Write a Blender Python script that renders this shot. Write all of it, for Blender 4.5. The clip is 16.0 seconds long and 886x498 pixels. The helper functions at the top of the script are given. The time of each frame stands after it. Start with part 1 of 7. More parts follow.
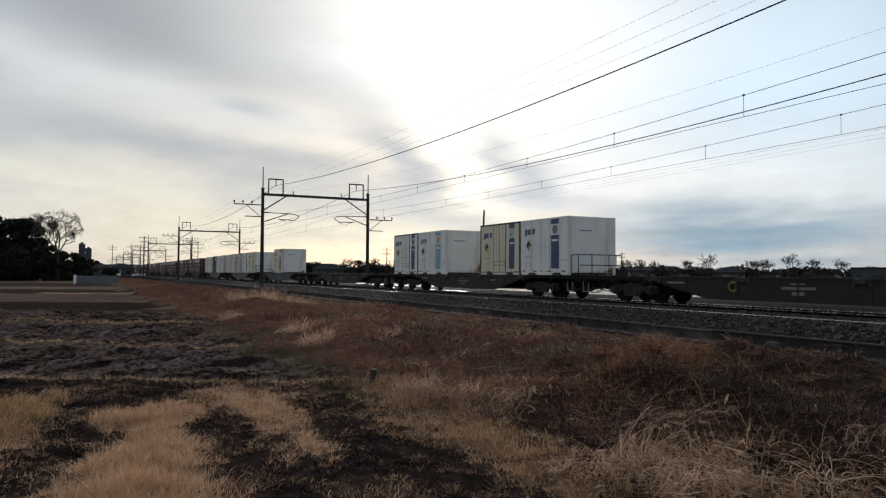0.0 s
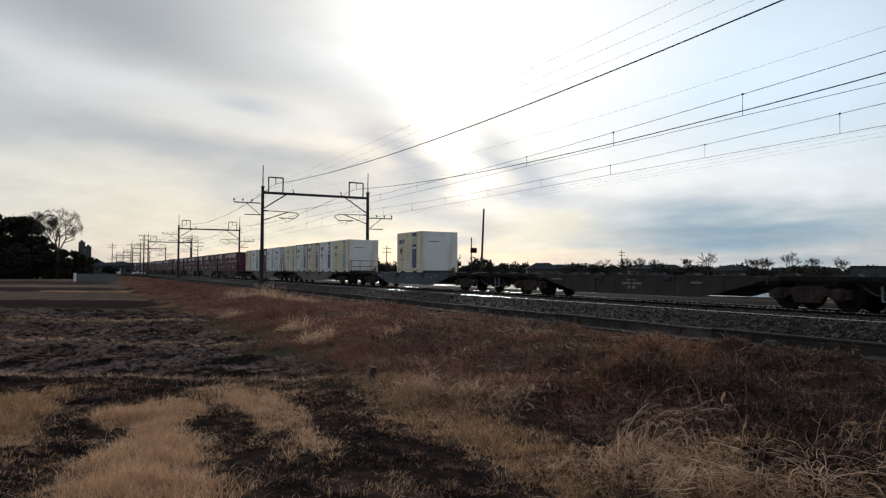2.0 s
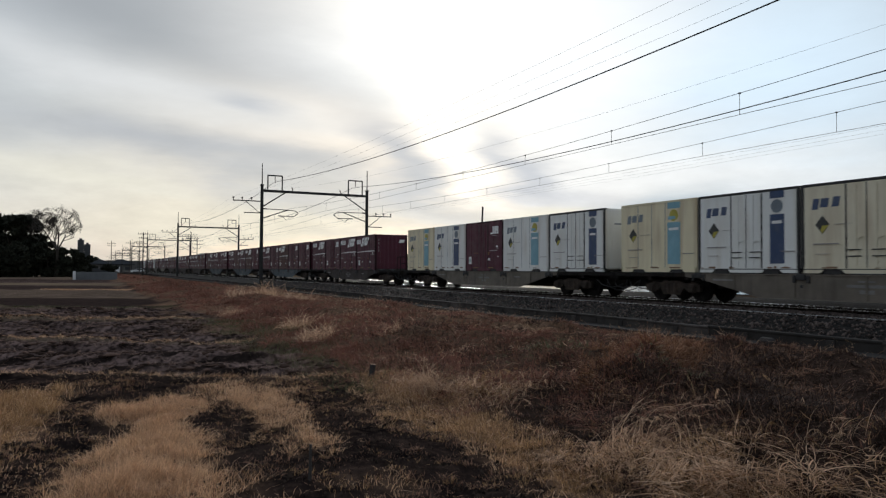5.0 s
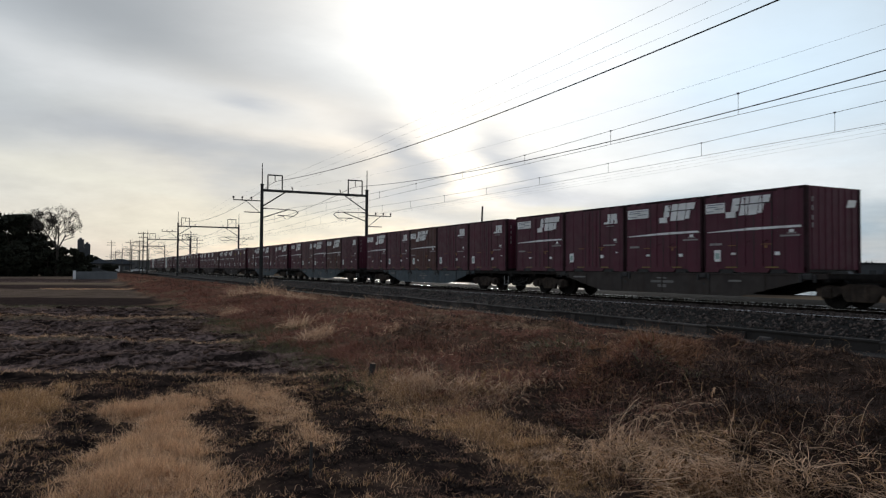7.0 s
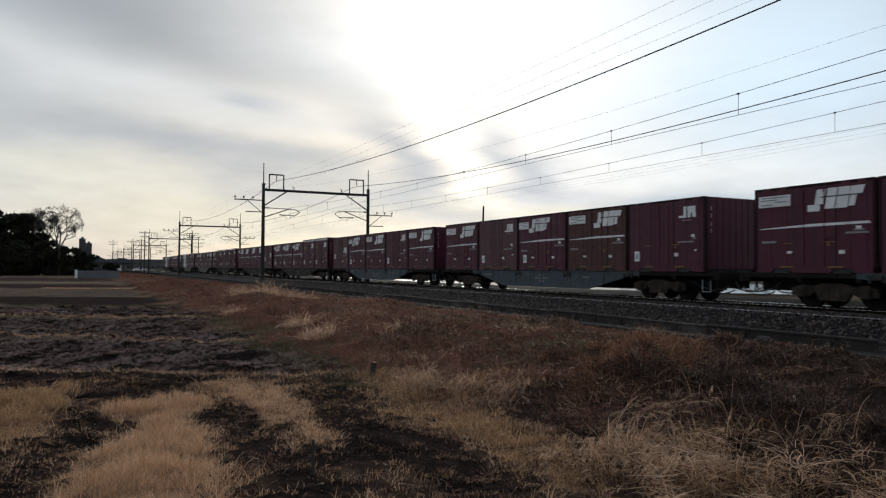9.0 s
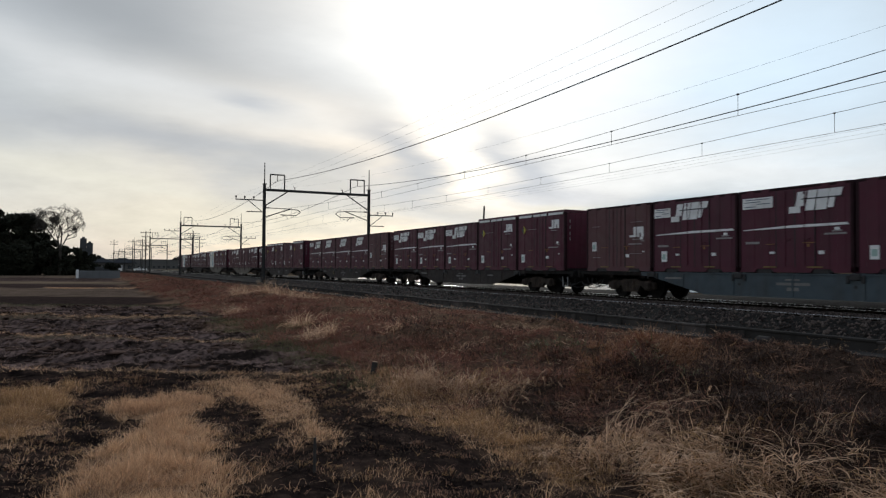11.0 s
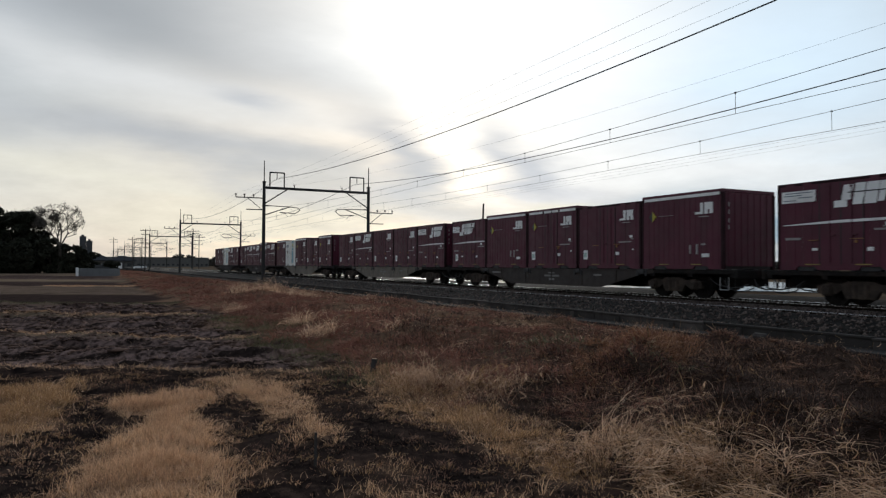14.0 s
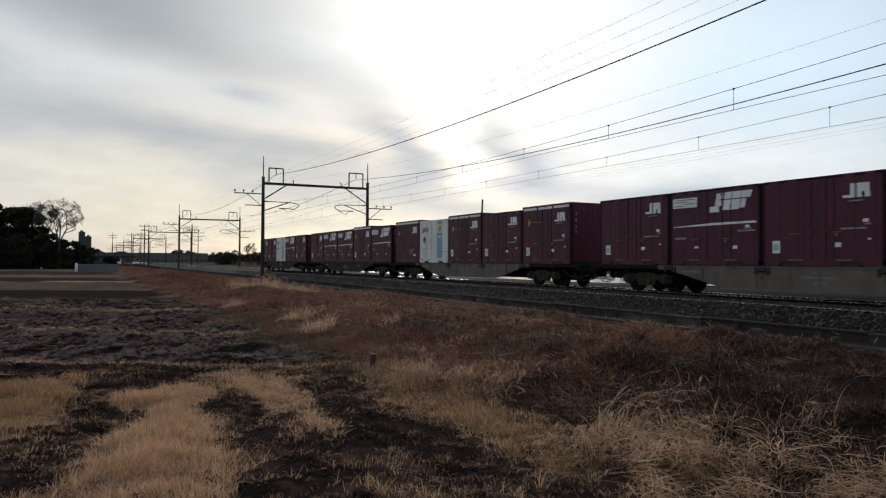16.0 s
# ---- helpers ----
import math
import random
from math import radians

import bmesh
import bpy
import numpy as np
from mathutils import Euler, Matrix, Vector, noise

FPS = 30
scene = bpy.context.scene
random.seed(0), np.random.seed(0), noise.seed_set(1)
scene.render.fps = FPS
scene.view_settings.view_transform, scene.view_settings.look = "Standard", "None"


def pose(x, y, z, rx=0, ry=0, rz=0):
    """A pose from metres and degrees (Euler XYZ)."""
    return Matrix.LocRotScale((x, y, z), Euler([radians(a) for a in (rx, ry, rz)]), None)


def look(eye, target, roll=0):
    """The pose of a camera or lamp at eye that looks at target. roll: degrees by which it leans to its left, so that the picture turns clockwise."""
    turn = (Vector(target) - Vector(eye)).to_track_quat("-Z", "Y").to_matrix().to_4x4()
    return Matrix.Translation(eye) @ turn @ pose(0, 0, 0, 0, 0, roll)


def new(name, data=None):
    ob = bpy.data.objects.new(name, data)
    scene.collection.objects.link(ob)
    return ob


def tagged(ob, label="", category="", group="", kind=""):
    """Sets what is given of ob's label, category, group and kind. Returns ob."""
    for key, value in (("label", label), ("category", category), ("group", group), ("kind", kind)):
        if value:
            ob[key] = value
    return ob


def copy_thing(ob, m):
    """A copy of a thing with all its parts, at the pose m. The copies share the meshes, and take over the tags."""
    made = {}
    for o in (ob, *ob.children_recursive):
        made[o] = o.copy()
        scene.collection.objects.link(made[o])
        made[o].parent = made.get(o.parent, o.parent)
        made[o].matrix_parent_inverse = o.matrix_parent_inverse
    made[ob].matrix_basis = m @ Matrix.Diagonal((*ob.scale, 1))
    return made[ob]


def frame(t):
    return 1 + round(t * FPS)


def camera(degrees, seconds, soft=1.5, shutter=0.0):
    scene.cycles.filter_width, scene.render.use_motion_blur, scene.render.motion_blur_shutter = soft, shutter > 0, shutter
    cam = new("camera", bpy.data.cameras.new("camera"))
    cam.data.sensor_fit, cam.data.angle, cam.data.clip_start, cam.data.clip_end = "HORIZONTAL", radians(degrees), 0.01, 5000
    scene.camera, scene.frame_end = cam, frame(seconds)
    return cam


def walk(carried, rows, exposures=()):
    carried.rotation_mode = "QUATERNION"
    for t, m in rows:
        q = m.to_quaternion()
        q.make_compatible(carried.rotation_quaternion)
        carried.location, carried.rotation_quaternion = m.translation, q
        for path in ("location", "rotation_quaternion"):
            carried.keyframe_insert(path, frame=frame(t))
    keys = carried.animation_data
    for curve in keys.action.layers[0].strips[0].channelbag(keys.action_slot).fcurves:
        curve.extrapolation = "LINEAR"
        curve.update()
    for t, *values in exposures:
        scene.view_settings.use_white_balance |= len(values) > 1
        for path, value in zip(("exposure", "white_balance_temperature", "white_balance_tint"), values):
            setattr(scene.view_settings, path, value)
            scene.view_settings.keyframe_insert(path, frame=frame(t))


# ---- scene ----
# ---------------------------------------------------------------- camera
cam = camera(63.7, 16.0, soft=1.25, shutter=0.12)
# seconds, x, y, z, tilt, lean, turn
PATH = [
    (0.0, 0.098, 0.251, 1.585, 1.988, 0.344, -26.730), (1.0, 0.091, 0.231, 1.587, 1.921, 0.375, -26.737),
    (2.0, 0.078, 0.198, 1.588, 1.850, 0.379, -26.744), (3.0, 0.065, 0.167, 1.590, 1.777, 0.349, -26.768),
    (4.0, 0.053, 0.136, 1.592, 1.722, 0.345, -26.789), (6.5, 0.016, 0.042, 1.598, 1.633, 0.345, -26.831),
    (7.5, 0.006, 0.016, 1.599, 1.627, 0.348, -26.796), (8.5, -0.008, -0.021, 1.601, 1.603, 0.373, -26.751),
    (9.2, -0.018, -0.047, 1.603, 1.577, 0.381, -26.707), (11.5, -0.047, -0.120, 1.607, 1.572, 0.383, -26.652),
    (12.5, -0.061, -0.158, 1.610, 1.537, 0.357, -26.661), (13.5, -0.072, -0.186, 1.611, 1.450, 0.346, -26.682),
    (14.5, -0.085, -0.220, 1.613, 1.280, 0.330, -26.705), (15.5, -0.095, -0.247, 1.615, 1.100, 0.340, -26.743),
    (16.0, -0.100, -0.259, 1.616, 1.019, 0.322, -26.761)]


def held(x, y, z, tilt, lean, turn):
    return pose(x, y, z, 90 + tilt, 0, turn) @ pose(0, 0, 0, 0, 0, lean)


walk(cam, [(r[0], held(*r[1:])) for r in PATH])

# ---------------------------------------------------------------- sky and sun
SUN_TURN, SUN_UP = 24.0, 15.0
world = bpy.data.worlds.new("overcast_sky")
scene.world = world
world.use_nodes = True


def sky_nodes():
    nt = world.node_tree
    nt.nodes.clear()
    N = nt.nodes.new

    def put(sock, v):
        if isinstance(v, bpy.types.NodeSocket):
            nt.links.new(v, sock)
        else:
            sock.default_value = v

    def calc(op, a, b=0.0, c=None):
        n = N("ShaderNodeMath")
        n.operation = op
        put(n.inputs[0], a)
        put(n.inputs[1], b)
        if c is not None:
            put(n.inputs[2], c)
        return n.outputs[0]

    def blend(f, a, b):
        n = N("ShaderNodeMix")
        n.data_type = "RGBA"
        put(n.inputs[0], f)
        put(n.inputs[6], a if isinstance(a, bpy.types.NodeSocket) else (*a, 1))
        put(n.inputs[7], b if isinstance(b, bpy.types.NodeSocket) else (*b, 1))
        return n.outputs[2]

    co = N("ShaderNodeTexCoord").outputs["Generated"]
    sep = N("ShaderNodeSeparateXYZ")
    put(sep.inputs[0], co)
    x, y, z = sep.outputs
    # clouds lie on a plane high above: its coordinates
    h = calc("ADD", calc("MAXIMUM", z, 0.0), 0.10)
    comb = N("ShaderNodeCombineXYZ")
    put(comb.inputs[0], calc("DIVIDE", x, h))
    put(comb.inputs[1], calc("DIVIDE", y, h))
    plane = comb.outputs[0]

    def puff(scale, detail, sx, sy, turn, rough=0.6):
        m = N("ShaderNodeMapping")
        put(m.inputs[0], plane)
        m.inputs["Rotation"].default_value = (0, 0, radians(turn))
        m.inputs["Scale"].default_value = (sx, sy, 1)
        t = N("ShaderNodeTexNoise")
        put(t.inputs["Vector"], m.outputs[0])
        t.inputs["Scale"].default_value = scale
        t.inputs["Detail"].default_value = detail
        t.inputs["Roughness"].default_value = rough
        return t.outputs["Fac"]

    big = puff(0.35, 6, 1.0, 0.6, 20)
    fine = puff(1.1, 7, 0.7, 1.0, -25, 0.62)
    # turn and height in degrees, frayed by the cloud noise
    deg = 180 / math.pi
    turn = calc("MULTIPLY", calc("ARCTAN2", x, y), deg)
    up = calc("MULTIPLY", calc("ARCSINE", z), deg)
    soft_1, soft_2 = puff(0.55, 3, 0.8, 1.0, 35, 0.5), puff(0.7, 3, 1.0, 0.7, -10, 0.5)
    turn_w = calc("ADD", turn, calc("MULTIPLY", calc("SUBTRACT", soft_1, 0.5), 16.0))
    turn_w = calc("ADD", turn_w, calc("MULTIPLY", calc("SUBTRACT", fine, 0.5), 5.0))
    up_w = calc("ADD", up, calc("MULTIPLY", calc("SUBTRACT", soft_2, 0.5), 7.0))
    up_w = calc("ADD", up_w, calc("MULTIPLY", calc("SUBTRACT", fine, 0.5), 2.0))

    sky = N("ShaderNodeTexSky")
    sky.sky_type = "NISHITA"
    sky.sun_disc = False
    sky.sun_elevation, sky.sun_rotation = radians(SUN_UP), radians(SUN_TURN)
    sky.air_density, sky.dust_density = 1.0, 2.0
    clear = N("ShaderNodeMix")
    clear.data_type, clear.blend_type = "RGBA", "MULTIPLY"
    clear.inputs[0].default_value = 1.0
    put(clear.inputs[6], sky.outputs[0])
    clear.inputs[7].default_value = (0.11, 0.11, 0.11, 1)

    ramp = N("ShaderNodeValToRGB")
    put(ramp.inputs[0], calc("DIVIDE", up_w, 90.0))
    el = ramp.color_ramp.elements
    el[0].position, el[0].color = 0.0, (0.54, 0.57, 0.60, 1)
    el[1].position, el[1].color = 1.0, (0.44, 0.54, 0.68, 1)
    for p, c in ((0.05, (0.58, 0.60, 0.61, 1)), (0.13, (0.50, 0.545, 0.58, 1)), (0.35, (0.46, 0.53, 0.62, 1))):
        e = el.new(p)
        e.color = c
    col = blend(0.85, clear.outputs[2], ramp.outputs[0])
    tone = calc("ADD", 0.72, calc("ADD", calc("MULTIPLY", big, 0.36), calc("MULTIPLY", fine, 0.20)))
    m = N("ShaderNodeMix")
    m.data_type, m.blend_type = "RGBA", "MULTIPLY"
    m.inputs[0].default_value = 1.0
    put(m.inputs[6], col)
    g = N("ShaderNodeCombineColor")
    for i in range(3):
        put(g.inputs[i], tone)
    put(m.inputs[7], g.outputs[0])
    col = m.outputs[2]

    # cloud banks: turn, height, half-widths, tilt, colour, cover
    BANKS = [
        (3.0, 18.8, 16.0, 3.6, -15, (0.36, 0.39, 0.42), 0.9),
        (15.5, 16.5, 7.0, 3.2, -22, (0.45, 0.47, 0.49), 0.85),
        (20.0, 13.2, 4.0, 2.6, -40, (0.52, 0.54, 0.55), 0.6),
        (2.0, 13.8, 12.0, 1.3, -12, (0.80, 0.82, 0.83), 0.7),
        (12.0, 10.8, 9.0, 1.3, -10, (0.76, 0.77, 0.76), 0.6),
        (4.0, 9.2, 14.0, 1.3, -10, (0.46, 0.49, 0.53), 0.8),
        (14.5, 7.4, 8.0, 1.3, -8, (0.50, 0.53, 0.56), 0.75),
        (10.3, 12.4, 2.6, 0.7, -14, (0.44, 0.48, 0.54), 0.65),
        (19.0, 5.2, 10.0, 1.6, -4, (0.60, 0.61, 0.60), 0.8),
        (2.0, 6.0, 12.0, 1.2, -6, (0.84, 0.82, 0.71), 0.75),
        (8.0, 3.0, 13.0, 1.5, 0, (0.82, 0.78, 0.65), 0.75),
        (52.0, 14.5, 12.0, 8.0, 0, (0.74, 0.91, 1.06), 0.92),
        (46.0, 7.0, 12.0, 2.0, -4, (1.0, 1.01, 1.0), 0.75),
        (47.0, 3.3, 13.0, 2.3, -3, (0.24, 0.37, 0.48), 0.95),
        (38.5, 6.2, 5.5, 2.2, -8, (0.98, 0.97, 0.93), 0.7),
        (48.0, 0.2, 12.0, 0.6, 0, (0.66, 0.66, 0.68), 0.5),
        (27.5, 3.0, 3.0, 1.2, 0, (0.64, 0.64, 0.63), 0.7),
        (17.0, 3.4, 6.0, 1.8, -4, (0.86, 0.82, 0.68), 0.6),
        (25.5, 4.0, 5.0, 2.0, -6, (0.82, 0.82, 0.79), 0.6),
        (34.0, 3.4, 4.0, 1.6, -6, (0.95, 0.90, 0.74), 0.85),
        (27.5, 19.0, 11.0, 6.2, 5, (1.25, 1.26, 1.24), 1.0),
        (38.0, 15.0, 8.0, 6.0, 0, (1.05, 1.09, 1.12), 0.88),
        (25.6, 11.2, 4.4, 2.3, -42, (1.30, 1.28, 1.20), 0.95),
        (21.6, 8.8, 3.8, 1.1, -30, (0.52, 0.54, 0.58), 0.75),
        (33.2, 8.0, 4.6, 1.2, -28, (0.54, 0.58, 0.64), 0.85),
        (36.5, 6.0, 5.0, 1.2, -14, (0.80, 0.81, 0.83), 0.6),
        (24.2, 7.0, 3.6, 1.5, -24, (0.60, 0.63, 0.66), 0.8),
        (28.4, 7.4, 2.8, 0.8, -38, (1.20, 1.17, 1.08), 0.9),
    ]
    flat = N("ShaderNodeCombineXYZ")
    put(flat.inputs[0], calc("MULTIPLY", turn, 0.26))
    put(flat.inputs[1], calc("MULTIPLY", up, 0.75))
    fleck = N("ShaderNodeTexNoise")
    put(fleck.inputs["Vector"], flat.outputs[0])
    fleck.inputs["Scale"].default_value, fleck.inputs["Detail"].default_value, fleck.inputs["Roughness"].default_value = 1.0, 7, 0.62
    for a, e, sa, se, tilt, c, cover in BANKS:
        v = N("ShaderNodeCombineXYZ")
        put(v.inputs[0], calc("SUBTRACT", turn_w, a))
        put(v.inputs[1], calc("SUBTRACT", up_w, e))
        mp = N("ShaderNodeMapping")
        mp.vector_type = "TEXTURE"
        put(mp.inputs[0], v.outputs[0])
        mp.inputs["Rotation"].default_value = (0, 0, radians(tilt))
        mp.inputs["Scale"].default_value = (sa, se, 1)
        ln = N("ShaderNodeVectorMath")
        ln.operation = "LENGTH"
        put(ln.inputs[0], mp.outputs[0])
        r2 = calc("POWER", ln.outputs["Value"], 2.0)
        col = blend(calc("MULTIPLY", calc("EXPONENT", calc("MULTIPLY", r2, -0.8)), cover), col, c)
    low = calc("EXPONENT", calc("MULTIPLY", calc("ABSOLUTE", up), -0.14))
    shade = calc("ADD", 1.0, calc("MULTIPLY", calc("SUBTRACT", fleck.outputs["Fac"], 0.52), calc("ADD", 0.02, calc("MULTIPLY", low, 0.65))))
    m = N("ShaderNodeMix")
    m.data_type, m.blend_type = "RGBA", "MULTIPLY"
    m.inputs[0].default_value = 1.0
    put(m.inputs[6], col)
    g = N("ShaderNodeCombineColor")
    for i in range(3):
        put(g.inputs[i], shade)
    put(m.inputs[7], g.outputs[0])
    # the sky turned away from the sun is duller
    toward = calc("ADD", calc("MULTIPLY", x, math.sin(radians(SUN_TURN))), calc("MULTIPLY", y, math.cos(radians(SUN_TURN))))
    dim = N("ShaderNodeMapRange")
    put(dim.inputs[0], toward)
    dim.inputs[1].default_value, dim.inputs[2].default_value, dim.inputs[3].default_value, dim.inputs[4].default_value = -1.0, 0.5, 0.78, 1.0
    far = N("ShaderNodeMix")
    far.data_type, far.blend_type = "RGBA", "MULTIPLY"
    far.inputs[0].default_value = 1.0
    put(far.inputs[6], m.outputs[2])
    g = N("ShaderNodeCombineColor")
    for i in range(3):
        put(g.inputs[i], dim.outputs[0])
    put(far.inputs[7], g.outputs[0])
    bg = N("ShaderNodeBackground")
    put(bg.inputs[0], far.outputs[2])
    bg.inputs[1].default_value = 1.0
    out = N("ShaderNodeOutputWorld")
    put(out.inputs[0], bg.outputs[0])


sky_nodes()
sun = new("sun", bpy.data.lights.new("sun", "SUN"))
sun.data.energy, sun.data.angle, sun.data.color = 1.5, radians(10), (1.0, 0.96, 0.90)
sun.matrix_world = look((0, 0, 60), (-math.sin(radians(SUN_TURN)) * 100, -math.cos(radians(SUN_TURN)) * 100, 60 - 100 * math.tan(radians(SUN_UP))))
scene.view_settings.exposure = 0.0


# ---------------------------------------------------------------- materials
def material(name, base, rough=0.7, metal=0.0, vary=0.25, scale=3.0, fine=40.0, bump=0.0, bump_scale=60.0, dirt=None, dirt_amount=0.0,
             streak=False, per_object=0.0, per_island=0.0, second=None, spec=0.5):
    """Node material: base colour with large and small variation, optional dirt, streaks, bump and chance tint."""
    m = bpy.data.materials.new(name)
    m.use_nodes = True
    nt = m.node_tree
    b = nt.nodes["Principled BSDF"]
    b.inputs["Roughness"].default_value, b.inputs["Metallic"].default_value = rough, metal
    b.inputs["Specular IOR Level"].default_value = spec
    N, L = nt.nodes.new, nt.links.new
    co = N("ShaderNodeTexCoord").outputs["Object"]
    if streak:
        mp = N("ShaderNodeMapping")
        mp.inputs["Scale"].default_value = (1, 1, 0.12)
        L(co, mp.inputs[0])
        sco = mp.outputs[0]
    else:
        sco = co

    def tex(c, s, d=4):
        n = N("ShaderNodeTexNoise")
        L(c, n.inputs["Vector"])
        n.inputs["Scale"].default_value, n.inputs["Detail"].default_value = s, d
        return n.outputs["Fac"]

    def mix(f, a, bb, kind="MIX"):
        n = N("ShaderNodeMix")
        n.data_type, n.blend_type = "RGBA", kind
        for sock, v in ((n.inputs[0], f), (n.inputs[6], a), (n.inputs[7], bb)):
            if isinstance(v, bpy.types.NodeSocket):
                L(v, sock)
            elif isinstance(v, tuple):
                sock.default_value = (*v, 1)
            else:
                sock.default_value = v
        return n.outputs[2]

    def span(f, lo, hi, a, bb):
        n = N("ShaderNodeMapRange")
        L(f, n.inputs[0])
        n.inputs[1].default_value, n.inputs[2].default_value, n.inputs[3].default_value, n.inputs[4].default_value = lo, hi, a, bb
        return n.outputs[0]

    dark = tuple(c * (1 - vary) for c in base)
    light = tuple(min(1, c * (1 + vary)) for c in base)
    col = mix(span(tex(co, scale), 0.3, 0.7, 0, 1), dark, light)
    col = mix(span(tex(co, fine, 3), 0.35, 0.65, 0, 0.45), col, dark)
    if per_object:
        info = N("ShaderNodeObjectInfo")
        col = mix(span(info.outputs["Random"], 0, 1, 0, per_object), col, second or light)
    if per_island:
        geo = N("ShaderNodeNewGeometry")
        col = mix(span(geo.outputs["Random Per Island"], 0, 1, 0, per_island), col, second or light)
    if dirt:
        col = mix(span(tex(sco, 2.2, 6), 0.5, 0.72, 0, dirt_amount), col, dirt)
    L(col, b.inputs["Base Color"])
    r = span(tex(co, scale * 2.3), 0.3, 0.7, max(0.04, rough - 0.12), min(1, rough + 0.12))
    L(r, b.inputs["Roughness"])
    if bump:
        bp = N("ShaderNodeBump")
        bp.inputs["Strength"].default_value, bp.inputs["Distance"].default_value = bump, 0.02
        L(tex(co, bump_scale, 4), bp.inputs["Height"])
        L(bp.outputs[0], b.inputs["Normal"])
    return m


def let_through(m, share):
    """Thin dry blades let part of the light through."""
    nt = m.node_tree
    b, out = nt.nodes["Principled BSDF"], nt.nodes["Material Output"]
    t, mx = nt.nodes.new("ShaderNodeBsdfTranslucent"), nt.nodes.new("ShaderNodeMixShader")
    nt.links.new(b.inputs["Base Color"].links[0].from_socket, t.inputs["Color"])
    mx.inputs[0].default_value = share
    nt.links.new(b.outputs[0], mx.inputs[1])
    nt.links.new(t.outputs[0], mx.inputs[2])
    nt.links.new(mx.outputs[0], out.inputs["Surface"])


MAROON = material("maroon_paint", (0.090, 0.0145, 0.031), 0.5, vary=0.2, scale=1.3, dirt=(0.050, 0.019, 0.023), dirt_amount=0.45, streak=True, per_object=0.55, second=(0.070, 0.0165, 0.031), bump=0.08, bump_scale=9, spec=0.3)
MAROON_BROWN = material("brownish_maroon_paint", (0.090, 0.032, 0.029), 0.55, vary=0.2, scale=1.3, dirt=(0.06, 0.036, 0.028), dirt_amount=0.5, streak=True, bump=0.08, bump_scale=9, spec=0.3)
# darker maroon for the corner posts and top rails
MAROON_DARK = material("dark_maroon_edge", (0.022, 0.006, 0.009), 0.7, vary=0.3, scale=3, spec=0.2)
MAROON_LIGHT = material("faded_maroon_paint", (0.098, 0.032, 0.040), 0.6, vary=0.2, scale=1.3, dirt=(0.09, 0.05, 0.04), dirt_amount=0.5, streak=True, per_object=0.4, second=(0.10, 0.03, 0.03), bump=0.08, bump_scale=9)
WHITE = material("white_container_paint", (0.76, 0.765, 0.74), 0.45, vary=0.06, scale=1.1, dirt=(0.42, 0.34, 0.24), dirt_amount=0.45, streak=True, per_object=0.35, second=(0.72, 0.70, 0.64), bump=0.06, bump_scale=8)
CREAM = material("cream_container_paint", (0.70, 0.635, 0.48), 0.48, vary=0.08, scale=1.1, dirt=(0.36, 0.24, 0.13), dirt_amount=0.6, streak=True, bump=0.06, bump_scale=8)
CREAM_WARM = material("yellowed_cream_paint", (0.74, 0.655, 0.45), 0.48, vary=0.08, scale=1.1, dirt=(0.36, 0.24, 0.13), dirt_amount=0.6, streak=True, bump=0.06, bump_scale=8)
RUST_STAIN = material("rust_stained_paint", (0.22, 0.13, 0.075), 0.7, vary=0.3, scale=3)
NAVY = material("navy_panel_paint", (0.018, 0.046, 0.125), 0.45, vary=0.15, dirt=(0.12, 0.13, 0.15), dirt_amount=0.3)
SKYBLUE = material("light_blue_panel_paint", (0.19, 0.38, 0.46), 0.5, vary=0.12, dirt=(0.3, 0.35, 0.36), dirt_amount=0.3)
SLATE = material("grey_blue_marking", (0.15, 0.18, 0.21), 0.5, vary=0.15)
INK = material("dark_marking", (0.03, 0.03, 0.03), 0.5, vary=0.1)
OLIVE = material("yellow_mark_paint", (0.42, 0.36, 0.05), 0.5, vary=0.15)
MARK = material("white_marking", (0.82, 0.82, 0.81), 0.5, vary=0.10, dirt=(0.42, 0.36, 0.35), dirt_amount=0.3)
RUST_MARK = material("orange_stencil_paint", (0.26, 0.12, 0.035), 0.6, vary=0.2)
MARK_FAINT = material("worn_off_marking", (0.19, 0.18, 0.17), 0.7, vary=0.3)
MARK_DIM = material("faded_white_marking", (0.30, 0.27, 0.27), 0.6, vary=0.2, dirt=(0.12, 0.08, 0.08), dirt_amount=0.6)
STEP = material("worn_pale_step_paint", (0.30, 0.30, 0.30), 0.6, vary=0.2)
LABEL_GREEN = material("pale_green_label", (0.36, 0.50, 0.46), 0.4, vary=0.12)
YELLOW = material("yellow_lock_paint", (0.24, 0.17, 0.035), 0.5, vary=0.2)
SEAL = material("black_rubber_and_pocket_shade", (0.016, 0.015, 0.016), 0.6, vary=0.2)
UNDER = material("grimy_underframe_steel", (0.013, 0.011, 0.010), 0.85, vary=0.35, scale=6, dirt=(0.032, 0.020, 0.014), dirt_amount=0.6, bump=0.2, spec=0.2)
BOGIE = material("rusty_bogie_steel", (0.040, 0.030, 0.024), 0.85, vary=0.4, scale=5, dirt=(0.098, 0.069, 0.053), dirt_amount=0.8, bump=0.2, spec=0.2)
SILL = material("grey_wagon_paint", (0.058, 0.048, 0.044), 0.8, vary=0.25, scale=2, dirt=(0.040, 0.028, 0.022), dirt_amount=0.7, streak=True, per_object=1.0, second=(0.024, 0.021, 0.020), bump=0.08, spec=0.2)
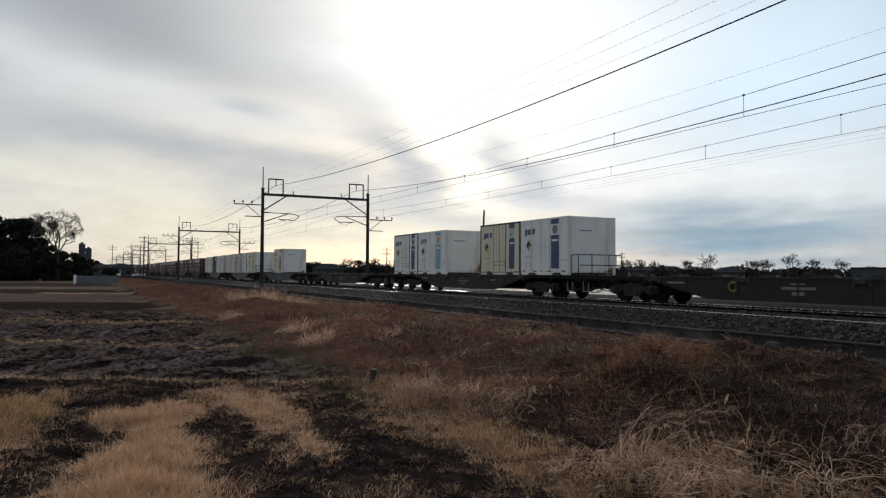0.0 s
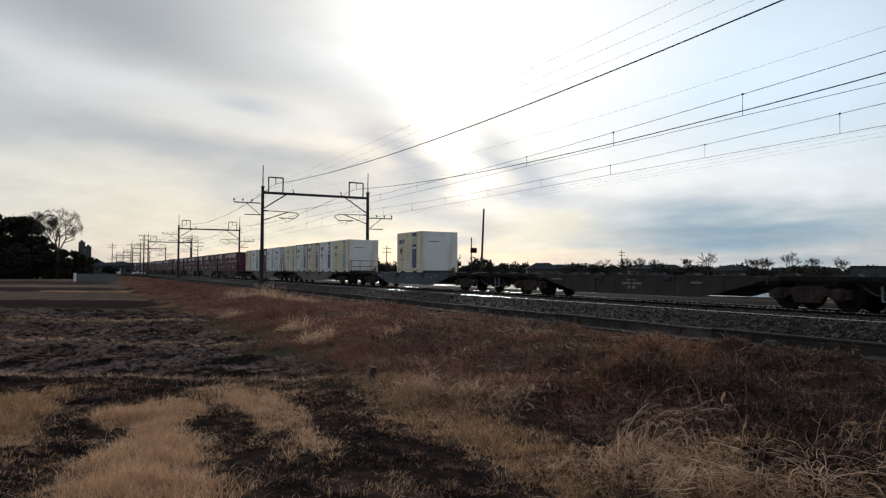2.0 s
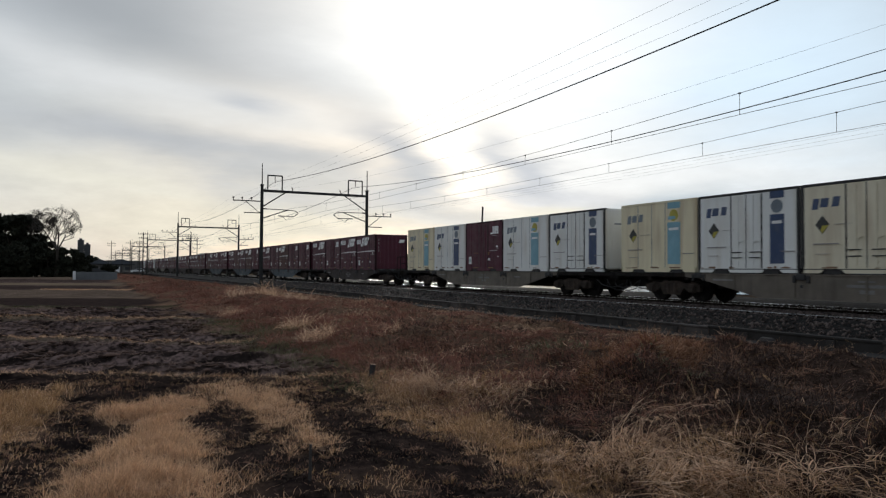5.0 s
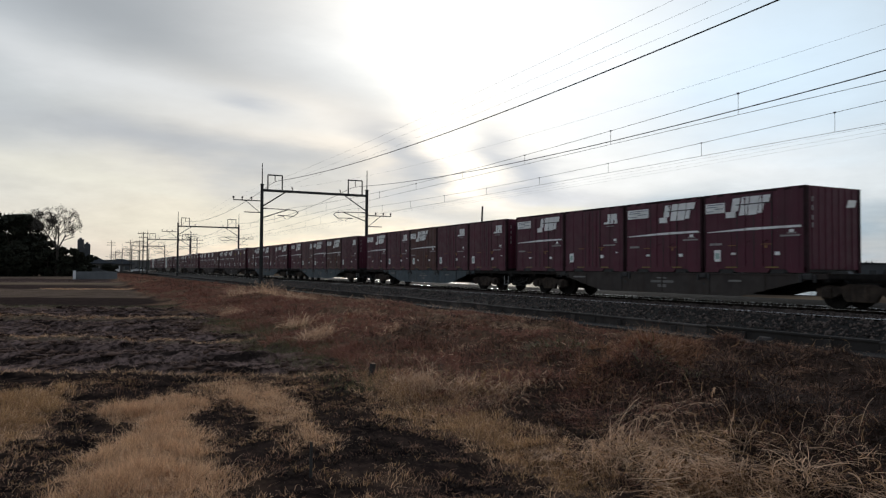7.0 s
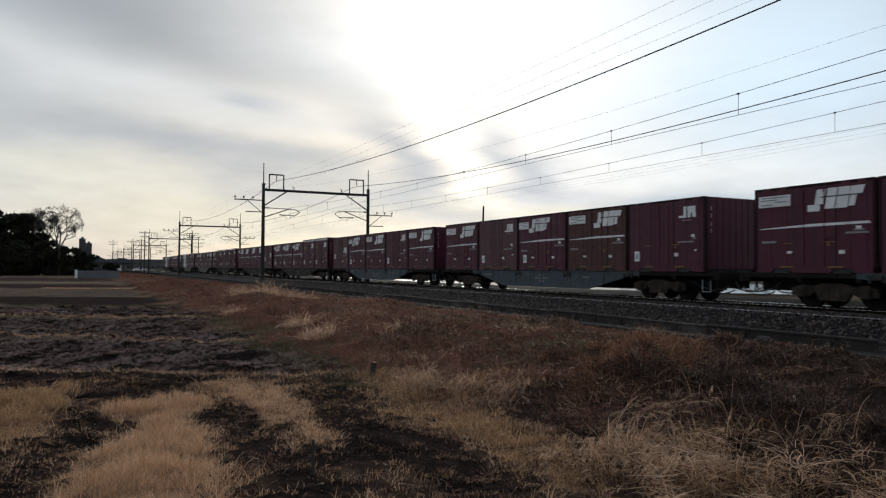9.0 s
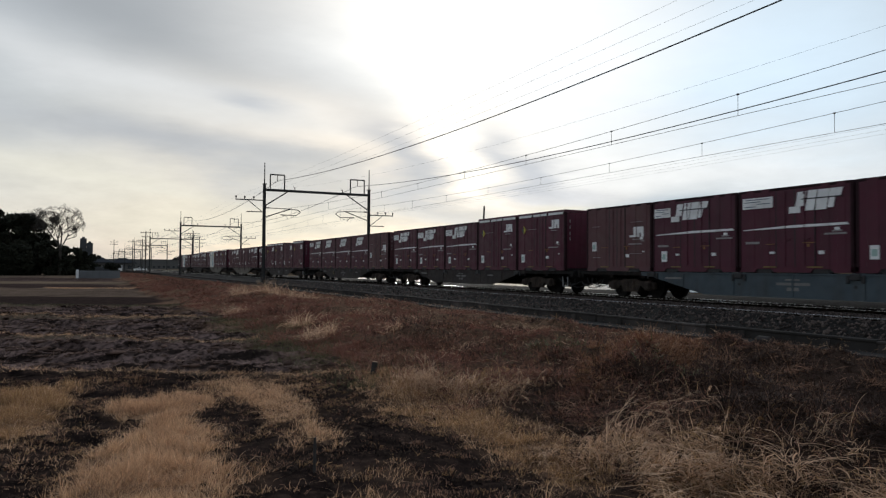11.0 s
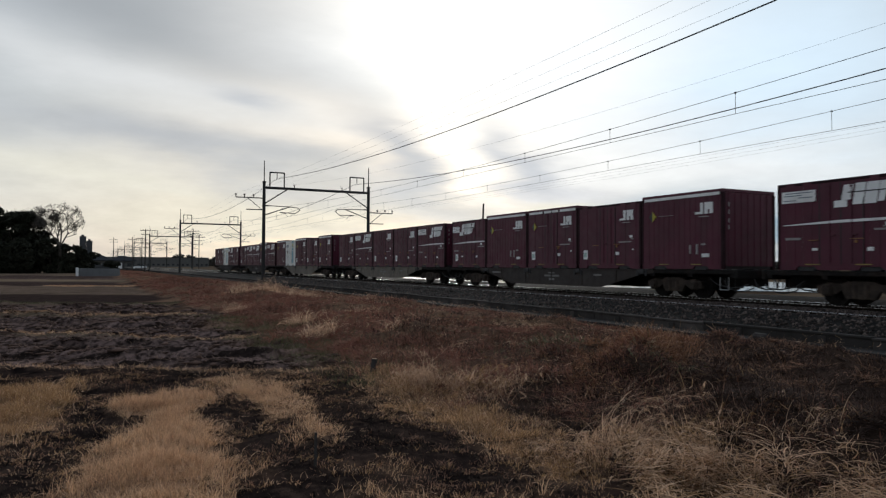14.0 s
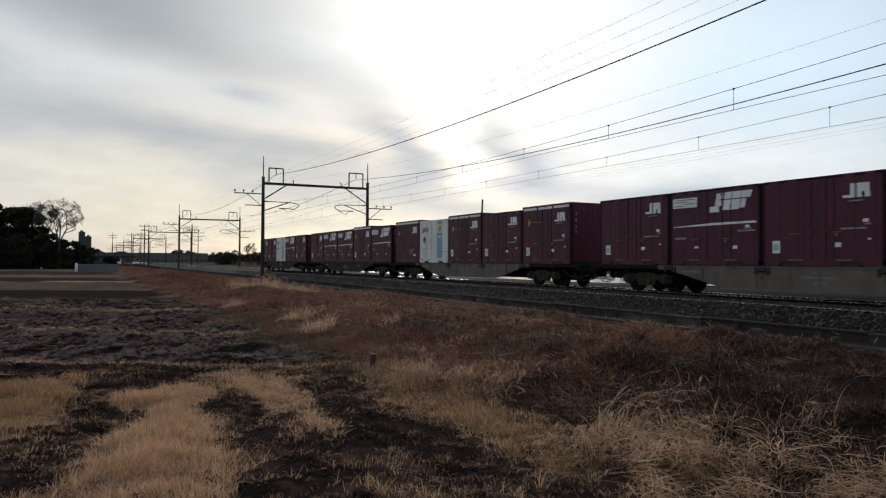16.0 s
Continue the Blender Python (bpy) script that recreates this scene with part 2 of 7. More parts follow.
SILL_BLUE = material("blue_grey_wagon_paint", (0.048, 0.068, 0.082), 0.65, vary=0.25, scale=2, dirt=(0.035, 0.032, 0.030), dirt_amount=0.6, streak=True, bump=0.08)
SILL_TAN = material("tan_wagon_paint", (0.135, 0.112, 0.088), 0.65, vary=0.25, scale=2, dirt=(0.045, 0.033, 0.026), dirt_amount=0.7, streak=True, bump=0.08)
TREAD = material("polished_rail_steel", (0.46, 0.45, 0.44), 0.24, 1.0, vary=0.12, scale=4)
RAIL_RUST = material("rusty_rail_steel", (0.016, 0.011, 0.009), 0.95, vary=0.3, scale=9, spec=0.05)
GALV = material("weathered_galvanised_steel", (0.017, 0.017, 0.017), 0.75, 0.0, vary=0.25, scale=5)
CABLE = material("dark_cable", (0.02, 0.02, 0.021), 0.6, vary=0.1)
INSULATOR = material("brown_porcelain", (0.05, 0.035, 0.03), 0.25, vary=0.1)
CONCRETE = material("weathered_concrete", (0.090, 0.078, 0.072), 0.95, vary=0.45, scale=2.2, dirt=(0.014, 0.013, 0.012), dirt_amount=0.9, streak=True, per_object=0.9, second=(0.030, 0.028, 0.026), spec=0.1, bump=0.4, bump_scale=30)
SLEEPER = material("sleeper_concrete", (0.075, 0.068, 0.06), 0.9, vary=0.25, scale=4, bump=0.25)
# near-black bed: the shade between the stones is put into its colour
BALLAST = material("shaded_gap_ballast", (0.0075, 0.0066, 0.006), 0.95, vary=0.5, scale=14, fine=55, bump=1.0, bump_scale=22, spec=0.1)
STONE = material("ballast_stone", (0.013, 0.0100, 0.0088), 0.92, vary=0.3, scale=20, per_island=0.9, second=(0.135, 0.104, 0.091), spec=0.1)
BARK = material("dark_bark", (0.045, 0.036, 0.028), 0.9, vary=0.3, scale=4)
LEAF = material("evergreen_leaves", (0.018, 0.021, 0.015), 0.8, vary=0.3, scale=0.6, per_island=0.8, second=(0.040, 0.040, 0.027), spec=0.1)
SHRUB = material("winter_shrub_leaves", (0.030, 0.032, 0.028), 0.8, vary=0.3, scale=0.6, per_island=0.8, second=(0.060, 0.050, 0.042), spec=0.1)
ROOF_TILE = material("dark_roof_tiles", (0.030, 0.032, 0.036), 0.9, vary=0.2, scale=1, spec=0.15)
PLASTER = material("pale_plaster", (0.095, 0.093, 0.089), 0.85, vary=0.15, scale=0.6)
PALE_WALL = material("pale_concrete", (0.13, 0.135, 0.14), 0.85, vary=0.15, scale=0.8)
GREY_WALL = material("grey_wall", (0.050, 0.054, 0.060), 0.8, vary=0.1, scale=0.3)
PANE = material("window_glass", (0.03, 0.035, 0.04), 0.12, vary=0.1)
CAR_WHITE = material("white_car_paint", (0.70, 0.70, 0.70), 0.25, vary=0.04)
TYRE = material("tyre_rubber", (0.02, 0.02, 0.02), 0.8, vary=0.1)
WATER = material("still_water", (0.03, 0.03, 0.028), 0.06, vary=0.1, spec=0.6)
WOOD_POLE = material("tarred_wooden_pole", (0.035, 0.03, 0.027), 0.85, vary=0.25, scale=4)
STRAW = material("pale_straw", (0.92, 0.58, 0.36), 0.8, vary=0.2, scale=1.2, per_island=0.95, second=(0.36, 0.20, 0.115), spec=0.15)
PALE = material("bleached_dead_reed", (0.84, 0.57, 0.38), 0.75, vary=0.2, scale=1.0, per_island=0.95, second=(0.27, 0.165, 0.105), spec=0.15)
STRAW_DULL = material("dull_brown_straw", (0.54, 0.33, 0.165), 0.8, vary=0.2, scale=1.0, per_island=0.95, second=(0.15, 0.088, 0.048), spec=0.12)
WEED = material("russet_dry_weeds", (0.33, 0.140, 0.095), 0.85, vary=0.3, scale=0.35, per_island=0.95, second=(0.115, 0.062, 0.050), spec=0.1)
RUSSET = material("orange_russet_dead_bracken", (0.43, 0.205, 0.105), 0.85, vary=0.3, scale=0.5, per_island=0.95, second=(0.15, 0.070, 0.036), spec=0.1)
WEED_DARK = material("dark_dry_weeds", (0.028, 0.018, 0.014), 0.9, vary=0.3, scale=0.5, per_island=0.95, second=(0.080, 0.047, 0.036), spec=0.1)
MATTED = material("matted_brown_grass", (0.39, 0.208, 0.130), 0.9, vary=0.25, scale=1.5, per_island=0.9, second=(0.12, 0.072, 0.052), spec=0.1)
MOSS = material("low_green_weeds", (0.095, 0.100, 0.036), 0.85, vary=0.25, scale=0.8, per_island=0.8, second=(0.13, 0.11, 0.05))
for dry, share in ((STRAW, 0.3), (PALE, 0.45), (STRAW_DULL, 0.4), (WEED, 0.25)):
    let_through(dry, share)


# ---------------------------------------------------------------- mesh helpers
def box(bm, x0, x1, y0, y1, z0, z1, bevel=0.0):
    r = bmesh.ops.create_cube(bm, size=1.0)
    vs = r["verts"]
    for v in vs:
        v.co = Vector(((x0 + x1) / 2 + v.co.x * (x1 - x0), (y0 + y1) / 2 + v.co.y * (y1 - y0), (z0 + z1) / 2 + v.co.z * (z1 - z0)))
    if bevel:
        es = list({e for v in vs for e in v.link_edges})
        bmesh.ops.bevel(bm, geom=es, offset=bevel, segments=1, affect="EDGES")
    return bm


def rod(bm, a, b, r0, r1=None, seg=8):
    a, b = Vector(a), Vector(b)
    d = b - a
    m = Matrix.Translation((a + b) / 2) @ d.to_track_quat("Z", "Y").to_matrix().to_4x4()
    bmesh.ops.create_cone(bm, cap_ends=True, segments=seg, radius1=r0, radius2=r0 if r1 is None else r1, depth=d.length, matrix=m)
    return bm


def bent(bm, pts, r, seg=6):
    for a, b in zip(pts, pts[1:]):
        rod(bm, a, b, r, seg=seg)
    return bm


def prism(bm, outline, axis, a, b):
    """A plate with the given outline (pairs), pushed out along axis from a to b."""
    order = {"x": lambda u, v, w: (w, u, v), "y": lambda u, v, w: (u, w, v), "z": lambda u, v, w: (u, v, w)}[axis]
    lo = [bm.verts.new(order(u, v, a)) for u, v in outline]
    hi = [bm.verts.new(order(u, v, b)) for u, v in outline]
    n = len(outline)
    f = [bm.faces.new(lo), bm.faces.new(hi[::-1])]
    for i in range(n):
        f.append(bm.faces.new((lo[i], hi[i], hi[(i + 1) % n], lo[(i + 1) % n])))
    bmesh.ops.recalc_face_normals(bm, faces=f)
    return bm


def mesh_of(bm, name, mat):
    me = bpy.data.meshes.new(name)
    bm.normal_update()
    bm.to_mesh(me)
    bm.free()
    me.materials.append(mat)
    return me


def part(name, bm, mat, parent=None, label="", at=None):
    me = bm if isinstance(bm, bpy.types.Mesh) else mesh_of(bm, name, mat)
    ob = new(name, me)
    if parent is not None:
        ob.parent = parent
    if at is not None:
        ob.matrix_basis = at
    if label:
        tagged(ob, label)
    return ob


def B():
    return bmesh.new()


def from_arrays(name, verts, faces_flat, sizes, mat):
    """A mesh from numpy arrays: vertices, flat loop indices and the corner count of each face."""
    me = bpy.data.meshes.new(name)
    me.vertices.add(len(verts))
    me.vertices.foreach_set("co", np.asarray(verts, np.float32).ravel())
    me.loops.add(len(faces_flat))
    me.loops.foreach_set("vertex_index", np.asarray(faces_flat, np.int32))
    sizes = np.asarray(sizes, np.int32)
    me.polygons.add(len(sizes))
    me.polygons.foreach_set("loop_start", np.concatenate(([0], np.cumsum(sizes)[:-1])).astype(np.int32))
    me.update(calc_edges=True)
    me.materials.append(mat)
    return me


# a rough eight-sided lump, for stones and clods
LUMP_V = np.array([(1, 0, 0), (0, 1, 0), (-1, 0, 0), (0, -1, 0), (0, 0, 1), (0, 0, -1)], float)
LUMP_F = np.array([(0, 1, 4), (1, 2, 4), (2, 3, 4), (3, 0, 4), (1, 0, 5), (2, 1, 5), (3, 2, 5), (0, 3, 5)])


# ---------------------------------------------------------------- plan
RAIL_Z = 0.56                      # top of the rails
NEAR_TRACK, FAR_TRACK = 15.2, 19.55
GAUGE = 0.5335 + 0.032             # half gauge to the rail's middle
WALL_X = 12.95
BANK_X = 3.5                       # foot of the grass bank
ROW_TURN = radians(26.7)           # the field's rows lie across the view


rng = np.random.default_rng(7)
LATTICE = rng.random((64, 64))


def lump(x, y, size):
    """Smooth chance heights, 0 to 1, with hills about that size."""
    u, v = np.asarray(x) / size, np.asarray(y) / size
    i, j = np.floor(u).astype(int), np.floor(v).astype(int)
    a, b = u - i, v - j
    a, b = a * a * (3 - 2 * a), b * b * (3 - 2 * b)
    q = lambda p, r: LATTICE[p % 64, r % 64]
    return (q(i, j) * (1 - a) + q(i + 1, j) * a) * (1 - b) + (q(i, j + 1) * (1 - a) + q(i + 1, j + 1) * a) * b


def smooth(e0, e1, x):
    t = np.clip((x - e0) / (e1 - e0), 0, 1)
    return t * t * (3 - 2 * t)


def row_depth(x, y):
    return x * math.sin(ROW_TURN) + y * math.cos(ROW_TURN)


# dry grass areas on the near ground: outline on the plan, density, dullness
DULL_AREA = [(-2.2, 10.6), (-1.0, 10.45), (0.22, 10.6), (-0.09, 8.82), (-0.42, 7.5), (-0.65, 6.85), (-1.5, 6.4)]
MAIN_AREA = [(0.02, 8.73), (0.5, 9.07), (1.1, 9.34), (1.52, 8.98), (1.2, 8.08), (0.96, 7.0), (1.06, 6.28), (1.0, 5.4), (0.75, 4.3), (-0.6, 4.9), (-0.13, 5.9), (0.27, 6.95), (0.37, 7.95)]
MID_AREA = [(1.44, 9.09), (1.9, 9.95), (2.32, 8.78), (2.27, 7.3), (2.2, 6.2), (1.98, 5.93), (1.66, 6.1), (1.66, 7.0), (1.6, 8.03)]
FOOT_AREA = [(3.3, 10.3), (3.4, 9.4), (2.85, 7.4), (3.05, 6.4), (3.14, 5.17), (2.82, 4.4), (3.05, 3.9), (3.6, 3.9), (4.1, 5.4), (4.25, 6.7), (4.2, 7.9), (4.4, 9.8)]
BRIDGE_AREA = [(0.95, 9.2), (1.35, 10.25), (1.9, 10.6), (2.55, 10.2), (2.6, 9.0), (2.05, 8.75), (1.6, 8.8)]
FRINGE_AREA = [(1.5, 4.75), (1.95, 4.62), (2.25, 4.55), (2.25, 3.9), (1.4, 4.2)]
WISP_AREA = [(1.68, 5.24), (2.2, 5.3), (2.26, 4.64), (1.79, 4.85)]
TUFT_AREA = [(0.95, 5.6), (1.2, 5.6), (1.24, 5.1), (0.95, 5.2)]
EDGE_AREA = [(2.3, 4.05), (2.65, 4.2), (2.85, 4.05), (2.7, 3.7), (2.3, 3.7)]
TANGLE_AREA = [(3.5, 4.75), (4.0, 4.85), (4.35, 4.65), (4.4, 4.25), (4.75, 4.2), (4.9, 3.8), (4.8, 3.45), (4.95, 3.1), (5.3, 2.6), (4.2, 2.2), (2.95, 3.0), (3.4, 4.2)]
AREAS = ((DULL_AREA, 0.8), (MAIN_AREA, 1.0), (MID_AREA, 0.75), (BRIDGE_AREA, 0.3), (FOOT_AREA, 0.62), (FRINGE_AREA, 0.5), (WISP_AREA, 0.25), (TUFT_AREA, 0.35), (EDGE_AREA, 0.5))


def inside(area, x, y):
    """Metres inside the outline (negative outside)."""
    x, y = np.asarray(x, float), np.asarray(y, float)
    best, odd = np.full(x.shape, 1e9), np.zeros(x.shape, bool)
    for (ax, ay), (bx, by) in zip(area, area[1:] + area[:1]):
        ux, uy = bx - ax, by - ay
        t = np.clip(((x - ax) * ux + (y - ay) * uy) / (ux * ux + uy * uy), 0, 1)
        best = np.minimum(best, np.hypot(x - ax - t * ux, y - ay - t * uy))
        if ay != by:
            odd ^= ((ay > y) != (by > y)) & (x < ax + (y - ay) / uy * ux)
    return np.where(odd, best, -best)


def ragged(x, y):
    return (lump(x * 1.7 + 9, y, 0.55) - 0.5) * 0.34 + (lump(x * 1.6 + 4, y, 0.19) - 0.5) * 0.34 + (lump(x * 1.5, y + 6, 0.08) - 0.5) * 0.26


def straw_cover(x, y):
    x, y = np.asarray(x, float), np.asarray(y, float)
    r = ragged(x, y)
    c = np.zeros(x.shape)
    for area, dense in AREAS:
        s = inside(area, x, y) + r
        c = np.maximum(c, dense * smooth(-0.05, 0.17, s) * (0.55 + 0.45 * smooth(0.05, 0.4, s)))
    return c


def in_field(x, y):
    """1 on the ploughed field, 0 on the rough strip and the bank."""
    e = BANK_X + (lump(x, y, 3.0) - 0.5) * 1.0 + np.clip((y - 60) * 0.02, 0, 2.0)
    return smooth(10.2, 10.8, row_depth(x, y)) * (1 - smooth(e - 0.35, e + 0.35, x))


def ground_height(x, y):
    f = in_field(x, y)
    d = row_depth(x, y)
    z = -0.10 * f
    u = x * math.cos(ROW_TURN) - y * math.sin(ROW_TURN)
    clod = (0.5 - abs(lump(u * 0.5, d * 1.2, 0.24) - 0.5) * 2) * 0.10 + (lump(u * 0.35 + 5, d, 0.30) - 0.5) * 0.12
    p = (d / 1.75 + 0.9 * lump(x, y, 7.0) + 0.12 * lump(x + 5, y, 0.9)) % 1.0
    furrow = 0.17 * smooth(0.0, 0.13, p) * (1 - smooth(0.16, 1.0, p)) * (0.5 + 0.9 * lump(u * 0.4, d + 9, 1.3)) - 0.04
    close = 1 - smooth(28.4, 29.4, d) * 0.88
    z = z + f * (clod + furrow) * close * (1 - smooth(30, 60, np.hypot(x, y)) * 0.6)
    rough = (0.5 - abs(lump(x, y, 0.3) - 0.5) * 2) * 0.06 + (lump(x + 3, y + 8, 1.7) - 0.5) * 0.10
    z = z + (1 - f) * rough * (1 - smooth(WALL_X - 1, WALL_X, x)) * (1 - smooth(60, 90, y))
    bank = smooth(BANK_X, BANK_X + 3.5, x) * (1 - smooth(WALL_X + 11.5, WALL_X + 14, x))
    z = z + bank * (0.12 - 0.08 * smooth(8.5, 11.5, x) * (1 - smooth(13, 14, x))) + smooth(BANK_X, 6, x) * (1 - smooth(9, 12, x)) * 0.12 * lump(x, y, 4.0)
    wild = smooth(BANK_X + 0.6, BANK_X + 2.2, x) * (1 - smooth(10.6, 12.2, x)) * (1 - smooth(70, 110, y))
    z = z + wild * (0.42 * (lump(x + 23, y + 4, 1.25) - 0.4) + 0.20 * (lump(x + 31, y, 0.5) - 0.5) + 0.08 * (lump(x, y + 12, 0.22) - 0.5))
    # low ridge that crosses the bank
    z = z + 0.30 * np.exp(-((x - 6.9 - (y - 7.6) * 0.9) / 0.55) ** 2 - ((y - 7.6) / 1.5) ** 2)
    # ridges between the plots
    for r in (10.45, 16.0, 22.5, 28.9, 53.5, 75.0):
        z = z + 0.07 * np.exp(-((d - r) / (0.16 + 0.004 * r)) ** 2) * (1 - smooth(3.0, 5.0, x))
    return z


def lines(lo, hi, fine_lo, fine_hi, step, grow):
    mid = np.arange(fine_lo, fine_hi, step)
    out, p, s = [], mid[-1], step
    while p < hi:
        s *= grow
        p += s
        out.append(p)
    left, p, s = [], fine_lo, step
    while p > lo:
        s *= grow
        p -= s
        left.append(p)
    return np.concatenate((left[::-1], mid, out))


def ground_material():
    m = bpy.data.materials.new("field_soil_and_dry_grass")
    m.use_nodes = True
    nt = m.node_tree
    N, L = nt.nodes.new, nt.links.new
    b = nt.nodes["Principled BSDF"]
    b.inputs["Roughness"].default_value = 0.95
    b.inputs["Specular IOR Level"].default_value = 0.0
    geo = N("ShaderNodeNewGeometry").outputs["Position"]

    def tex(s, d=5, r=0.6):
        n = N("ShaderNodeTexNoise")
        L(geo, n.inputs["Vector"])
        n.inputs["Scale"].default_value, n.inputs["Detail"].default_value, n.inputs["Roughness"].default_value = s, d, r
        return n.outputs["Fac"]

    def span(f, lo, hi, a=0.0, c=1.0):
        n = N("ShaderNodeMapRange")
        L(f, n.inputs[0])
        n.inputs[1].default_value, n.inputs[2].default_value, n.inputs[3].default_value, n.inputs[4].default_value = lo, hi, a, c
        return n.outputs[0]

    def mix(f, a, c):
        n = N("ShaderNodeMix")
        n.data_type = "RGBA"
        for sock, v in ((n.inputs[0], f), (n.inputs[6], a), (n.inputs[7], c)):
            if isinstance(v, bpy.types.NodeSocket):
                L(v, sock)
            elif isinstance(v, tuple):
                sock.default_value = (*v, 1)
            else:
                sock.default_value = v
        return n.outputs[2]

    def times(a, c):
        n = N("ShaderNodeMath")
        n.operation = "MULTIPLY"
        L(a, n.inputs[0])
        L(c, n.inputs[1])
        return n.outputs[0]

    cov = N("ShaderNodeVertexColor")
    cov.layer_name = "cover"
    sp = N("ShaderNodeSeparateColor")
    L(cov.outputs["Color"], sp.inputs[0])
    straw, field, dry = sp.outputs
    burnt = mix(span(tex(2.0), 0.35, 0.65), (0.007, 0.0055, 0.0055), (0.034, 0.023, 0.0195))
    burnt = mix(span(tex(7.0, 5, 0.65), 0.50, 0.66, 0, 0.55), burnt, (0.075, 0.050, 0.038))
    soil = mix(span(tex(1.4), 0.35, 0.65), (0.092, 0.063, 0.056), (0.215, 0.148, 0.130))
    soil = mix(span(tex(9.0, 4), 0.42, 0.62, 0, 0.9), soil, (0.018, 0.0132, 0.0115))
    # dark streaks along the rows stand in for shaded gaps between clods
    lay = N("ShaderNodeMapping")
    L(geo, lay.inputs[0])
    lay.inputs["Rotation"].default_value = (0, 0, ROW_TURN)
    lay.inputs["Scale"].default_value = (0.22, 1.0, 1.0)
    streak = N("ShaderNodeTexNoise")
    L(lay.outputs[0], streak.inputs["Vector"])
    streak.inputs["Scale"].default_value, streak.inputs["Detail"].default_value = 3.2, 6
    soil = mix(span(streak.outputs["Fac"], 0.50, 0.58, 0, 0.9), soil, (0.014, 0.0105, 0.009))
    thatch = mix(span(tex(5.0), 0.35, 0.65), (0.46, 0.285, 0.18), (0.22, 0.128, 0.08))
    soil = mix(cov.outputs["Alpha"], soil, mix(span(tex(3.0, 5), 0.35, 0.65), (0.026, 0.0185, 0.0165), (0.046, 0.032, 0.0275)))
    plain = mix(span(tex(0.05, 3), 0.4, 0.6), (0.20, 0.15, 0.10), (0.13, 0.098, 0.068))
    col = mix(field, burnt, soil)
    col = mix(times(straw, span(tex(14.0, 3), 0.35, 0.6, 0.5, 1.0)), col, thatch)
    col = mix(dry, col, plain)
    L(col, b.inputs["Base Color"])
    bp = N("ShaderNodeBump")
    bp.inputs["Strength"].default_value, bp.inputs["Distance"].default_value = 0.9, 0.03
    L(tex(26.0, 5), bp.inputs["Height"])
    L(bp.outputs[0], b.inputs["Normal"])
    return m


def make_ground():
    xs = lines(-2600, 3200, -6.0, 13.0, 0.13, 1.10)
    ys = lines(-600, 4200, 2.4, 24.0, 0.13, 1.05)
    X, Y = np.meshgrid(xs, ys, indexing="ij")
    Z = ground_height(X, Y)
    n, k = X.shape
    verts = np.stack((X, Y, Z), -1).reshape(-1, 3)
    idx = np.arange(n * k).reshape(n, k)
    quads = np.stack((idx[:-1, :-1], idx[1:, :-1], idx[1:, 1:], idx[:-1, 1:]), -1).reshape(-1, 4)
    me = from_arrays("ground", verts, quads.ravel(), np.full(len(quads), 4), ground_material())
    me.polygons.foreach_set("use_smooth", np.ones(len(quads), bool))
    d = row_depth(X, Y)
    straw = straw_cover(X, Y) * (1 - in_field(X, Y))
    # strips of the far plots: bare, stubble, bare, stubble
    strip = smooth(40.2, 40.9, d) * (1 - smooth(53.0, 54.0, d)) * 0.34 + smooth(67, 68.5, d) * (1 - smooth(76, 79, d)) * 0.8 + smooth(104, 110, d) * 0.6
    for r in (10.45, 16.0, 22.5, 28.9, 40.6, 53.5, 104.0):
        strip = np.maximum(strip, 0.75 * np.exp(-((d - r) / (0.22 + 0.008 * r)) ** 2))
    dry = np.clip(np.where(X < BANK_X + 2.0, strip * in_field(X, Y), 0) + smooth(22.5, 24, X) * 0.5 * (0.4 + 1.2 * lump(X * 0.5, Y, 4.0)), 0, 1)
    mossy = smooth(BANK_X - 0.6, BANK_X + 0.7, X + 2.2 * (lump(X, Y, 1.3) - 0.5)) * (1 - smooth(11.5, 12.9, X)) * (0.06 + 0.44 * smooth(5, 16, Y))
    col = np.zeros((n * k, 4), np.float32)
    col[:, 0] = np.maximum(straw, mossy).ravel()
    col[:, 1] = in_field(X, Y).ravel()
    col[:, 2] = dry.ravel()
    col[:, 3] = (smooth(29.2, 29.7, d) * (1 - smooth(39.6, 40.2, d)) + 0.7 * smooth(53.6, 54.4, d) * (1 - smooth(66.5, 67.5, d)) + 0.5 * smooth(83, 86, d) * (1 - smooth(100, 106, d))).ravel()
    a = me.color_attributes.new("cover", "FLOAT_COLOR", "POINT")
    a.data.foreach_set("color", col.ravel())
    tagged(new("ground", me), "dark ploughed field with dry straw verge and plots", "ground", kind="structure")


make_ground()


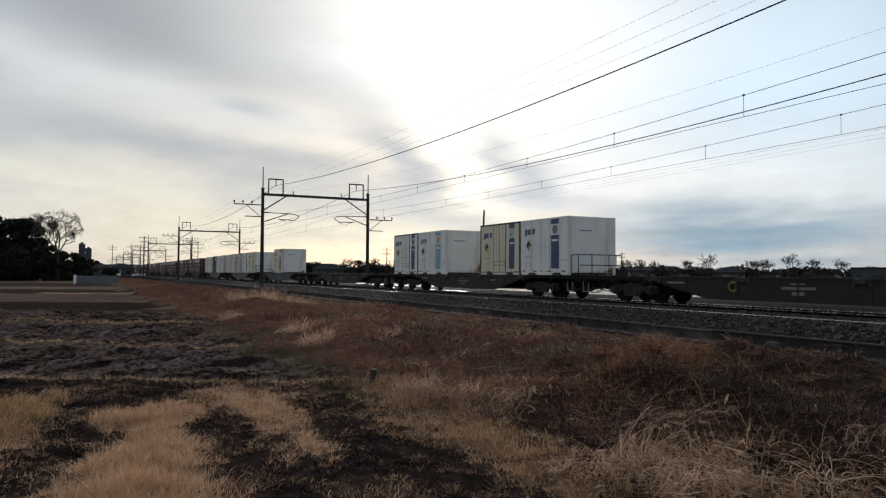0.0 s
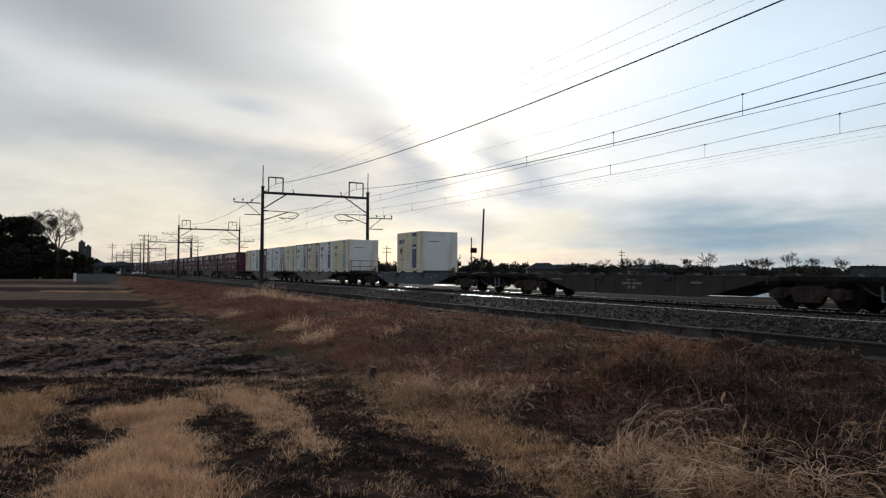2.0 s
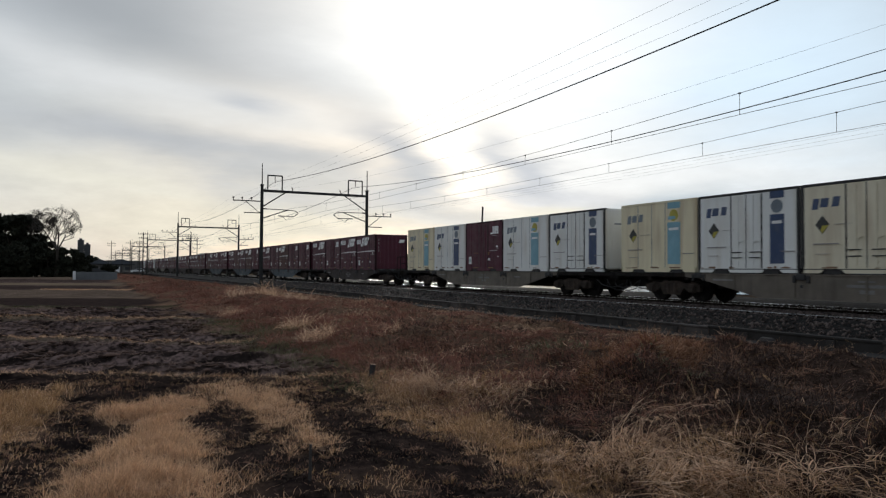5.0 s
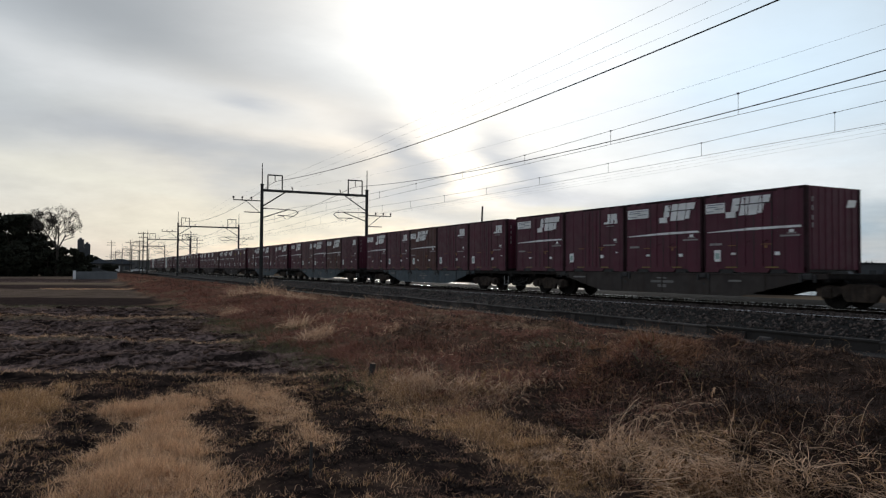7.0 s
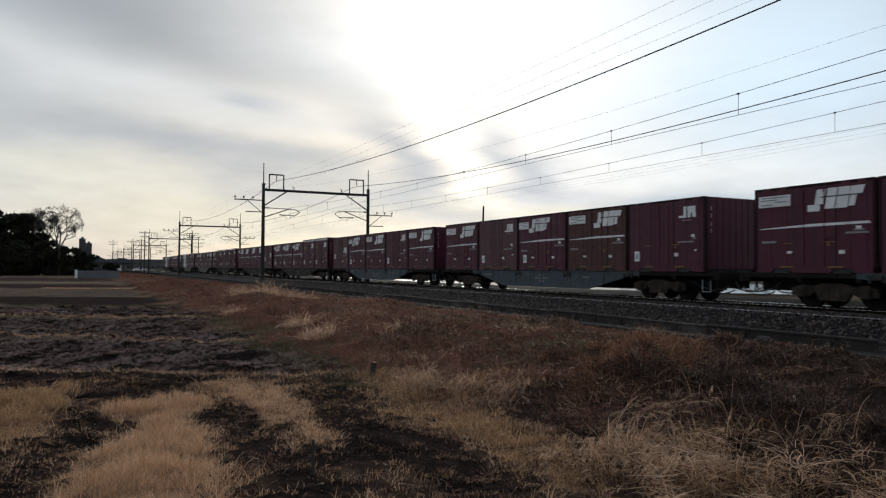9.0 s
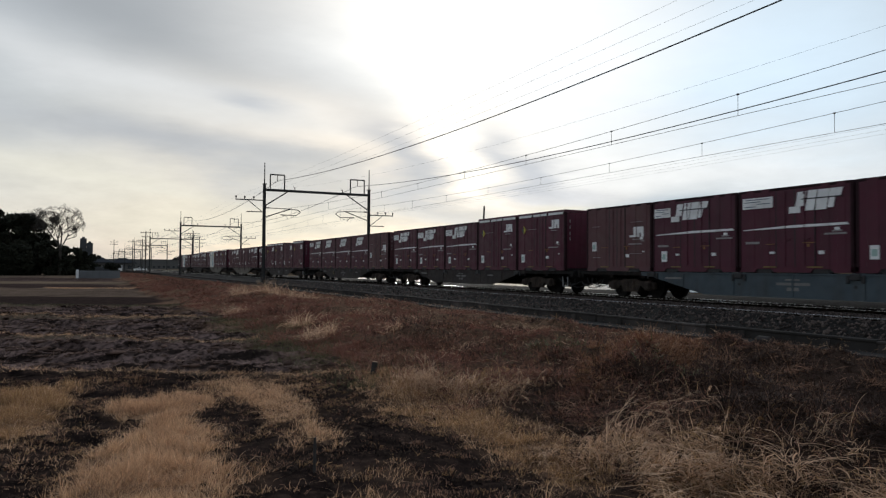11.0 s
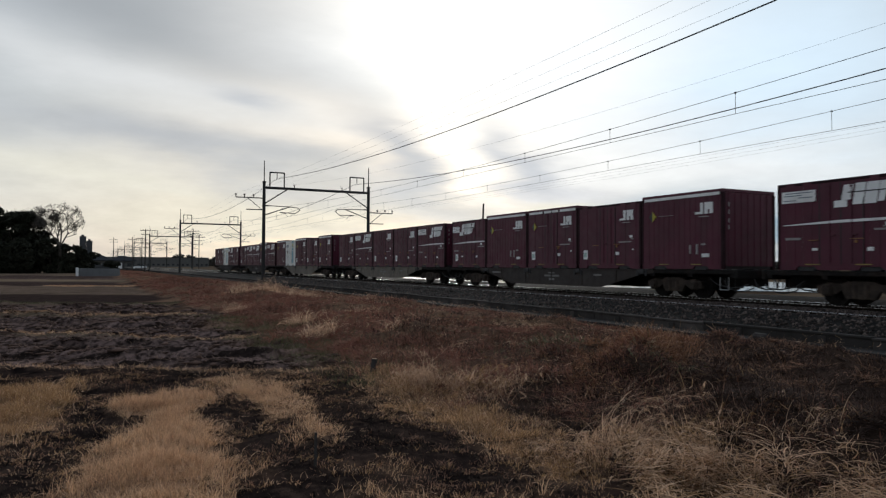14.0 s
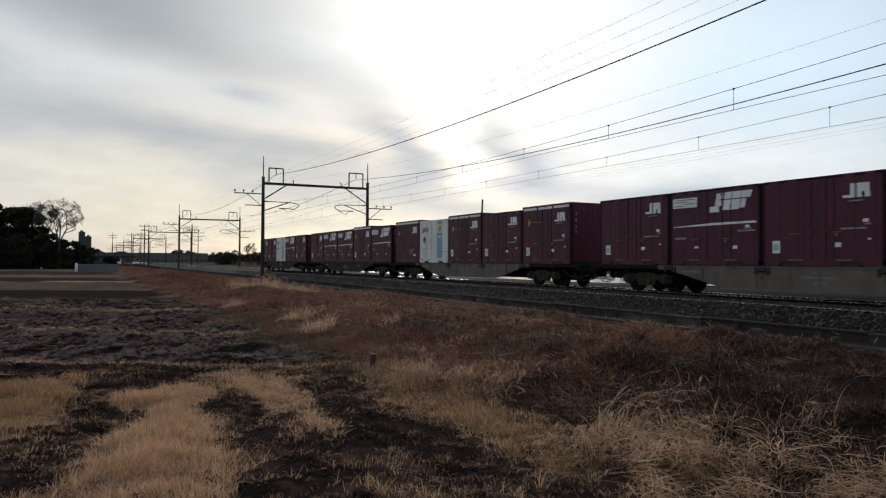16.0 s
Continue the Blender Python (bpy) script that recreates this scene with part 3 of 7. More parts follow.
# ---------------------------------------------------------------- railway bed, rails, wall
def make_track():
    bm = B()
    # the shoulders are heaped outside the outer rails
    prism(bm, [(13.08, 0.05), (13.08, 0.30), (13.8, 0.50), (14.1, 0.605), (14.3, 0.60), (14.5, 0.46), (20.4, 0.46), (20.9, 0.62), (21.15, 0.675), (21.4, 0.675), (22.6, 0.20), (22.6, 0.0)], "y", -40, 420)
    bed = tagged(part("ballast_bed", bm, BALLAST), "crushed stone ballast bed, near-black for the shade between stones", "ballast", kind="structure")
    n = 25000
    x = rng.uniform(13.1, 18.6, n)
    y = 4 + 56 * rng.random(n) ** 1.6
    z = np.interp(x, [13.08, 13.8, 14.1, 14.3, 14.5, 20.85], [0.30, 0.50, 0.60, 0.60, 0.46, 0.46])
    base, tris = LUMP_V, LUMP_F
    s = rng.uniform(0.020, 0.050, n)[:, None] * rng.uniform(0.65, 1.25, (n, 3))
    V = base[None] * s[:, None, :] * (1 + 0.9 * (rng.random((n, 6, 3)) - 0.5))
    a = rng.uniform(0, 6.28, n)
    c, q = np.cos(a)[:, None], np.sin(a)[:, None]
    V = np.stack((V[..., 0] * c - V[..., 1] * q, V[..., 0] * q + V[..., 1] * c, V[..., 2]), -1) + np.stack((x, y, z + 0.005), -1)[:, None]
    F = (tris[None] + (np.arange(n) * 6)[:, None, None]).reshape(-1)
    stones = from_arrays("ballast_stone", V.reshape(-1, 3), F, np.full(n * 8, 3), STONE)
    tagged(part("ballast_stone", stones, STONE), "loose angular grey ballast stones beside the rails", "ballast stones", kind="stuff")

    section = [(-0.064, 0), (0.064, 0), (0.064, 0.012), (0.009, 0.03), (0.009, 0.105), (0.0325, 0.115), (0.0325, 0.136), (-0.0325, 0.136), (-0.0325, 0.115), (-0.009, 0.105), (-0.009, 0.03), (-0.064, 0.012)]
    bm = B()
    prism(bm, section, "y", -40, 420)
    web = mesh_of(bm, "rail", RAIL_RUST)
    bm = B()
    prism(bm, [(-0.0335, 0.117), (-0.0335, 0.131), (-0.026, 0.1385), (-0.012, 0.142), (0.012, 0.142), (0.026, 0.1385), (0.0335, 0.131), (0.0335, 0.117)], "y", -40, 420)
    head = mesh_of(bm, "running_surface", TREAD)
    for cx in (NEAR_TRACK, FAR_TRACK):
        track = tagged(new("railway_track"), "steel rails on concrete sleepers with a shining running surface", "railway track", "tracks", "structure")
        track.matrix_basis = pose(cx, 0, RAIL_Z - 0.14)
        for sx in (-1, 1):
            r = part("rail", web, RAIL_RUST, track, at=pose(sx * GAUGE, 0, 0))
            part("running_surface", head, TREAD, r, "polished steel rail top")
        bm = B()
        prism(bm, [(-1.0, -0.1), (1.0, -0.1), (1.0, 0.0), (0.75, 0.012), (0.4, 0.012), (0.3, -0.01), (-0.3, -0.01), (-0.4, 0.012), (-0.75, 0.012), (-1.0, 0.0)], "y", -0.12, 0.12)
        sl = mesh_of(bm, "sleeper", SLEEPER)
        for k in range(110):
            part("sleeper", sl, SLEEPER, track, at=pose(0, 2 + k * 0.62, 0.04))

    wall = tagged(new("retaining_wall"), "low stained concrete panel wall holding the ballast", "wall", kind="structure")
    bm = B()
    prism(bm, [(-0.06, -0.2), (0.06, -0.2), (0.06, 0.30), (-0.085, 0.30), (-0.085, 0.255), (-0.06, 0.24)], "y", 0.0, 1.985)
    bmesh.ops.bevel(bm, geom=[e for e in bm.edges if abs(e.calc_length() - 1.985) < 0.01], offset=0.008, segments=1, affect="EDGES")
    panel = mesh_of(bm, "wall_panel", CONCRETE)
    bm = B()
    box(bm, -0.11, -0.062, 0.9, 1.06, -0.2, 0.235, 0.01)
    rib = mesh_of(bm, "wall_post", CONCRETE)
    for k in range(75):
        p = part("wall_panel", panel, CONCRETE, wall, at=pose(WALL_X + 0.012 * math.sin(k * 2.7), -6 + k * 2.0, 0.05 + 0.012 * math.sin(k * 1.9), 0, 0, 0.25 * math.sin(k * 3.1)))
        if k < 40:
            part("wall_post", rib, CONCRETE, p)
    # fallen kerb stones and a pale lump by the wall
    bm = B()
    box(bm, -0.12, 0.1, -0.16, 0.16, -0.05, 0.15, 0.05)
    tagged(part("concrete_block", bm, CONCRETE, at=pose(12.55, 10.15, 0.1, 3, -6, 20)), "pale broken concrete block lying against the wall", "concrete block")
    # footing strip in front of the wall
    bm = B()
    prism(bm, [(12.42, -0.1), (12.87, -0.1), (12.87, 0.13), (12.42, 0.11)], "y", -6, 140)
    tagged(part("wall_footing", bm, CONCRETE), "dark concrete drain edge at the wall foot", "kerb", kind="structure")


make_track()


# ---------------------------------------------------------------- overhead line
def make_portal(y, near_z=0.0):
    """Portal frame over both tracks; its foot lies on the bank side."""
    t = tagged(new("catenary_portal"), "dark steel portal frame carrying the overhead railway wires", "overhead line mast", "overhead line masts")
    t.matrix_basis = pose(0, y, 0)
    for x, foot in ((13.15, 0.0), (22.35, 0.0)):
        bm = B()
        rod(bm, (x, 0, foot - 0.2), (x, 0, 8.55), 0.165, 0.125, 12)
        rod(bm, (x, 0, foot - 0.2), (x, 0, foot + 0.45), 0.27, 0.25, 12)
        part("mast", bm, GALV, t)
        bm = B()
        rod(bm, (x, 0, 8.5), (x, 0, 10.28), 0.05, 0.035, 6)
        box(bm, x - 0.14, x + 0.14, -0.14, 0.14, 8.46, 8.56, 0.02)
        part("mast_spike", bm, GALV, t)
    bm = B()
    box(bm, 13.2, 22.3, -0.11, 0.11, 7.94, 8.14, 0.02)
    part("crossbeam", bm, GALV, t)
    for xa, xb in ((13.22, 15.08), (22.25, 20.3)):
        bm = B()
        rod(bm, (xa, 0, 6.72), (xb, 0, 7.96), 0.05)
        part("brace", bm, GALV, t)
    for xa, xb in ((13.62, 14.82), (20.62, 21.9)):
        bm = B()
        bent(bm, [(xa, 0, 8.1), (xa, 0, 9.34), (xb, 0, 9.34), (xb, 0, 8.1)], 0.055)
        f = part("feeder_frame", bm, GALV, t)
        bm = B()
        xm = (xa + xb) / 2
        for k in range(5):
            rod(bm, (xm, 0, 9.3 - k * 0.1), (xm, 0, 9.24 - k * 0.1), 0.05, 0.035)
        rod(bm, (xm, 0, 9.34), (xm, 0, 8.8), 0.02)
        part("insulator", bm, INSULATOR, f)
    for x, side in ((15.7, 1), (19.9, 1)):
        bm = B()
        rod(bm, (x, 0, 8.12), (x, 0, 8.42), 0.045, 0.03)
        bent(bm, [(x, 0, 8.3), (x - 0.12, 0, 8.36), (x - 0.12, 0, 8.5)], 0.015)
        part("insulator", bm, INSULATOR, t)
    # outer arms with upright insulators
    for x, d, z in ((13.04, -1, 7.15), (22.45, 1, 6.3)):
        bm = B()
        box(bm, min(x, x + d * 2.22), max(x, x + d * 2.22), -0.04, 0.04, z - 0.04, z + 0.04)
        rod(bm, (x, 0, z - 1.0), (x + d * 1.25, 0, z), 0.028)
        arm = part("outer_arm", bm, GALV, t)
        for k in (0.75, 1.48, 2.18):
            bm = B()
            rod(bm, (x + d * k, 0, z + 0.03), (x + d * k, 0, z + 0.30), 0.03)
            rod(bm, (x + d * k, 0, z + 0.16), (x + d * k, 0, z + 0.30), 0.085, 0.06)
            part("insulator", bm, INSULATOR, arm)
        bm = B()
        box(bm, min(x, x + d * 1.33), max(x, x + d * 1.33), -0.035, 0.035, z - 1.0, z - 0.93)
        part("lower_arm", bm, GALV, t)
    # hinged brackets for the wires over each track
    for x, d in ((13.15, 1), (22.35, -1)):
        bm = B()
        bent(bm, [(x, 0, 6.55), (x + d * 2.25, 0, 6.52), (x + d * 2.85, 0, 6.45), (x + d * 3.05, 0, 6.28), (x + d * 2.65, 0, 5.98), (x + d * 1.35, 0, 6.02)], 0.032)
        rod(bm, (x, 0, 5.75), (x + d * 2.2, 0, 6.52), 0.04)
        br = part("cantilever", bm, GALV, t)
        bm = B()
        bent(bm, [(x + d * 1.3, 0, 6.0), (x + d * 1.75, 0, 5.95), (x + d * 2.05, 0, 5.66)], 0.018)
        bent(bm, [(x + d * 2.65, 0, 5.97), (x + d * 2.2, 0, 5.8)], 0.014)
        part("registration_arm", bm, GALV, br)
        bm = B()
        for q in range(4):
            rod(bm, (x + d * (0.12 + 0.08 * q), 0, 6.55), (x + d * (0.17 + 0.08 * q), 0, 6.55), 0.06)
        part("insulator", bm, INSULATOR, br)
    return t


PORTALS = [59.2, 117.0, 175.0, 232.0, 290.0, 348.0, 406.0]
first = make_portal(PORTALS[0])
for y in PORTALS[1:]:
    copy_thing(first, pose(0, y, 0))
copy_thing(first, pose(0, 1.2, 0))


def wire(name, x, z_at, y0, y1, r, label, step=2.0):
    cu = bpy.data.curves.new(name, "CURVE")
    cu.dimensions, cu.bevel_depth, cu.bevel_resolution = "3D", r, 1
    s = cu.splines.new("POLY")
    ys = np.arange(y0, y1 + step / 2, step)
    s.points.add(len(ys) - 1)
    for p, y in zip(s.points, ys):
        p.co = (x, y, z_at(y), 1)
    tmp = bpy.data.objects.new(name, cu)
    scene.collection.objects.link(tmp)
    me = bpy.data.meshes.new_from_object(tmp.evaluated_get(bpy.context.evaluated_depsgraph_get()))
    bpy.data.objects.remove(tmp)
    me.materials.clear()
    me.materials.append(CABLE)
    me.name = name
    return tagged(new(name, me), label, "overhead wire", "overhead wires")


STOPS = [1.2] + PORTALS


def sagging(hang, low):
    """Height of a wire that hangs at each portal and sags to low between."""
    def z(y):
        for a, b in zip(STOPS, STOPS[1:]):
            if a <= y <= b:
                u = (2 * y - a - b) / (b - a)
                return low + (hang - low) * u * u
        return low + (hang - low) * (1 + min(3, abs(y - STOPS[0]) / 30 if y < STOPS[0] else 0)) if y > STOPS[-1] else low + (hang - low) * ((2 * y - (STOPS[0] * 2 - 58)) / 58) ** 2
    return z


def first_span(hang, low, y_low, then):
    """As sagging(), with the lowest place of the first span at y_low."""
    def z(y):
        if y <= PORTALS[0]:
            return low + (hang - low) * ((y - y_low) / (PORTALS[0] - y_low)) ** 2
        return then(y)
    return z


def make_wires():
    for x, z0 in ((NEAR_TRACK, 5.98), (FAR_TRACK, 6.02)):
        z = first_span(6.6, z0, 31.0, sagging(6.6, z0))
        m = wire("messenger_wire", x, z, -16, 348, 0.0075, "thin dark messenger wire sagging between railway masts")
        wire("contact_wire", x, lambda y: 5.67, -16, 348, 0.007, "thin dark contact wire above the track", 6.0)
        k, y = 0, 3.3 if x == FAR_TRACK else 3.0
        while y < 170:
            bm = B()
            rod(bm, (0, 0, 5.67), (0, 0, z(y)), 0.007, seg=5)
            box(bm, -0.018, 0.018, -0.03, 0.03, z(y) - 0.02, z(y) + 0.02)
            part("dropper", bm, CABLE, m, at=pose(x, y, 0))
            y += 5.03
    f = sagging(8.84, 7.75)
    wire("feeder_cable", 14.2, first_span(8.84, 7.59, 26.0, f), -16, 348, 0.019, "thick dark feeder cable hung from the portal frames")
    wire("feeder_cable", 21.25, first_span(8.78, 7.43, 25.0, f), -16, 348, 0.019, "thick dark feeder cable hung from the portal frames")
    for x in (12.29, 11.56, 10.86):
        wire("line_wire", x, first_span(7.45, 7.04, 30.0, sagging(7.45, 6.95)), -16, 348, 0.0026, "thin wire on the outer arm insulators")
    for x in (23.2, 23.93, 24.63):
        wire("line_wire", x, first_span(6.6, 6.29, 30.0, sagging(6.6, 6.2)), -16, 348, 0.0026, "thin wire on the outer arm insulators")
    wire("line_wire", 15.7, first_span(8.42, 6.93, 20.5, sagging(8.42, 7.5)), -16, 348, 0.0026, "thin wire along the portal beams")


make_wires()


# ---------------------------------------------------------------- dry grass and weeds
def blades(name, x, y, h, lean, droop, width, mat, label, segs=2, sink=0.02, face=None):
    """Many bent blades in one mesh: roots, heights, lean and droop as shares of the height, widths."""
    n = len(x)
    x, y, h = np.asarray(x, float), np.asarray(y, float), np.asarray(h, float)
    z = ground_height(x, y) - sink
    a = rng.uniform(0, 2 * math.pi, n) if face is None else face
    dx, dy = np.cos(a), np.sin(a)
    b = rng.uniform(0, 2 * math.pi, n)
    wx, wy = np.cos(b) * width / 2, np.sin(b) * width / 2
    rows = []
    for j in range(segs + 1):
        t = j / segs
        out = (lean * t + droop * t * t) * h
        up = h * t * (1 - 0.45 * (lean * 0.3 + droop) * t)
        c = np.stack((x + dx * out, y + dy * out, z + up), -1)
        k = 1 - 0.75 * t
        s = np.stack((wx * k, wy * k, np.zeros(n)), -1)
        if j < segs:
            rows += [c - s, c + s]
        else:
            rows.append(c)
    V = np.stack(rows, 1)
    m = V.shape[1]
    base = (np.arange(n) * m)[:, None]
    loops, sizes = [], []
    for j in range(segs - 1):
        loops.append(base + np.array([[2 * j, 2 * j + 1, 2 * j + 3, 2 * j + 2]]))
        sizes.append(4)
    loops.append(base + np.array([[2 * segs - 2, 2 * segs - 1, 2 * segs]]))
    sizes.append(3)
    me = from_arrays(name, V.reshape(-1, 3), np.concatenate(loops, 1).ravel(), np.tile(sizes, n), mat)
    return tagged(new(name, me), label, "dry grass", kind="stuff")


def curls(name, x, y, length, width, mat, label, segs=5, rise=(0.5, 1.45), bend=(1.2, 3.3), lift=0.0, face=None):
    """Arching, curled strands in one mesh: roots, lengths, widths; rise is the first slope, bend the whole turn."""
    n = len(x)
    g = ground_height(x, y)
    p = np.stack((x, y, g - 0.02 + lift * rng.random(n)), -1)
    a, th = rng.uniform(0, 6.28, n) if face is None else face, rng.uniform(rise[0], rise[1], n)
    turn, twist = rng.uniform(bend[0], bend[1], n) / segs, rng.normal(0, 0.9, n) / segs
    side = rng.uniform(-0.9, 0.9, n)
    rows = []
    for j in range(segs + 1):
        w = width * 0.5 * (1 - 0.8 * (j / segs) ** 2)
        s = np.stack((-np.sin(a) * w, np.cos(a) * w, side * w), -1)
        rows += [p - s, p + s] if j < segs else [p]
        step = length / segs
        p = p + np.stack((np.cos(a) * np.cos(th) * step, np.sin(a) * np.cos(th) * step, np.sin(th) * step), -1)
        p[:, 2] = np.maximum(p[:, 2], g + 0.012)
        th, a = th - turn * rng.uniform(0.6, 1.4, n), a + twist
    V = np.stack(rows, 1)
    base = (np.arange(n) * V.shape[1])[:, None]
    loops = [base + np.array([[2 * j, 2 * j + 1, 2 * j + 3, 2 * j + 2]]) for j in range(segs - 1)] + [base + np.array([[2 * segs - 2, 2 * segs - 1, 2 * segs]])]
    me = from_arrays(name, V.reshape(-1, 3), np.concatenate(loops, 1).ravel(), np.tile([4] * (segs - 1) + [3], n), mat)
    return tagged(new(name, me), label, "dry grass", kind="stuff")


def tussocks(name, cx, cy, per, radius, length, width, mat, label, segs=3, rise=(0.5, 1.5), bend=(0.2, 2.4), stray=0.7):
    """Tufts of strands that lean out of their middles: middles, strands a tuft, radii, lengths, widths."""
    k = np.repeat(np.arange(len(cx)), per)
    n = len(k)
    a, r = rng.uniform(0, 6.28, n), np.sqrt(rng.random(n)) * np.asarray(radius)[k]
    curls(name, cx[k] + r * np.cos(a), cy[k] + r * np.sin(a), np.asarray(length)[k] * rng.uniform(0.45, 1.1, n), width * rng.uniform(0.7, 1.3, n), mat, label, segs, rise, bend, 0.0, a + rng.normal(0, stray, n))


def reeds(x, y, n, spread, low, high, face, stray, mat, label, heads=0.6, bend=(0.6, 2.0)):
    """Thin stalks that arch over to one side, some with a drooping seed head of short hairs."""
    segs = 8
    p = np.stack((x + rng.normal(0, spread, n), y + rng.normal(0, spread, n), np.zeros(n)), -1)
    g = ground_height(p[:, 0], p[:, 1])
    p[:, 2] = g - 0.02
    L, a = rng.uniform(low, high, n), face + rng.normal(0, stray, n)
    th, turn = rng.uniform(0.4, 1.45, n), rng.uniform(bend[0], bend[1], n)
    V, F, S, at = [], [], [], 0
    path = [p]
    for j in range(segs):
        t = th - turn * ((j + 0.5) / segs) ** 1.8
        p = p + np.stack((np.cos(a) * np.cos(t), np.sin(a) * np.cos(t), np.sin(t)), -1) * (L / segs)[:, None]
        p[:, 2] = np.maximum(p[:, 2], g + 0.015)
        path.append(p)
    path = np.stack(path, 1)
    side = np.stack((-np.sin(a), np.cos(a), rng.uniform(-0.4, 0.4, n)), -1)
    for i in range(n):
        w = rng.uniform(0.0026, 0.0046)
        for j in range(segs + 1):
            k = w * (1 - 0.6 * j / segs)
            V += [path[i, j] - side[i] * k, path[i, j] + side[i] * k]
        for j in range(segs):
            F += [at + 2 * j, at + 2 * j + 1, at + 2 * j + 3, at + 2 * j + 2]
            S.append(4)
        at += 2 * segs + 2
        if rng.random() < heads:
            for q in range(22):
                u = segs * rng.uniform(0.72, 1.0)
                j = min(segs - 1, int(u))
                o = path[i, j] + (path[i, j + 1] - path[i, j]) * (u - j)
                d = path[i, segs] - path[i, segs - 1]
                d = d / np.linalg.norm(d) + rng.normal(0, 0.35, 3) + np.array([0, 0, -0.25])
                e = o + d * rng.uniform(0.02, 0.05)
                c = side[i] * 0.0035
                V += [o, (o + e) / 2 + c, e, (o + e) / 2 - c]
                F += [at, at + 1, at + 2, at + 3]
                S.append(4)
                at += 4
    me = from_arrays("seed_stalks", np.array(V), np.array(F), np.array(S), mat)
    tagged(new("seed_stalks", me), label, "dry grass", kind="stuff")


def strewn(n, x0, x1, y0, y1, keep):
    x, y = rng.uniform(x0, x1, n), rng.uniform(y0, y1, n)
    k = rng.random(n) < keep(x, y)
    return x[k], y[k]


def bank_cover(x, y):
    e = BANK_X + (lump(x, y, 3.0) - 0.5) * 1.0 + np.clip((y - 60) * 0.02, 0, 2.0)
    edge = smooth(e - 0.2, e + 0.7, x) * (1 - smooth(11.9, 12.45, x))
    return edge * (0.28 + 0.72 * smooth(0.36, 0.58, lump(x, y, 0.9))) * (0.4 + 0.6 * smooth(0.3, 0.5, lump(x + 11, y, 0.35))) * (1 - 0.45 * (1 - smooth(4.4, 5.6, y + (x - 5) * 0.5)) * smooth(-1.0, 1.5, y))


def bank_height(x, y):
    tall = smooth(BANK_X, BANK_X + 2.0, x) * (1 - 0.8 * smooth(6.0, 9.5, x)) * (0.72 + 0.28 * smooth(12, 25, y))
    near_wall = 1 - 0.3 * smooth(10.3, 11.6, x)
    return (0.09 + 0.30 * tall * (0.1 + 1.2 * lump(x + 17, y, 1.5))) * near_wall * rng.uniform(0.4, 1.1, len(x))


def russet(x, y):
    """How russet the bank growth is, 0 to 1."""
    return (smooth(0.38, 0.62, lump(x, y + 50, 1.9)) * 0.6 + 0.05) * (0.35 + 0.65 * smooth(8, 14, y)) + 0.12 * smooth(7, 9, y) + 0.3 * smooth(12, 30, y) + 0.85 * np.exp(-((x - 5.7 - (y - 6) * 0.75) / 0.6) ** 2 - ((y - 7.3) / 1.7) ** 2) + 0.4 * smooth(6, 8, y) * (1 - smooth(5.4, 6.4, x))


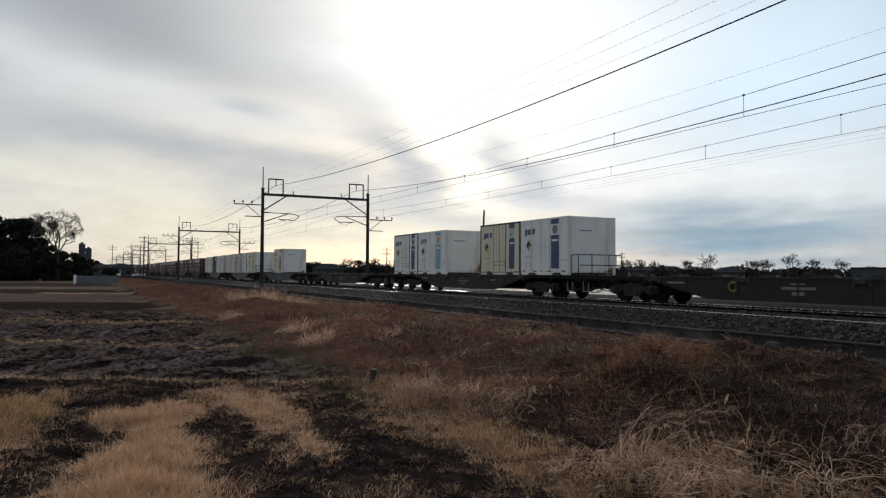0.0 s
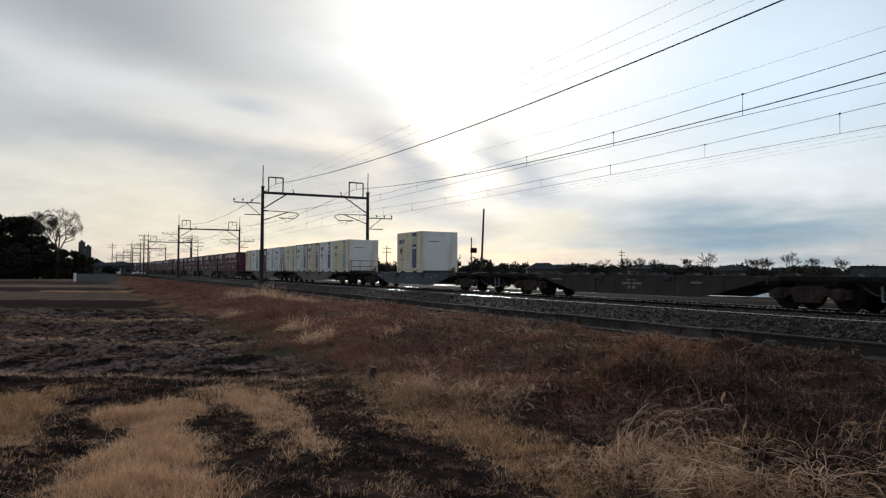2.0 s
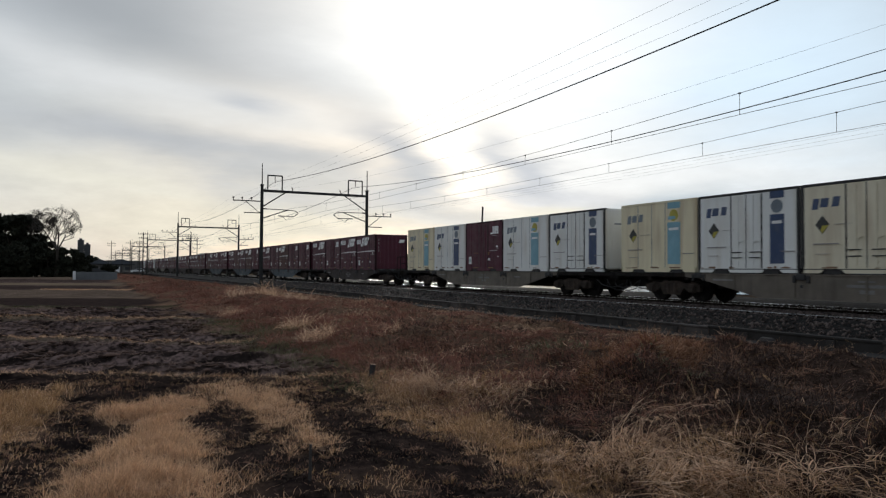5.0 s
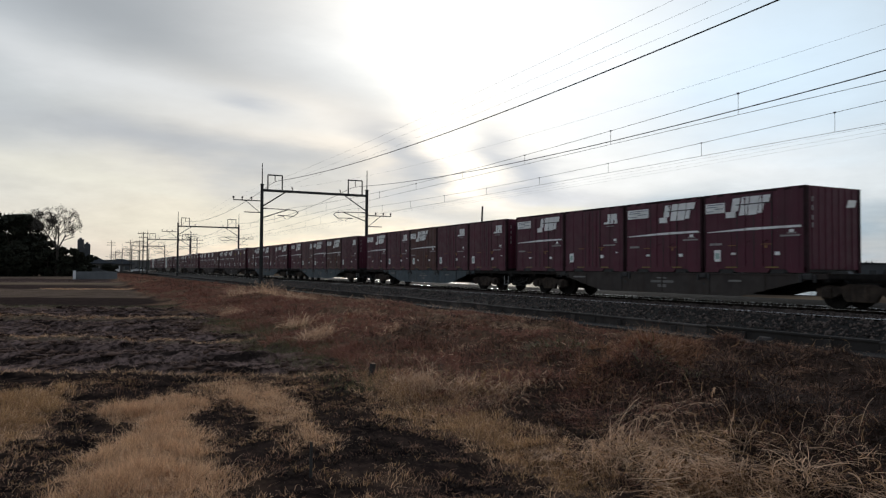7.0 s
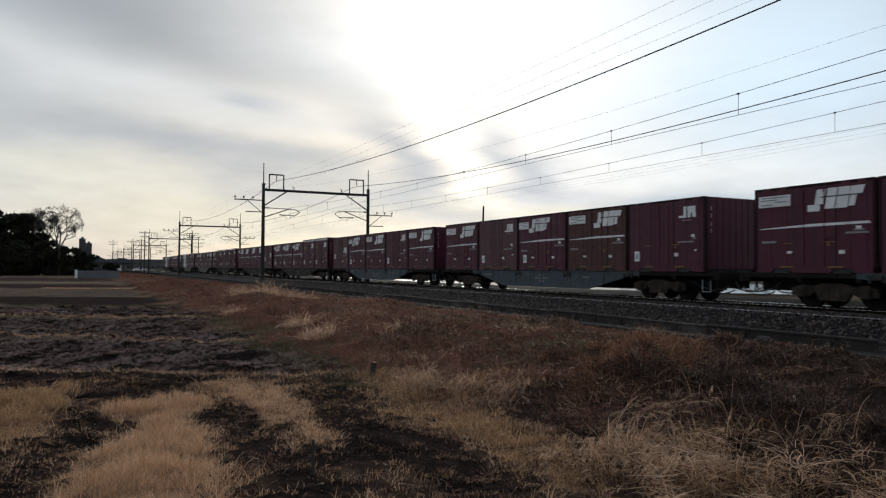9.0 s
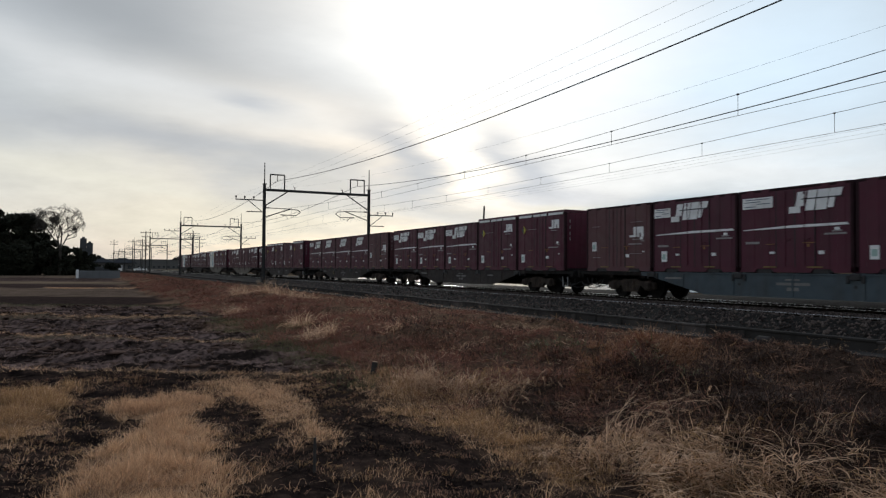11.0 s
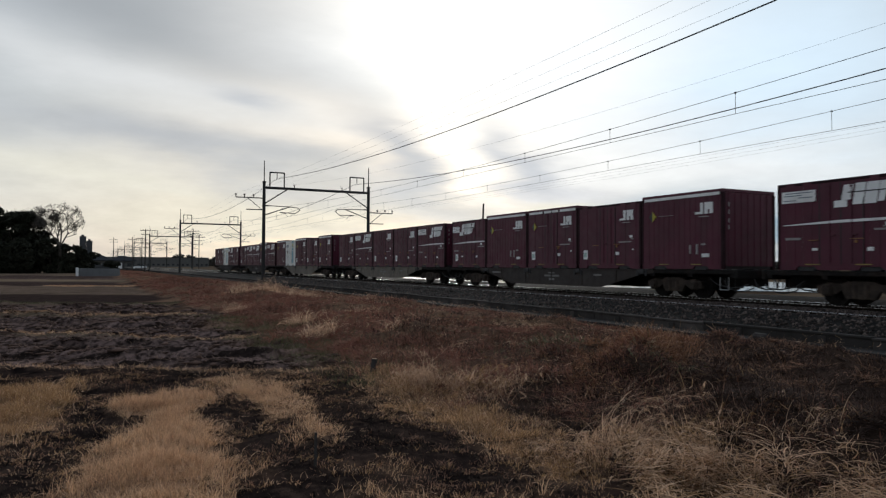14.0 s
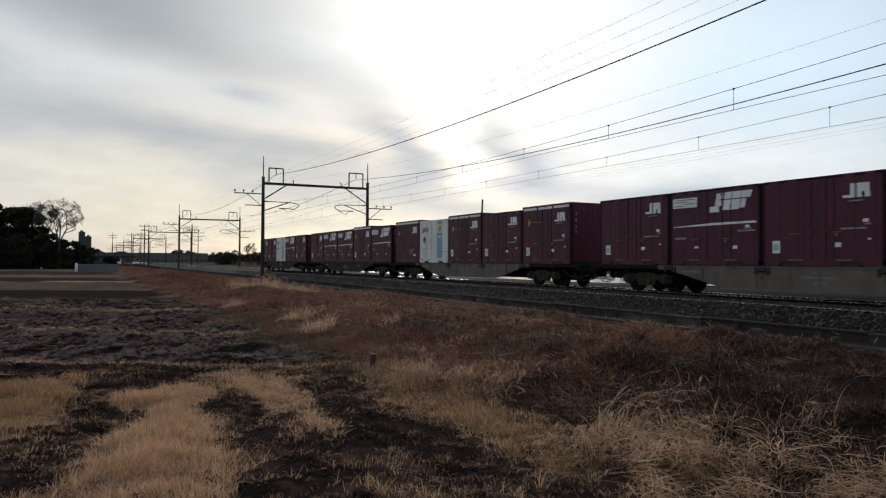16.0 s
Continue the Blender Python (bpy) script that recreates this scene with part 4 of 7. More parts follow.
def make_weeds():
    # short mat under the taller growth
    zones = ((16000, -8.0, 1.5, 0.011, 2), (120000, 1.5, 13.0, 0.0064, 2), (90000, 13.0, 30.0, 0.011, 2), (62000, 30.0, 70.0, 0.022, 2), (38000, 70.0, 210.0, 0.050, 2))
    for n, y0, y1, w, segs in zones:
        x, y = strewn(n, 2.9, 12.8, y0, y1, bank_cover)
        h = bank_height(x, y)
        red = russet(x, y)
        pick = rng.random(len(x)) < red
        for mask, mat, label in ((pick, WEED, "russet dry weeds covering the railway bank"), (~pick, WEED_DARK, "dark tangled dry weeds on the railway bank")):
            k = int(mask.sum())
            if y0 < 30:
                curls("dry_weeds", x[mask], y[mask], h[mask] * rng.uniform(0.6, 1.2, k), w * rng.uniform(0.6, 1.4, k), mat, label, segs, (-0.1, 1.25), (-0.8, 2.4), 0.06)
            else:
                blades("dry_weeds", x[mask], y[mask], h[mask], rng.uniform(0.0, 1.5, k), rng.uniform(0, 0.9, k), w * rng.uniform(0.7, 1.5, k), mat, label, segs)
    # tussocks of tangled stems, in patches of one tone each
    for n, y0, y1, per, w, segs in ((5200, 1.5, 13.0, 48, 0.0054, 3), (2600, 13.0, 30.0, 44, 0.010, 2), (2000, 30.0, 75.0, 30, 0.022, 2)):
        x, y = strewn(n, 3.4, 12.3, y0, y1, lambda a, b: bank_cover(a, b) * (0.35 + 0.65 * smooth(0.35, 0.6, lump(a + 2, b + 9, 0.8))))
        size = (0.10 + 0.30 * lump(x + 17, y, 1.1) * rng.uniform(0.5, 1.2, len(x))) * (1 - 0.45 * smooth(9.5, 11.8, x))
        # darker stems near (6.2, 6.7) put a shaded hollow into the colour
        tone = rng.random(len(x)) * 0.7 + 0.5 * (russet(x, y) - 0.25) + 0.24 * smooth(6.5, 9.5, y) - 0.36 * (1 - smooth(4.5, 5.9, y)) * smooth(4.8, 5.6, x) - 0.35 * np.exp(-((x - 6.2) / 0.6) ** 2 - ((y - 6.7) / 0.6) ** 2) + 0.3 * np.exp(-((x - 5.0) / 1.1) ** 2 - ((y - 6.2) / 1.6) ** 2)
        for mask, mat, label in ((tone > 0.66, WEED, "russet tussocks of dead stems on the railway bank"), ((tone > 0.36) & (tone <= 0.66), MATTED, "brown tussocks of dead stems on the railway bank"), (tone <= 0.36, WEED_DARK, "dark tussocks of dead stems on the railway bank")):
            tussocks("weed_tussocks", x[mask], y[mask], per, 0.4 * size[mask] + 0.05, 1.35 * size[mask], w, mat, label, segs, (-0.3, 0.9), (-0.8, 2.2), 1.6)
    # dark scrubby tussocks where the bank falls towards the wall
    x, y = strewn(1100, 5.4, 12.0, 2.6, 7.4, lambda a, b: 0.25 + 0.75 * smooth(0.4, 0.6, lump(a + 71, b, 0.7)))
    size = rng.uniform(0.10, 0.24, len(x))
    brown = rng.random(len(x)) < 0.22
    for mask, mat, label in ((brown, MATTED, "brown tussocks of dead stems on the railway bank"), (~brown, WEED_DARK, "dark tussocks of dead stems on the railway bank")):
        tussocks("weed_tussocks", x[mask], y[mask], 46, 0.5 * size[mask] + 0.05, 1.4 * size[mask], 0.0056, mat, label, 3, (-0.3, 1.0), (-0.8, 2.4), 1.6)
    # two arms of orange bracken over the low ridge
    for ax, ay, bx, by, n, low, high in ((5.5, 6.9, 7.9, 9.1, 60, 0.12, 0.26), (7.1, 7.4, 9.3, 9.5, 90, 0.16, 0.34)):
        t = rng.random(n)
        x, y = ax + (bx - ax) * t + rng.normal(0, 0.16 + 0.12 * t, n), ay + (by - ay) * t + rng.normal(0, 0.16 + 0.12 * t, n)
        size = rng.uniform(low, high, n)
        tussocks("bracken_tussocks", x, y, 42, 0.4 * size, 1.4 * size, 0.0054, RUSSET, "orange russet dead bracken on the bank ridge", 3, (-0.1, 1.2), (-0.6, 2.2), 1.4)
    # thin bent stems that stand out of the tangle
    x, y = strewn(5200, 3.8, 12.2, 2.5, 16.0, lambda a, b: bank_cover(a, b) * 0.8 * smooth(0.36, 0.6, lump(a + 40, b, 0.9)) * smooth(4.5, 8.0, b))
    n = len(x)
    curls("bent_stems", x, y, rng.uniform(0.07, 0.24, n), rng.uniform(0.004, 0.0065, n), STRAW_DULL, "thin bent pale stems over the bank weeds", 5, (-0.2, 0.8), (-1.6, 2.2), 0.25)
    x, y = strewn(34000, 4.2, 12.4, 7.0, 34.0, lambda a, b: bank_cover(a, b) * (0.10 + 0.75 * smooth(0.40, 0.66, lump(a + 80, b, 1.3))) * (0.35 + 0.65 * smooth(5.5, 9.0, a)))
    n = len(x)
    curls("bent_stems", x, y, rng.uniform(0.06, 0.22, n), rng.uniform(0.003, 0.005, n) * (1 + 0.03 * y), PALE, "bleached bent stems over the bank weeds", 4, (-0.3, 0.7), (-1.2, 1.8), 0.22)
    # low green growth at the foot of the bank
    x, y = strewn(30000, 2.6, 5.6, 8.5, 26, lambda a, b: smooth(2.7, 3.3, a) * (1 - smooth(4.3, 5.4, a)) * smooth(0.40, 0.60, lump(a, b + 5, 1.6)))
    blades("green_weeds", x, y, rng.uniform(0.05, 0.17, len(x)), rng.uniform(0, 0.8, len(x)), rng.uniform(0, 0.6, len(x)), 0.008, MOSS, "low dull green weeds at the bank foot")
    x, y = strewn(9000, 5.4, 9.4, 6.0, 12.0, lambda a, b: 0.9 * np.exp(-((a - 6.9) / 0.45) ** 2 - ((b - 9.6) / 0.7) ** 2) + 0.5 * np.exp(-((a - 6.7) / 0.35) ** 2 - ((b - 6.8) / 0.4) ** 2))
    n = len(x)
    curls("green_weeds", x, y, rng.uniform(0.08, 0.24, n), rng.uniform(0.006, 0.010, n), MOSS, "dull olive undergrowth between dead bank weeds", 3, (0.1, 1.3), (-0.4, 2.0), 0.16)
    # straw patches
    def straw(a, b):
        return straw_cover(a, b) * (1 - in_field(a, b)) * (0.35 + 0.65 * smooth(0.3, 0.56, lump(a * 1.5, b, 0.16)))
    x, y = strewn(620000, -3.5, 5.0, 2.6, 11.2, straw)
    dull = smooth(-0.15, 0.15, inside(DULL_AREA, x, y)) * 0.75 + smooth(-0.2, 0.3, inside(FOOT_AREA, x, y)) * (0.62 + 0.3 * (1 - smooth(4.2, 5.6, y))) + 0.08
    grey = rng.random(len(x)) < dull
    for mask, mat, label in ((~grey, STRAW, "pale straw-coloured dry grass in patches"), (grey, STRAW_DULL, "dull brownish dry grass in patches")):
        n = int(mask.sum())
        u, v = x[mask], y[mask]
        h = rng.uniform(0.04, 0.15, n) * (0.4 + 1.0 * lump(u + 2, v, 0.4)) * (0.7 + 0.6 * straw_cover(u, v))
        blades("straw_grass", u, v, h, rng.uniform(0, 1, n) ** 2 * 1.1, rng.uniform(0, 0.7, n), rng.uniform(0.0036, 0.0072, n), mat, label, 2)
    # curled straws over the patches
    k = rng.random(len(x)) < 0.05
    curls("curled_straw", x[k], y[k], rng.uniform(0.08, 0.24, int(k.sum())), 0.005, PALE, "bleached curled straws over the dry grass", 4)
    # low matted tufts on the burnt ground between
    def mats(a, b):
        u, d = a * math.cos(ROW_TURN) - b * math.sin(ROW_TURN), row_depth(a, b)
        n = 0.45 * lump(u * 0.7 + 7, d * 1.3, 0.34) + 0.35 * lump(u * 0.8, d * 1.5 + 3, 0.13) + 0.20 * lump(u + 5, d * 1.4, 0.055)
        return (1 - in_field(a, b)) * (1 - 0.8 * straw_cover(a, b)) * (0.06 + 0.94 * smooth(0.47, 0.64, n))
    x, y = strewn(95000, -5, 6.0, 2.6, 11.2, mats)
    n = len(x)
    curls("sparse_grass", x, y, rng.uniform(0.02, 0.07, n), rng.uniform(0.0035, 0.0065, n), WEED_DARK, "sparse scorched grass on blackened ground", 2, (0.15, 1.2), (0.0, 1.4))
    x, y = strewn(17000, -5, 6.0, 2.6, 11.2, mats)
    tone = rng.random(len(x)) * 0.6 + 0.4 * lump(x * 1.2, y + 40, 0.5)
    size = rng.uniform(0.03, 0.09, len(x))
    for mask, mat, label in ((tone < 0.24, STRAW, "small pale straw tufts on blackened ground"), ((tone >= 0.24) & (tone < 0.42), STRAW_DULL, "small dull straw tufts on blackened ground"), (tone >= 0.42, MATTED, "low matted brown grass on blackened ground")):
        tussocks("grass_tufts", x[mask], y[mask], 11, size[mask], size[mask] * 1.1, 0.0056, mat, label, 2, (0.1, 1.3), (0.2, 1.6))
    x, y = strewn(110000, -6, 4.5, -6.0, 2.6, lambda a, b: 0.04 + 0.6 * smooth(0.48, 0.72, lump(a * 1.4 + 7, b, 0.33) * 0.6 + lump(a * 1.3, b + 3, 0.1) * 0.4))
    k = rng.random(len(x)) < 0.3
    for mask, mat, label in ((k, STRAW_DULL, "scattered dull straws on blackened ground"), (~k, WEED_DARK, "sparse scorched grass on blackened ground")):
        n = int(mask.sum())
        curls("sparse_grass", x[mask], y[mask], rng.uniform(0.04, 0.14, n), rng.uniform(0.0035, 0.0065, n), mat, label, 3, (0.3, 1.5), (0.0, 2.2))
    # stubble and straw litter on the field
    x, y = strewn(170000, -14, 4.0, 9, 36, lambda a, b: in_field(a, b) * (0.25 + 0.75 * smooth(-0.3, 0.6, np.sin(row_depth(a, b) * 2 * math.pi / 1.15 + 2.2 * lump(a, b, 6.0)))) * (0.12 + 0.88 * smooth(0.42, 0.62, lump(a, b, 0.45))) * (1 - smooth(28.2, 29, row_depth(a, b))))
    n = len(x)
    blades("field_stubble", x, y, rng.uniform(0.03, 0.11, n), rng.uniform(0.4, 1.6, n), rng.uniform(0, 0.8, n), rng.uniform(0.006, 0.014, n), material("field_straw_litter", (0.47, 0.315, 0.245), 0.9, vary=0.25, per_island=0.9, second=(0.16, 0.105, 0.085), spec=0.1), "greyish stubble and straw litter on dark clods", 2)
    for r, wide in ((10.45, 0.25), (22.5, 0.25), (16.0, 0.22), (28.9, 0.4), (53.5, 0.6)):
        c, s = math.cos(ROW_TURN), math.sin(ROW_TURN)
        u, v = rng.uniform(-30, 4.5, 9000), rng.normal(r, wide * 0.5, 9000)
        x, y = u * c + v * s, -u * s + v * c
        k = (x < BANK_X)
        x, y = x[k], y[k]
        n = len(x)
        blades("ridge_grass", x, y, rng.uniform(0.04, 0.13, n), rng.uniform(0.2, 1.0, n), rng.uniform(0, 0.8, n), 0.005 + r * 0.0003, MOSS if r == 28.9 else STRAW, "strip of dull green grass along a field ridge" if r == 28.9 else "strip of pale dry grass along a field ridge", 2)


CLUMPS = [(3.95, 8.45, 0.36, 300), (4.4, 8.1, 0.30, 240), (4.85, 7.8, 0.26, 160), (4.9, 17.6, 0.5, 200), (4.6, 15.0, 0.42, 240), (4.3, 14.6, 0.35, 160), (6.4, 33.5, 0.7, 300), (7.6, 32.0, 0.8, 340), (8.3, 30.0, 0.7, 300), (7.0, 36.0, 0.7, 240), (8.0, 9.5, 0.3, 50), (6.5, 12.0, 0.35, 60), (9.0, 13.0, 0.3, 50), (5.6, 13.5, 0.35, 60), (7.2, 19.0, 0.45, 70), (4.4, 24.0, 0.45, 120)]


def make_clumps():
    for x, y, size, n in CLUMPS:
        r = size * np.sqrt(rng.random(n)) * 0.8
        a = rng.uniform(0, 6.28, n)
        px, py = x + r * np.cos(a), y + r * np.sin(a)
        curls("grass_clump", px, py, size * rng.uniform(0.35, 1.0, n) * 1.3, rng.uniform(0.005, 0.009, n) * (1 + y * 0.03), PALE, "bleached drooping clump of dead grass", 5, (0.5, 1.5), (0.6, 2.8))
    # fountain of reed stems beside the stake, and a yellower one behind
    for x, y, n, wide, lo, hi, face, stray, mat, heads in ((4.02, 8.5, 160, 0.15, 0.2, 0.5, 0.5, 1.8, PALE, 0.3), (4.1, 8.5, 10, 0.06, 0.5, 0.65, 1.5, 1.0, PALE, 0.9), (3.75, 8.3, 60, 0.18, 0.2, 0.5, 3.0, 1.0, PALE, 0.1), (4.5, 7.9, 140, 0.17, 0.2, 0.46, 0.6, 1.6, STRAW_DULL, 0.5),
                                                      (4.35, 7.4, 60, 0.18, 0.2, 0.5, 5.2, 0.9, PALE, 0.1), (4.95, 7.6, 50, 0.15, 0.2, 0.45, 0.0, 1.6, PALE, 0.3), (5.3, 8.6, 50, 0.2, 0.2, 0.45, 0.0, 2.0, STRAW_DULL, 0.2),
                                                      (3.75, 4.72, 70, 0.16, 0.18, 0.42, 2.6, 0.9, PALE, 0.4), (4.1, 4.72, 120, 0.18, 0.18, 0.46, 0.2, 1.4, PALE, 0.4), (4.2, 5.05, 22, 0.13, 0.50, 0.76, 5.9, 0.45, PALE, 1.0), (4.5, 5.0, 16, 0.11, 0.50, 0.74, 5.8, 0.4, PALE, 1.0), (4.2, 4.95, 90, 0.16, 0.22, 0.46, 5.6, 1.2, PALE, 0.6), (3.95, 4.8, 4, 0.05, 0.6, 0.78, 3.0, 0.4, PALE, 1.0), (4.5, 4.5, 80, 0.2, 0.15, 0.36, 5.6, 1.0, PALE, 0.3),
                                                      (4.9, 4.4, 90, 0.16, 0.18, 0.38, 0.6, 1.2, STRAW_DULL, 0.5), (4.9, 4.4, 50, 0.2, 0.2, 0.42, 0.4, 1.2, PALE, 0.4), (5.3, 3.8, 26, 0.12, 0.2, 0.42, 5.7, 0.5, PALE, 0.4), (5.6, 3.7, 18, 0.12, 0.15, 0.34, 0.2, 0.8, STRAW_DULL, 0.4), (5.6, 5.6, 8, 0.5, 0.25, 0.5, 0.0, 2.0, PALE, 0.5), (6.6, 6.0, 16, 0.8, 0.3, 0.6, 0.0, 2.0, STRAW_DULL, 0.5)):
        reeds(x, y, n, wide, lo, hi, face, stray, mat, "bleached arching reed stalks with drooping seed heads" if mat is PALE else "golden brown arching reed stalks with seed heads", heads, (0.7, 1.8) if heads == 1.0 else (1.0, 3.1))
    # fallen tangle of dead grass at the bank's foot
    x, y = strewn(84000, 2.6, 5.6, 2.0, 6.3, lambda a, b: smooth(-0.12, 0.25, inside(TANGLE_AREA, a, b) + ragged(a, b) * 1.4) * (0.10 + 0.90 * smooth(0.40, 0.66, lump(a * 1.3, b, 0.34))) * (0.25 + 0.75 * smooth(0.3, 0.6, lump(a + 5, b, 0.12))) * 0.8)
    n = len(x)
    tall = 0.5 + 0.9 * lump(x, y + 21, 0.45)
    tone = rng.random(n)
    for mask, mat, label in ((tone < 0.22, PALE, "bleached tangle of fallen dead grass"), ((tone >= 0.22) & (tone < 0.46), STRAW, "straw-coloured tangle of fallen dead grass"), ((tone >= 0.46) & (tone < 0.80), STRAW_DULL, "golden brown tangle of fallen dead grass"), (tone >= 0.80, WEED_DARK, "dark strands mixed into the fallen grass")):
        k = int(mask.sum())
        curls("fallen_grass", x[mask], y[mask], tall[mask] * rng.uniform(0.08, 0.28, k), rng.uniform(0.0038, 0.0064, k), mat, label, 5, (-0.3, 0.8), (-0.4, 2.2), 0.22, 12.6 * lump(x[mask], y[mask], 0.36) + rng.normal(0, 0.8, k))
    # brighter loose strands on top of the tangle
    x, y = strewn(52000, 2.6, 5.6, 2.0, 6.3, lambda a, b: smooth(0.0, 0.3, inside(TANGLE_AREA, a, b)) * smooth(0.5, 0.7, lump(a * 1.3, b, 0.34)) * 0.5)
    n = len(x)
    curls("fallen_grass", x, y, rng.uniform(0.12, 0.34, n), rng.uniform(0.0045, 0.0075, n), PALE, "bleached tangle of fallen dead grass", 5, (-0.3, 0.6), (-0.4, 2.6), 0.30, 12.6 * lump(x, y, 0.36) + rng.normal(0, 0.6, n))


def make_clods():
    """Broken clods of the ploughed field, as rough lumps."""
    x, y = strewn(48000, -13, 4.2, 9, 36, lambda a, b: in_field(a, b) * (1 - smooth(28.2, 29, row_depth(a, b))) * (0.15 + 0.85 * smooth(0.45, 0.6, lump(a + 3, b, 0.7))))
    n = len(x)
    base, tris = LUMP_V, LUMP_F
    s = (rng.random(n) ** 3 * 0.050 + 0.016)[:, None] * rng.uniform(0.5, 1.6, (n, 3)) * np.array([1.5, 1.0, 0.5])
    V = base[None] * s[:, None] * (1 + 0.8 * (rng.random((n, 6, 3)) - 0.5)) + np.stack((x, y, ground_height(x, y) + 0.004), -1)[:, None]
    F = (tris[None] + (np.arange(n) * 6)[:, None, None]).reshape(-1)
    mat = material("dark_clod_soil", (0.026, 0.018, 0.0155), 0.95, vary=0.4, scale=9, per_island=0.8, second=(0.215, 0.14, 0.112), spec=0.0, bump=0.4, bump_scale=40)
    tagged(new("soil_clods", from_arrays("soil_clods", V.reshape(-1, 3), F, np.full(n * 8, 3), mat)), "dark broken clods of ploughed soil", "soil", kind="stuff")


def make_ash():
    """Small black crumbs and tufts on the burnt ground."""
    x, y = strewn(60000, -4.5, 5.5, 2.6, 11.0, lambda a, b: (1 - in_field(a, b)) * (1 - straw_cover(a, b)) * (0.2 + 0.8 * smooth(0.4, 0.6, lump(a, b + 3, 0.4))))
    n = len(x)
    T = np.array([[1, 0, 0], [-0.5, 0.87, 0], [-0.5, -0.87, 0], [0, 0, 1.0]])
    f = np.array([0, 1, 3, 1, 2, 3, 2, 0, 3])
    s = rng.uniform(0.006, 0.022, n)[:, None, None] * rng.uniform(0.5, 1.5, (n, 1, 3))
    a = rng.uniform(0, 6.28, n)[:, None]
    V = T[None] * s * (1 + 0.6 * (rng.random((n, 4, 3)) - 0.5))
    V = np.stack((V[..., 0] * np.cos(a) - V[..., 1] * np.sin(a), V[..., 0] * np.sin(a) + V[..., 1] * np.cos(a), V[..., 2]), -1) + np.stack((x, y, ground_height(x, y) - 0.003), -1)[:, None]
    mat = material("charred_crumbs", (0.008, 0.0065, 0.006), 0.95, vary=0.3, scale=9, per_island=0.8, second=(0.06, 0.043, 0.034), spec=0.0)
    tagged(new("charred_crumbs", from_arrays("charred_crumbs", V.reshape(-1, 3), ((np.arange(n) * 4)[:, None] + f[None]).ravel(), np.full(n * 3, 3), mat)), "blackened crumbs of burnt stubble and soil", "ash", kind="stuff")


make_weeds()
make_clumps()
make_clods()
make_ash()


# ---------------------------------------------------------------- trees
def leaf_cloud(name, blobs, per, size, mat):
    """Crown of many small leaf clumps, each a tilted triangle pair, gathered in uneven blobs."""
    P = []
    for cx, cy, cz, rx, ry, rz in blobs:
        d = rng.normal(size=(per, 3))
        d /= np.linalg.norm(d, axis=1)[:, None]
        r = rng.random(per)[:, None] ** 0.45 * rng.uniform(0.75, 1.12, (per, 1))
        P.append(d * r * np.array([rx, ry, rz]) + np.array([cx, cy, cz]))
    P = np.concatenate(P)
    n = len(P)
    u, v = rng.normal(size=(n, 3)), rng.normal(size=(n, 3))
    u /= np.linalg.norm(u, axis=1)[:, None]
    v /= np.linalg.norm(v, axis=1)[:, None]
    s = size * rng.uniform(0.5, 1.3, (n, 1))
    V = np.stack((P - u * s, P + v * s * 0.5, P + u * s, P - v * s * 0.5), 1)
    return from_arrays(name, V.reshape(-1, 3), np.arange(4 * n), np.full(n, 4), mat)


def limbs(out, p, d, length, r, depth, twig, rnd, spread=0.55):
    """Tapered limbs, forking until they are twigs; gathers (start, end, radius, end radius)."""
    q = p + d * length
    out.append((p[:], q[:], r, r * 0.68))
    if depth == 0:
        return
    for k in range(3):
        t = Vector((rnd.gauss(0, 1), rnd.gauss(0, 1), rnd.gauss(0.25, 0.6)))
        e = (d + t * spread).normalized()
        limbs(out, p + d * length * rnd.uniform(0.5, 1.0), e, length * rnd.uniform(0.6, 0.85), max(twig, r * 0.52), depth - 1, twig, rnd, spread)


def limb_mesh(name, out, mat):
    """Three-sided tapered tubes for all limbs, in one mesh."""
    P, Q = np.array([o[0] for o in out]), np.array([o[1] for o in out])
    r, s = np.array([o[2] for o in out]), np.array([o[3] for o in out])
    d = Q - P
    d /= np.linalg.norm(d, axis=1)[:, None]
    u = np.cross(d, np.array([0.31, 0.77, 0.56]))
    u /= np.linalg.norm(u, axis=1)[:, None]
    v = np.cross(d, u)
    ring = [(math.cos(a), math.sin(a)) for a in (0, 2.094, 4.189)]
    V = np.stack([P + (u * c + v * q) * r[:, None] for c, q in ring] + [Q + (u * c + v * q) * s[:, None] for c, q in ring], 1)
    f = np.array([0, 1, 4, 3, 1, 2, 5, 4, 2, 0, 3, 5])
    F = ((np.arange(len(out)) * 6)[:, None] + f[None]).ravel()
    return from_arrays(name, V.reshape(-1, 3), F, np.full(len(out) * 3, 4), mat)


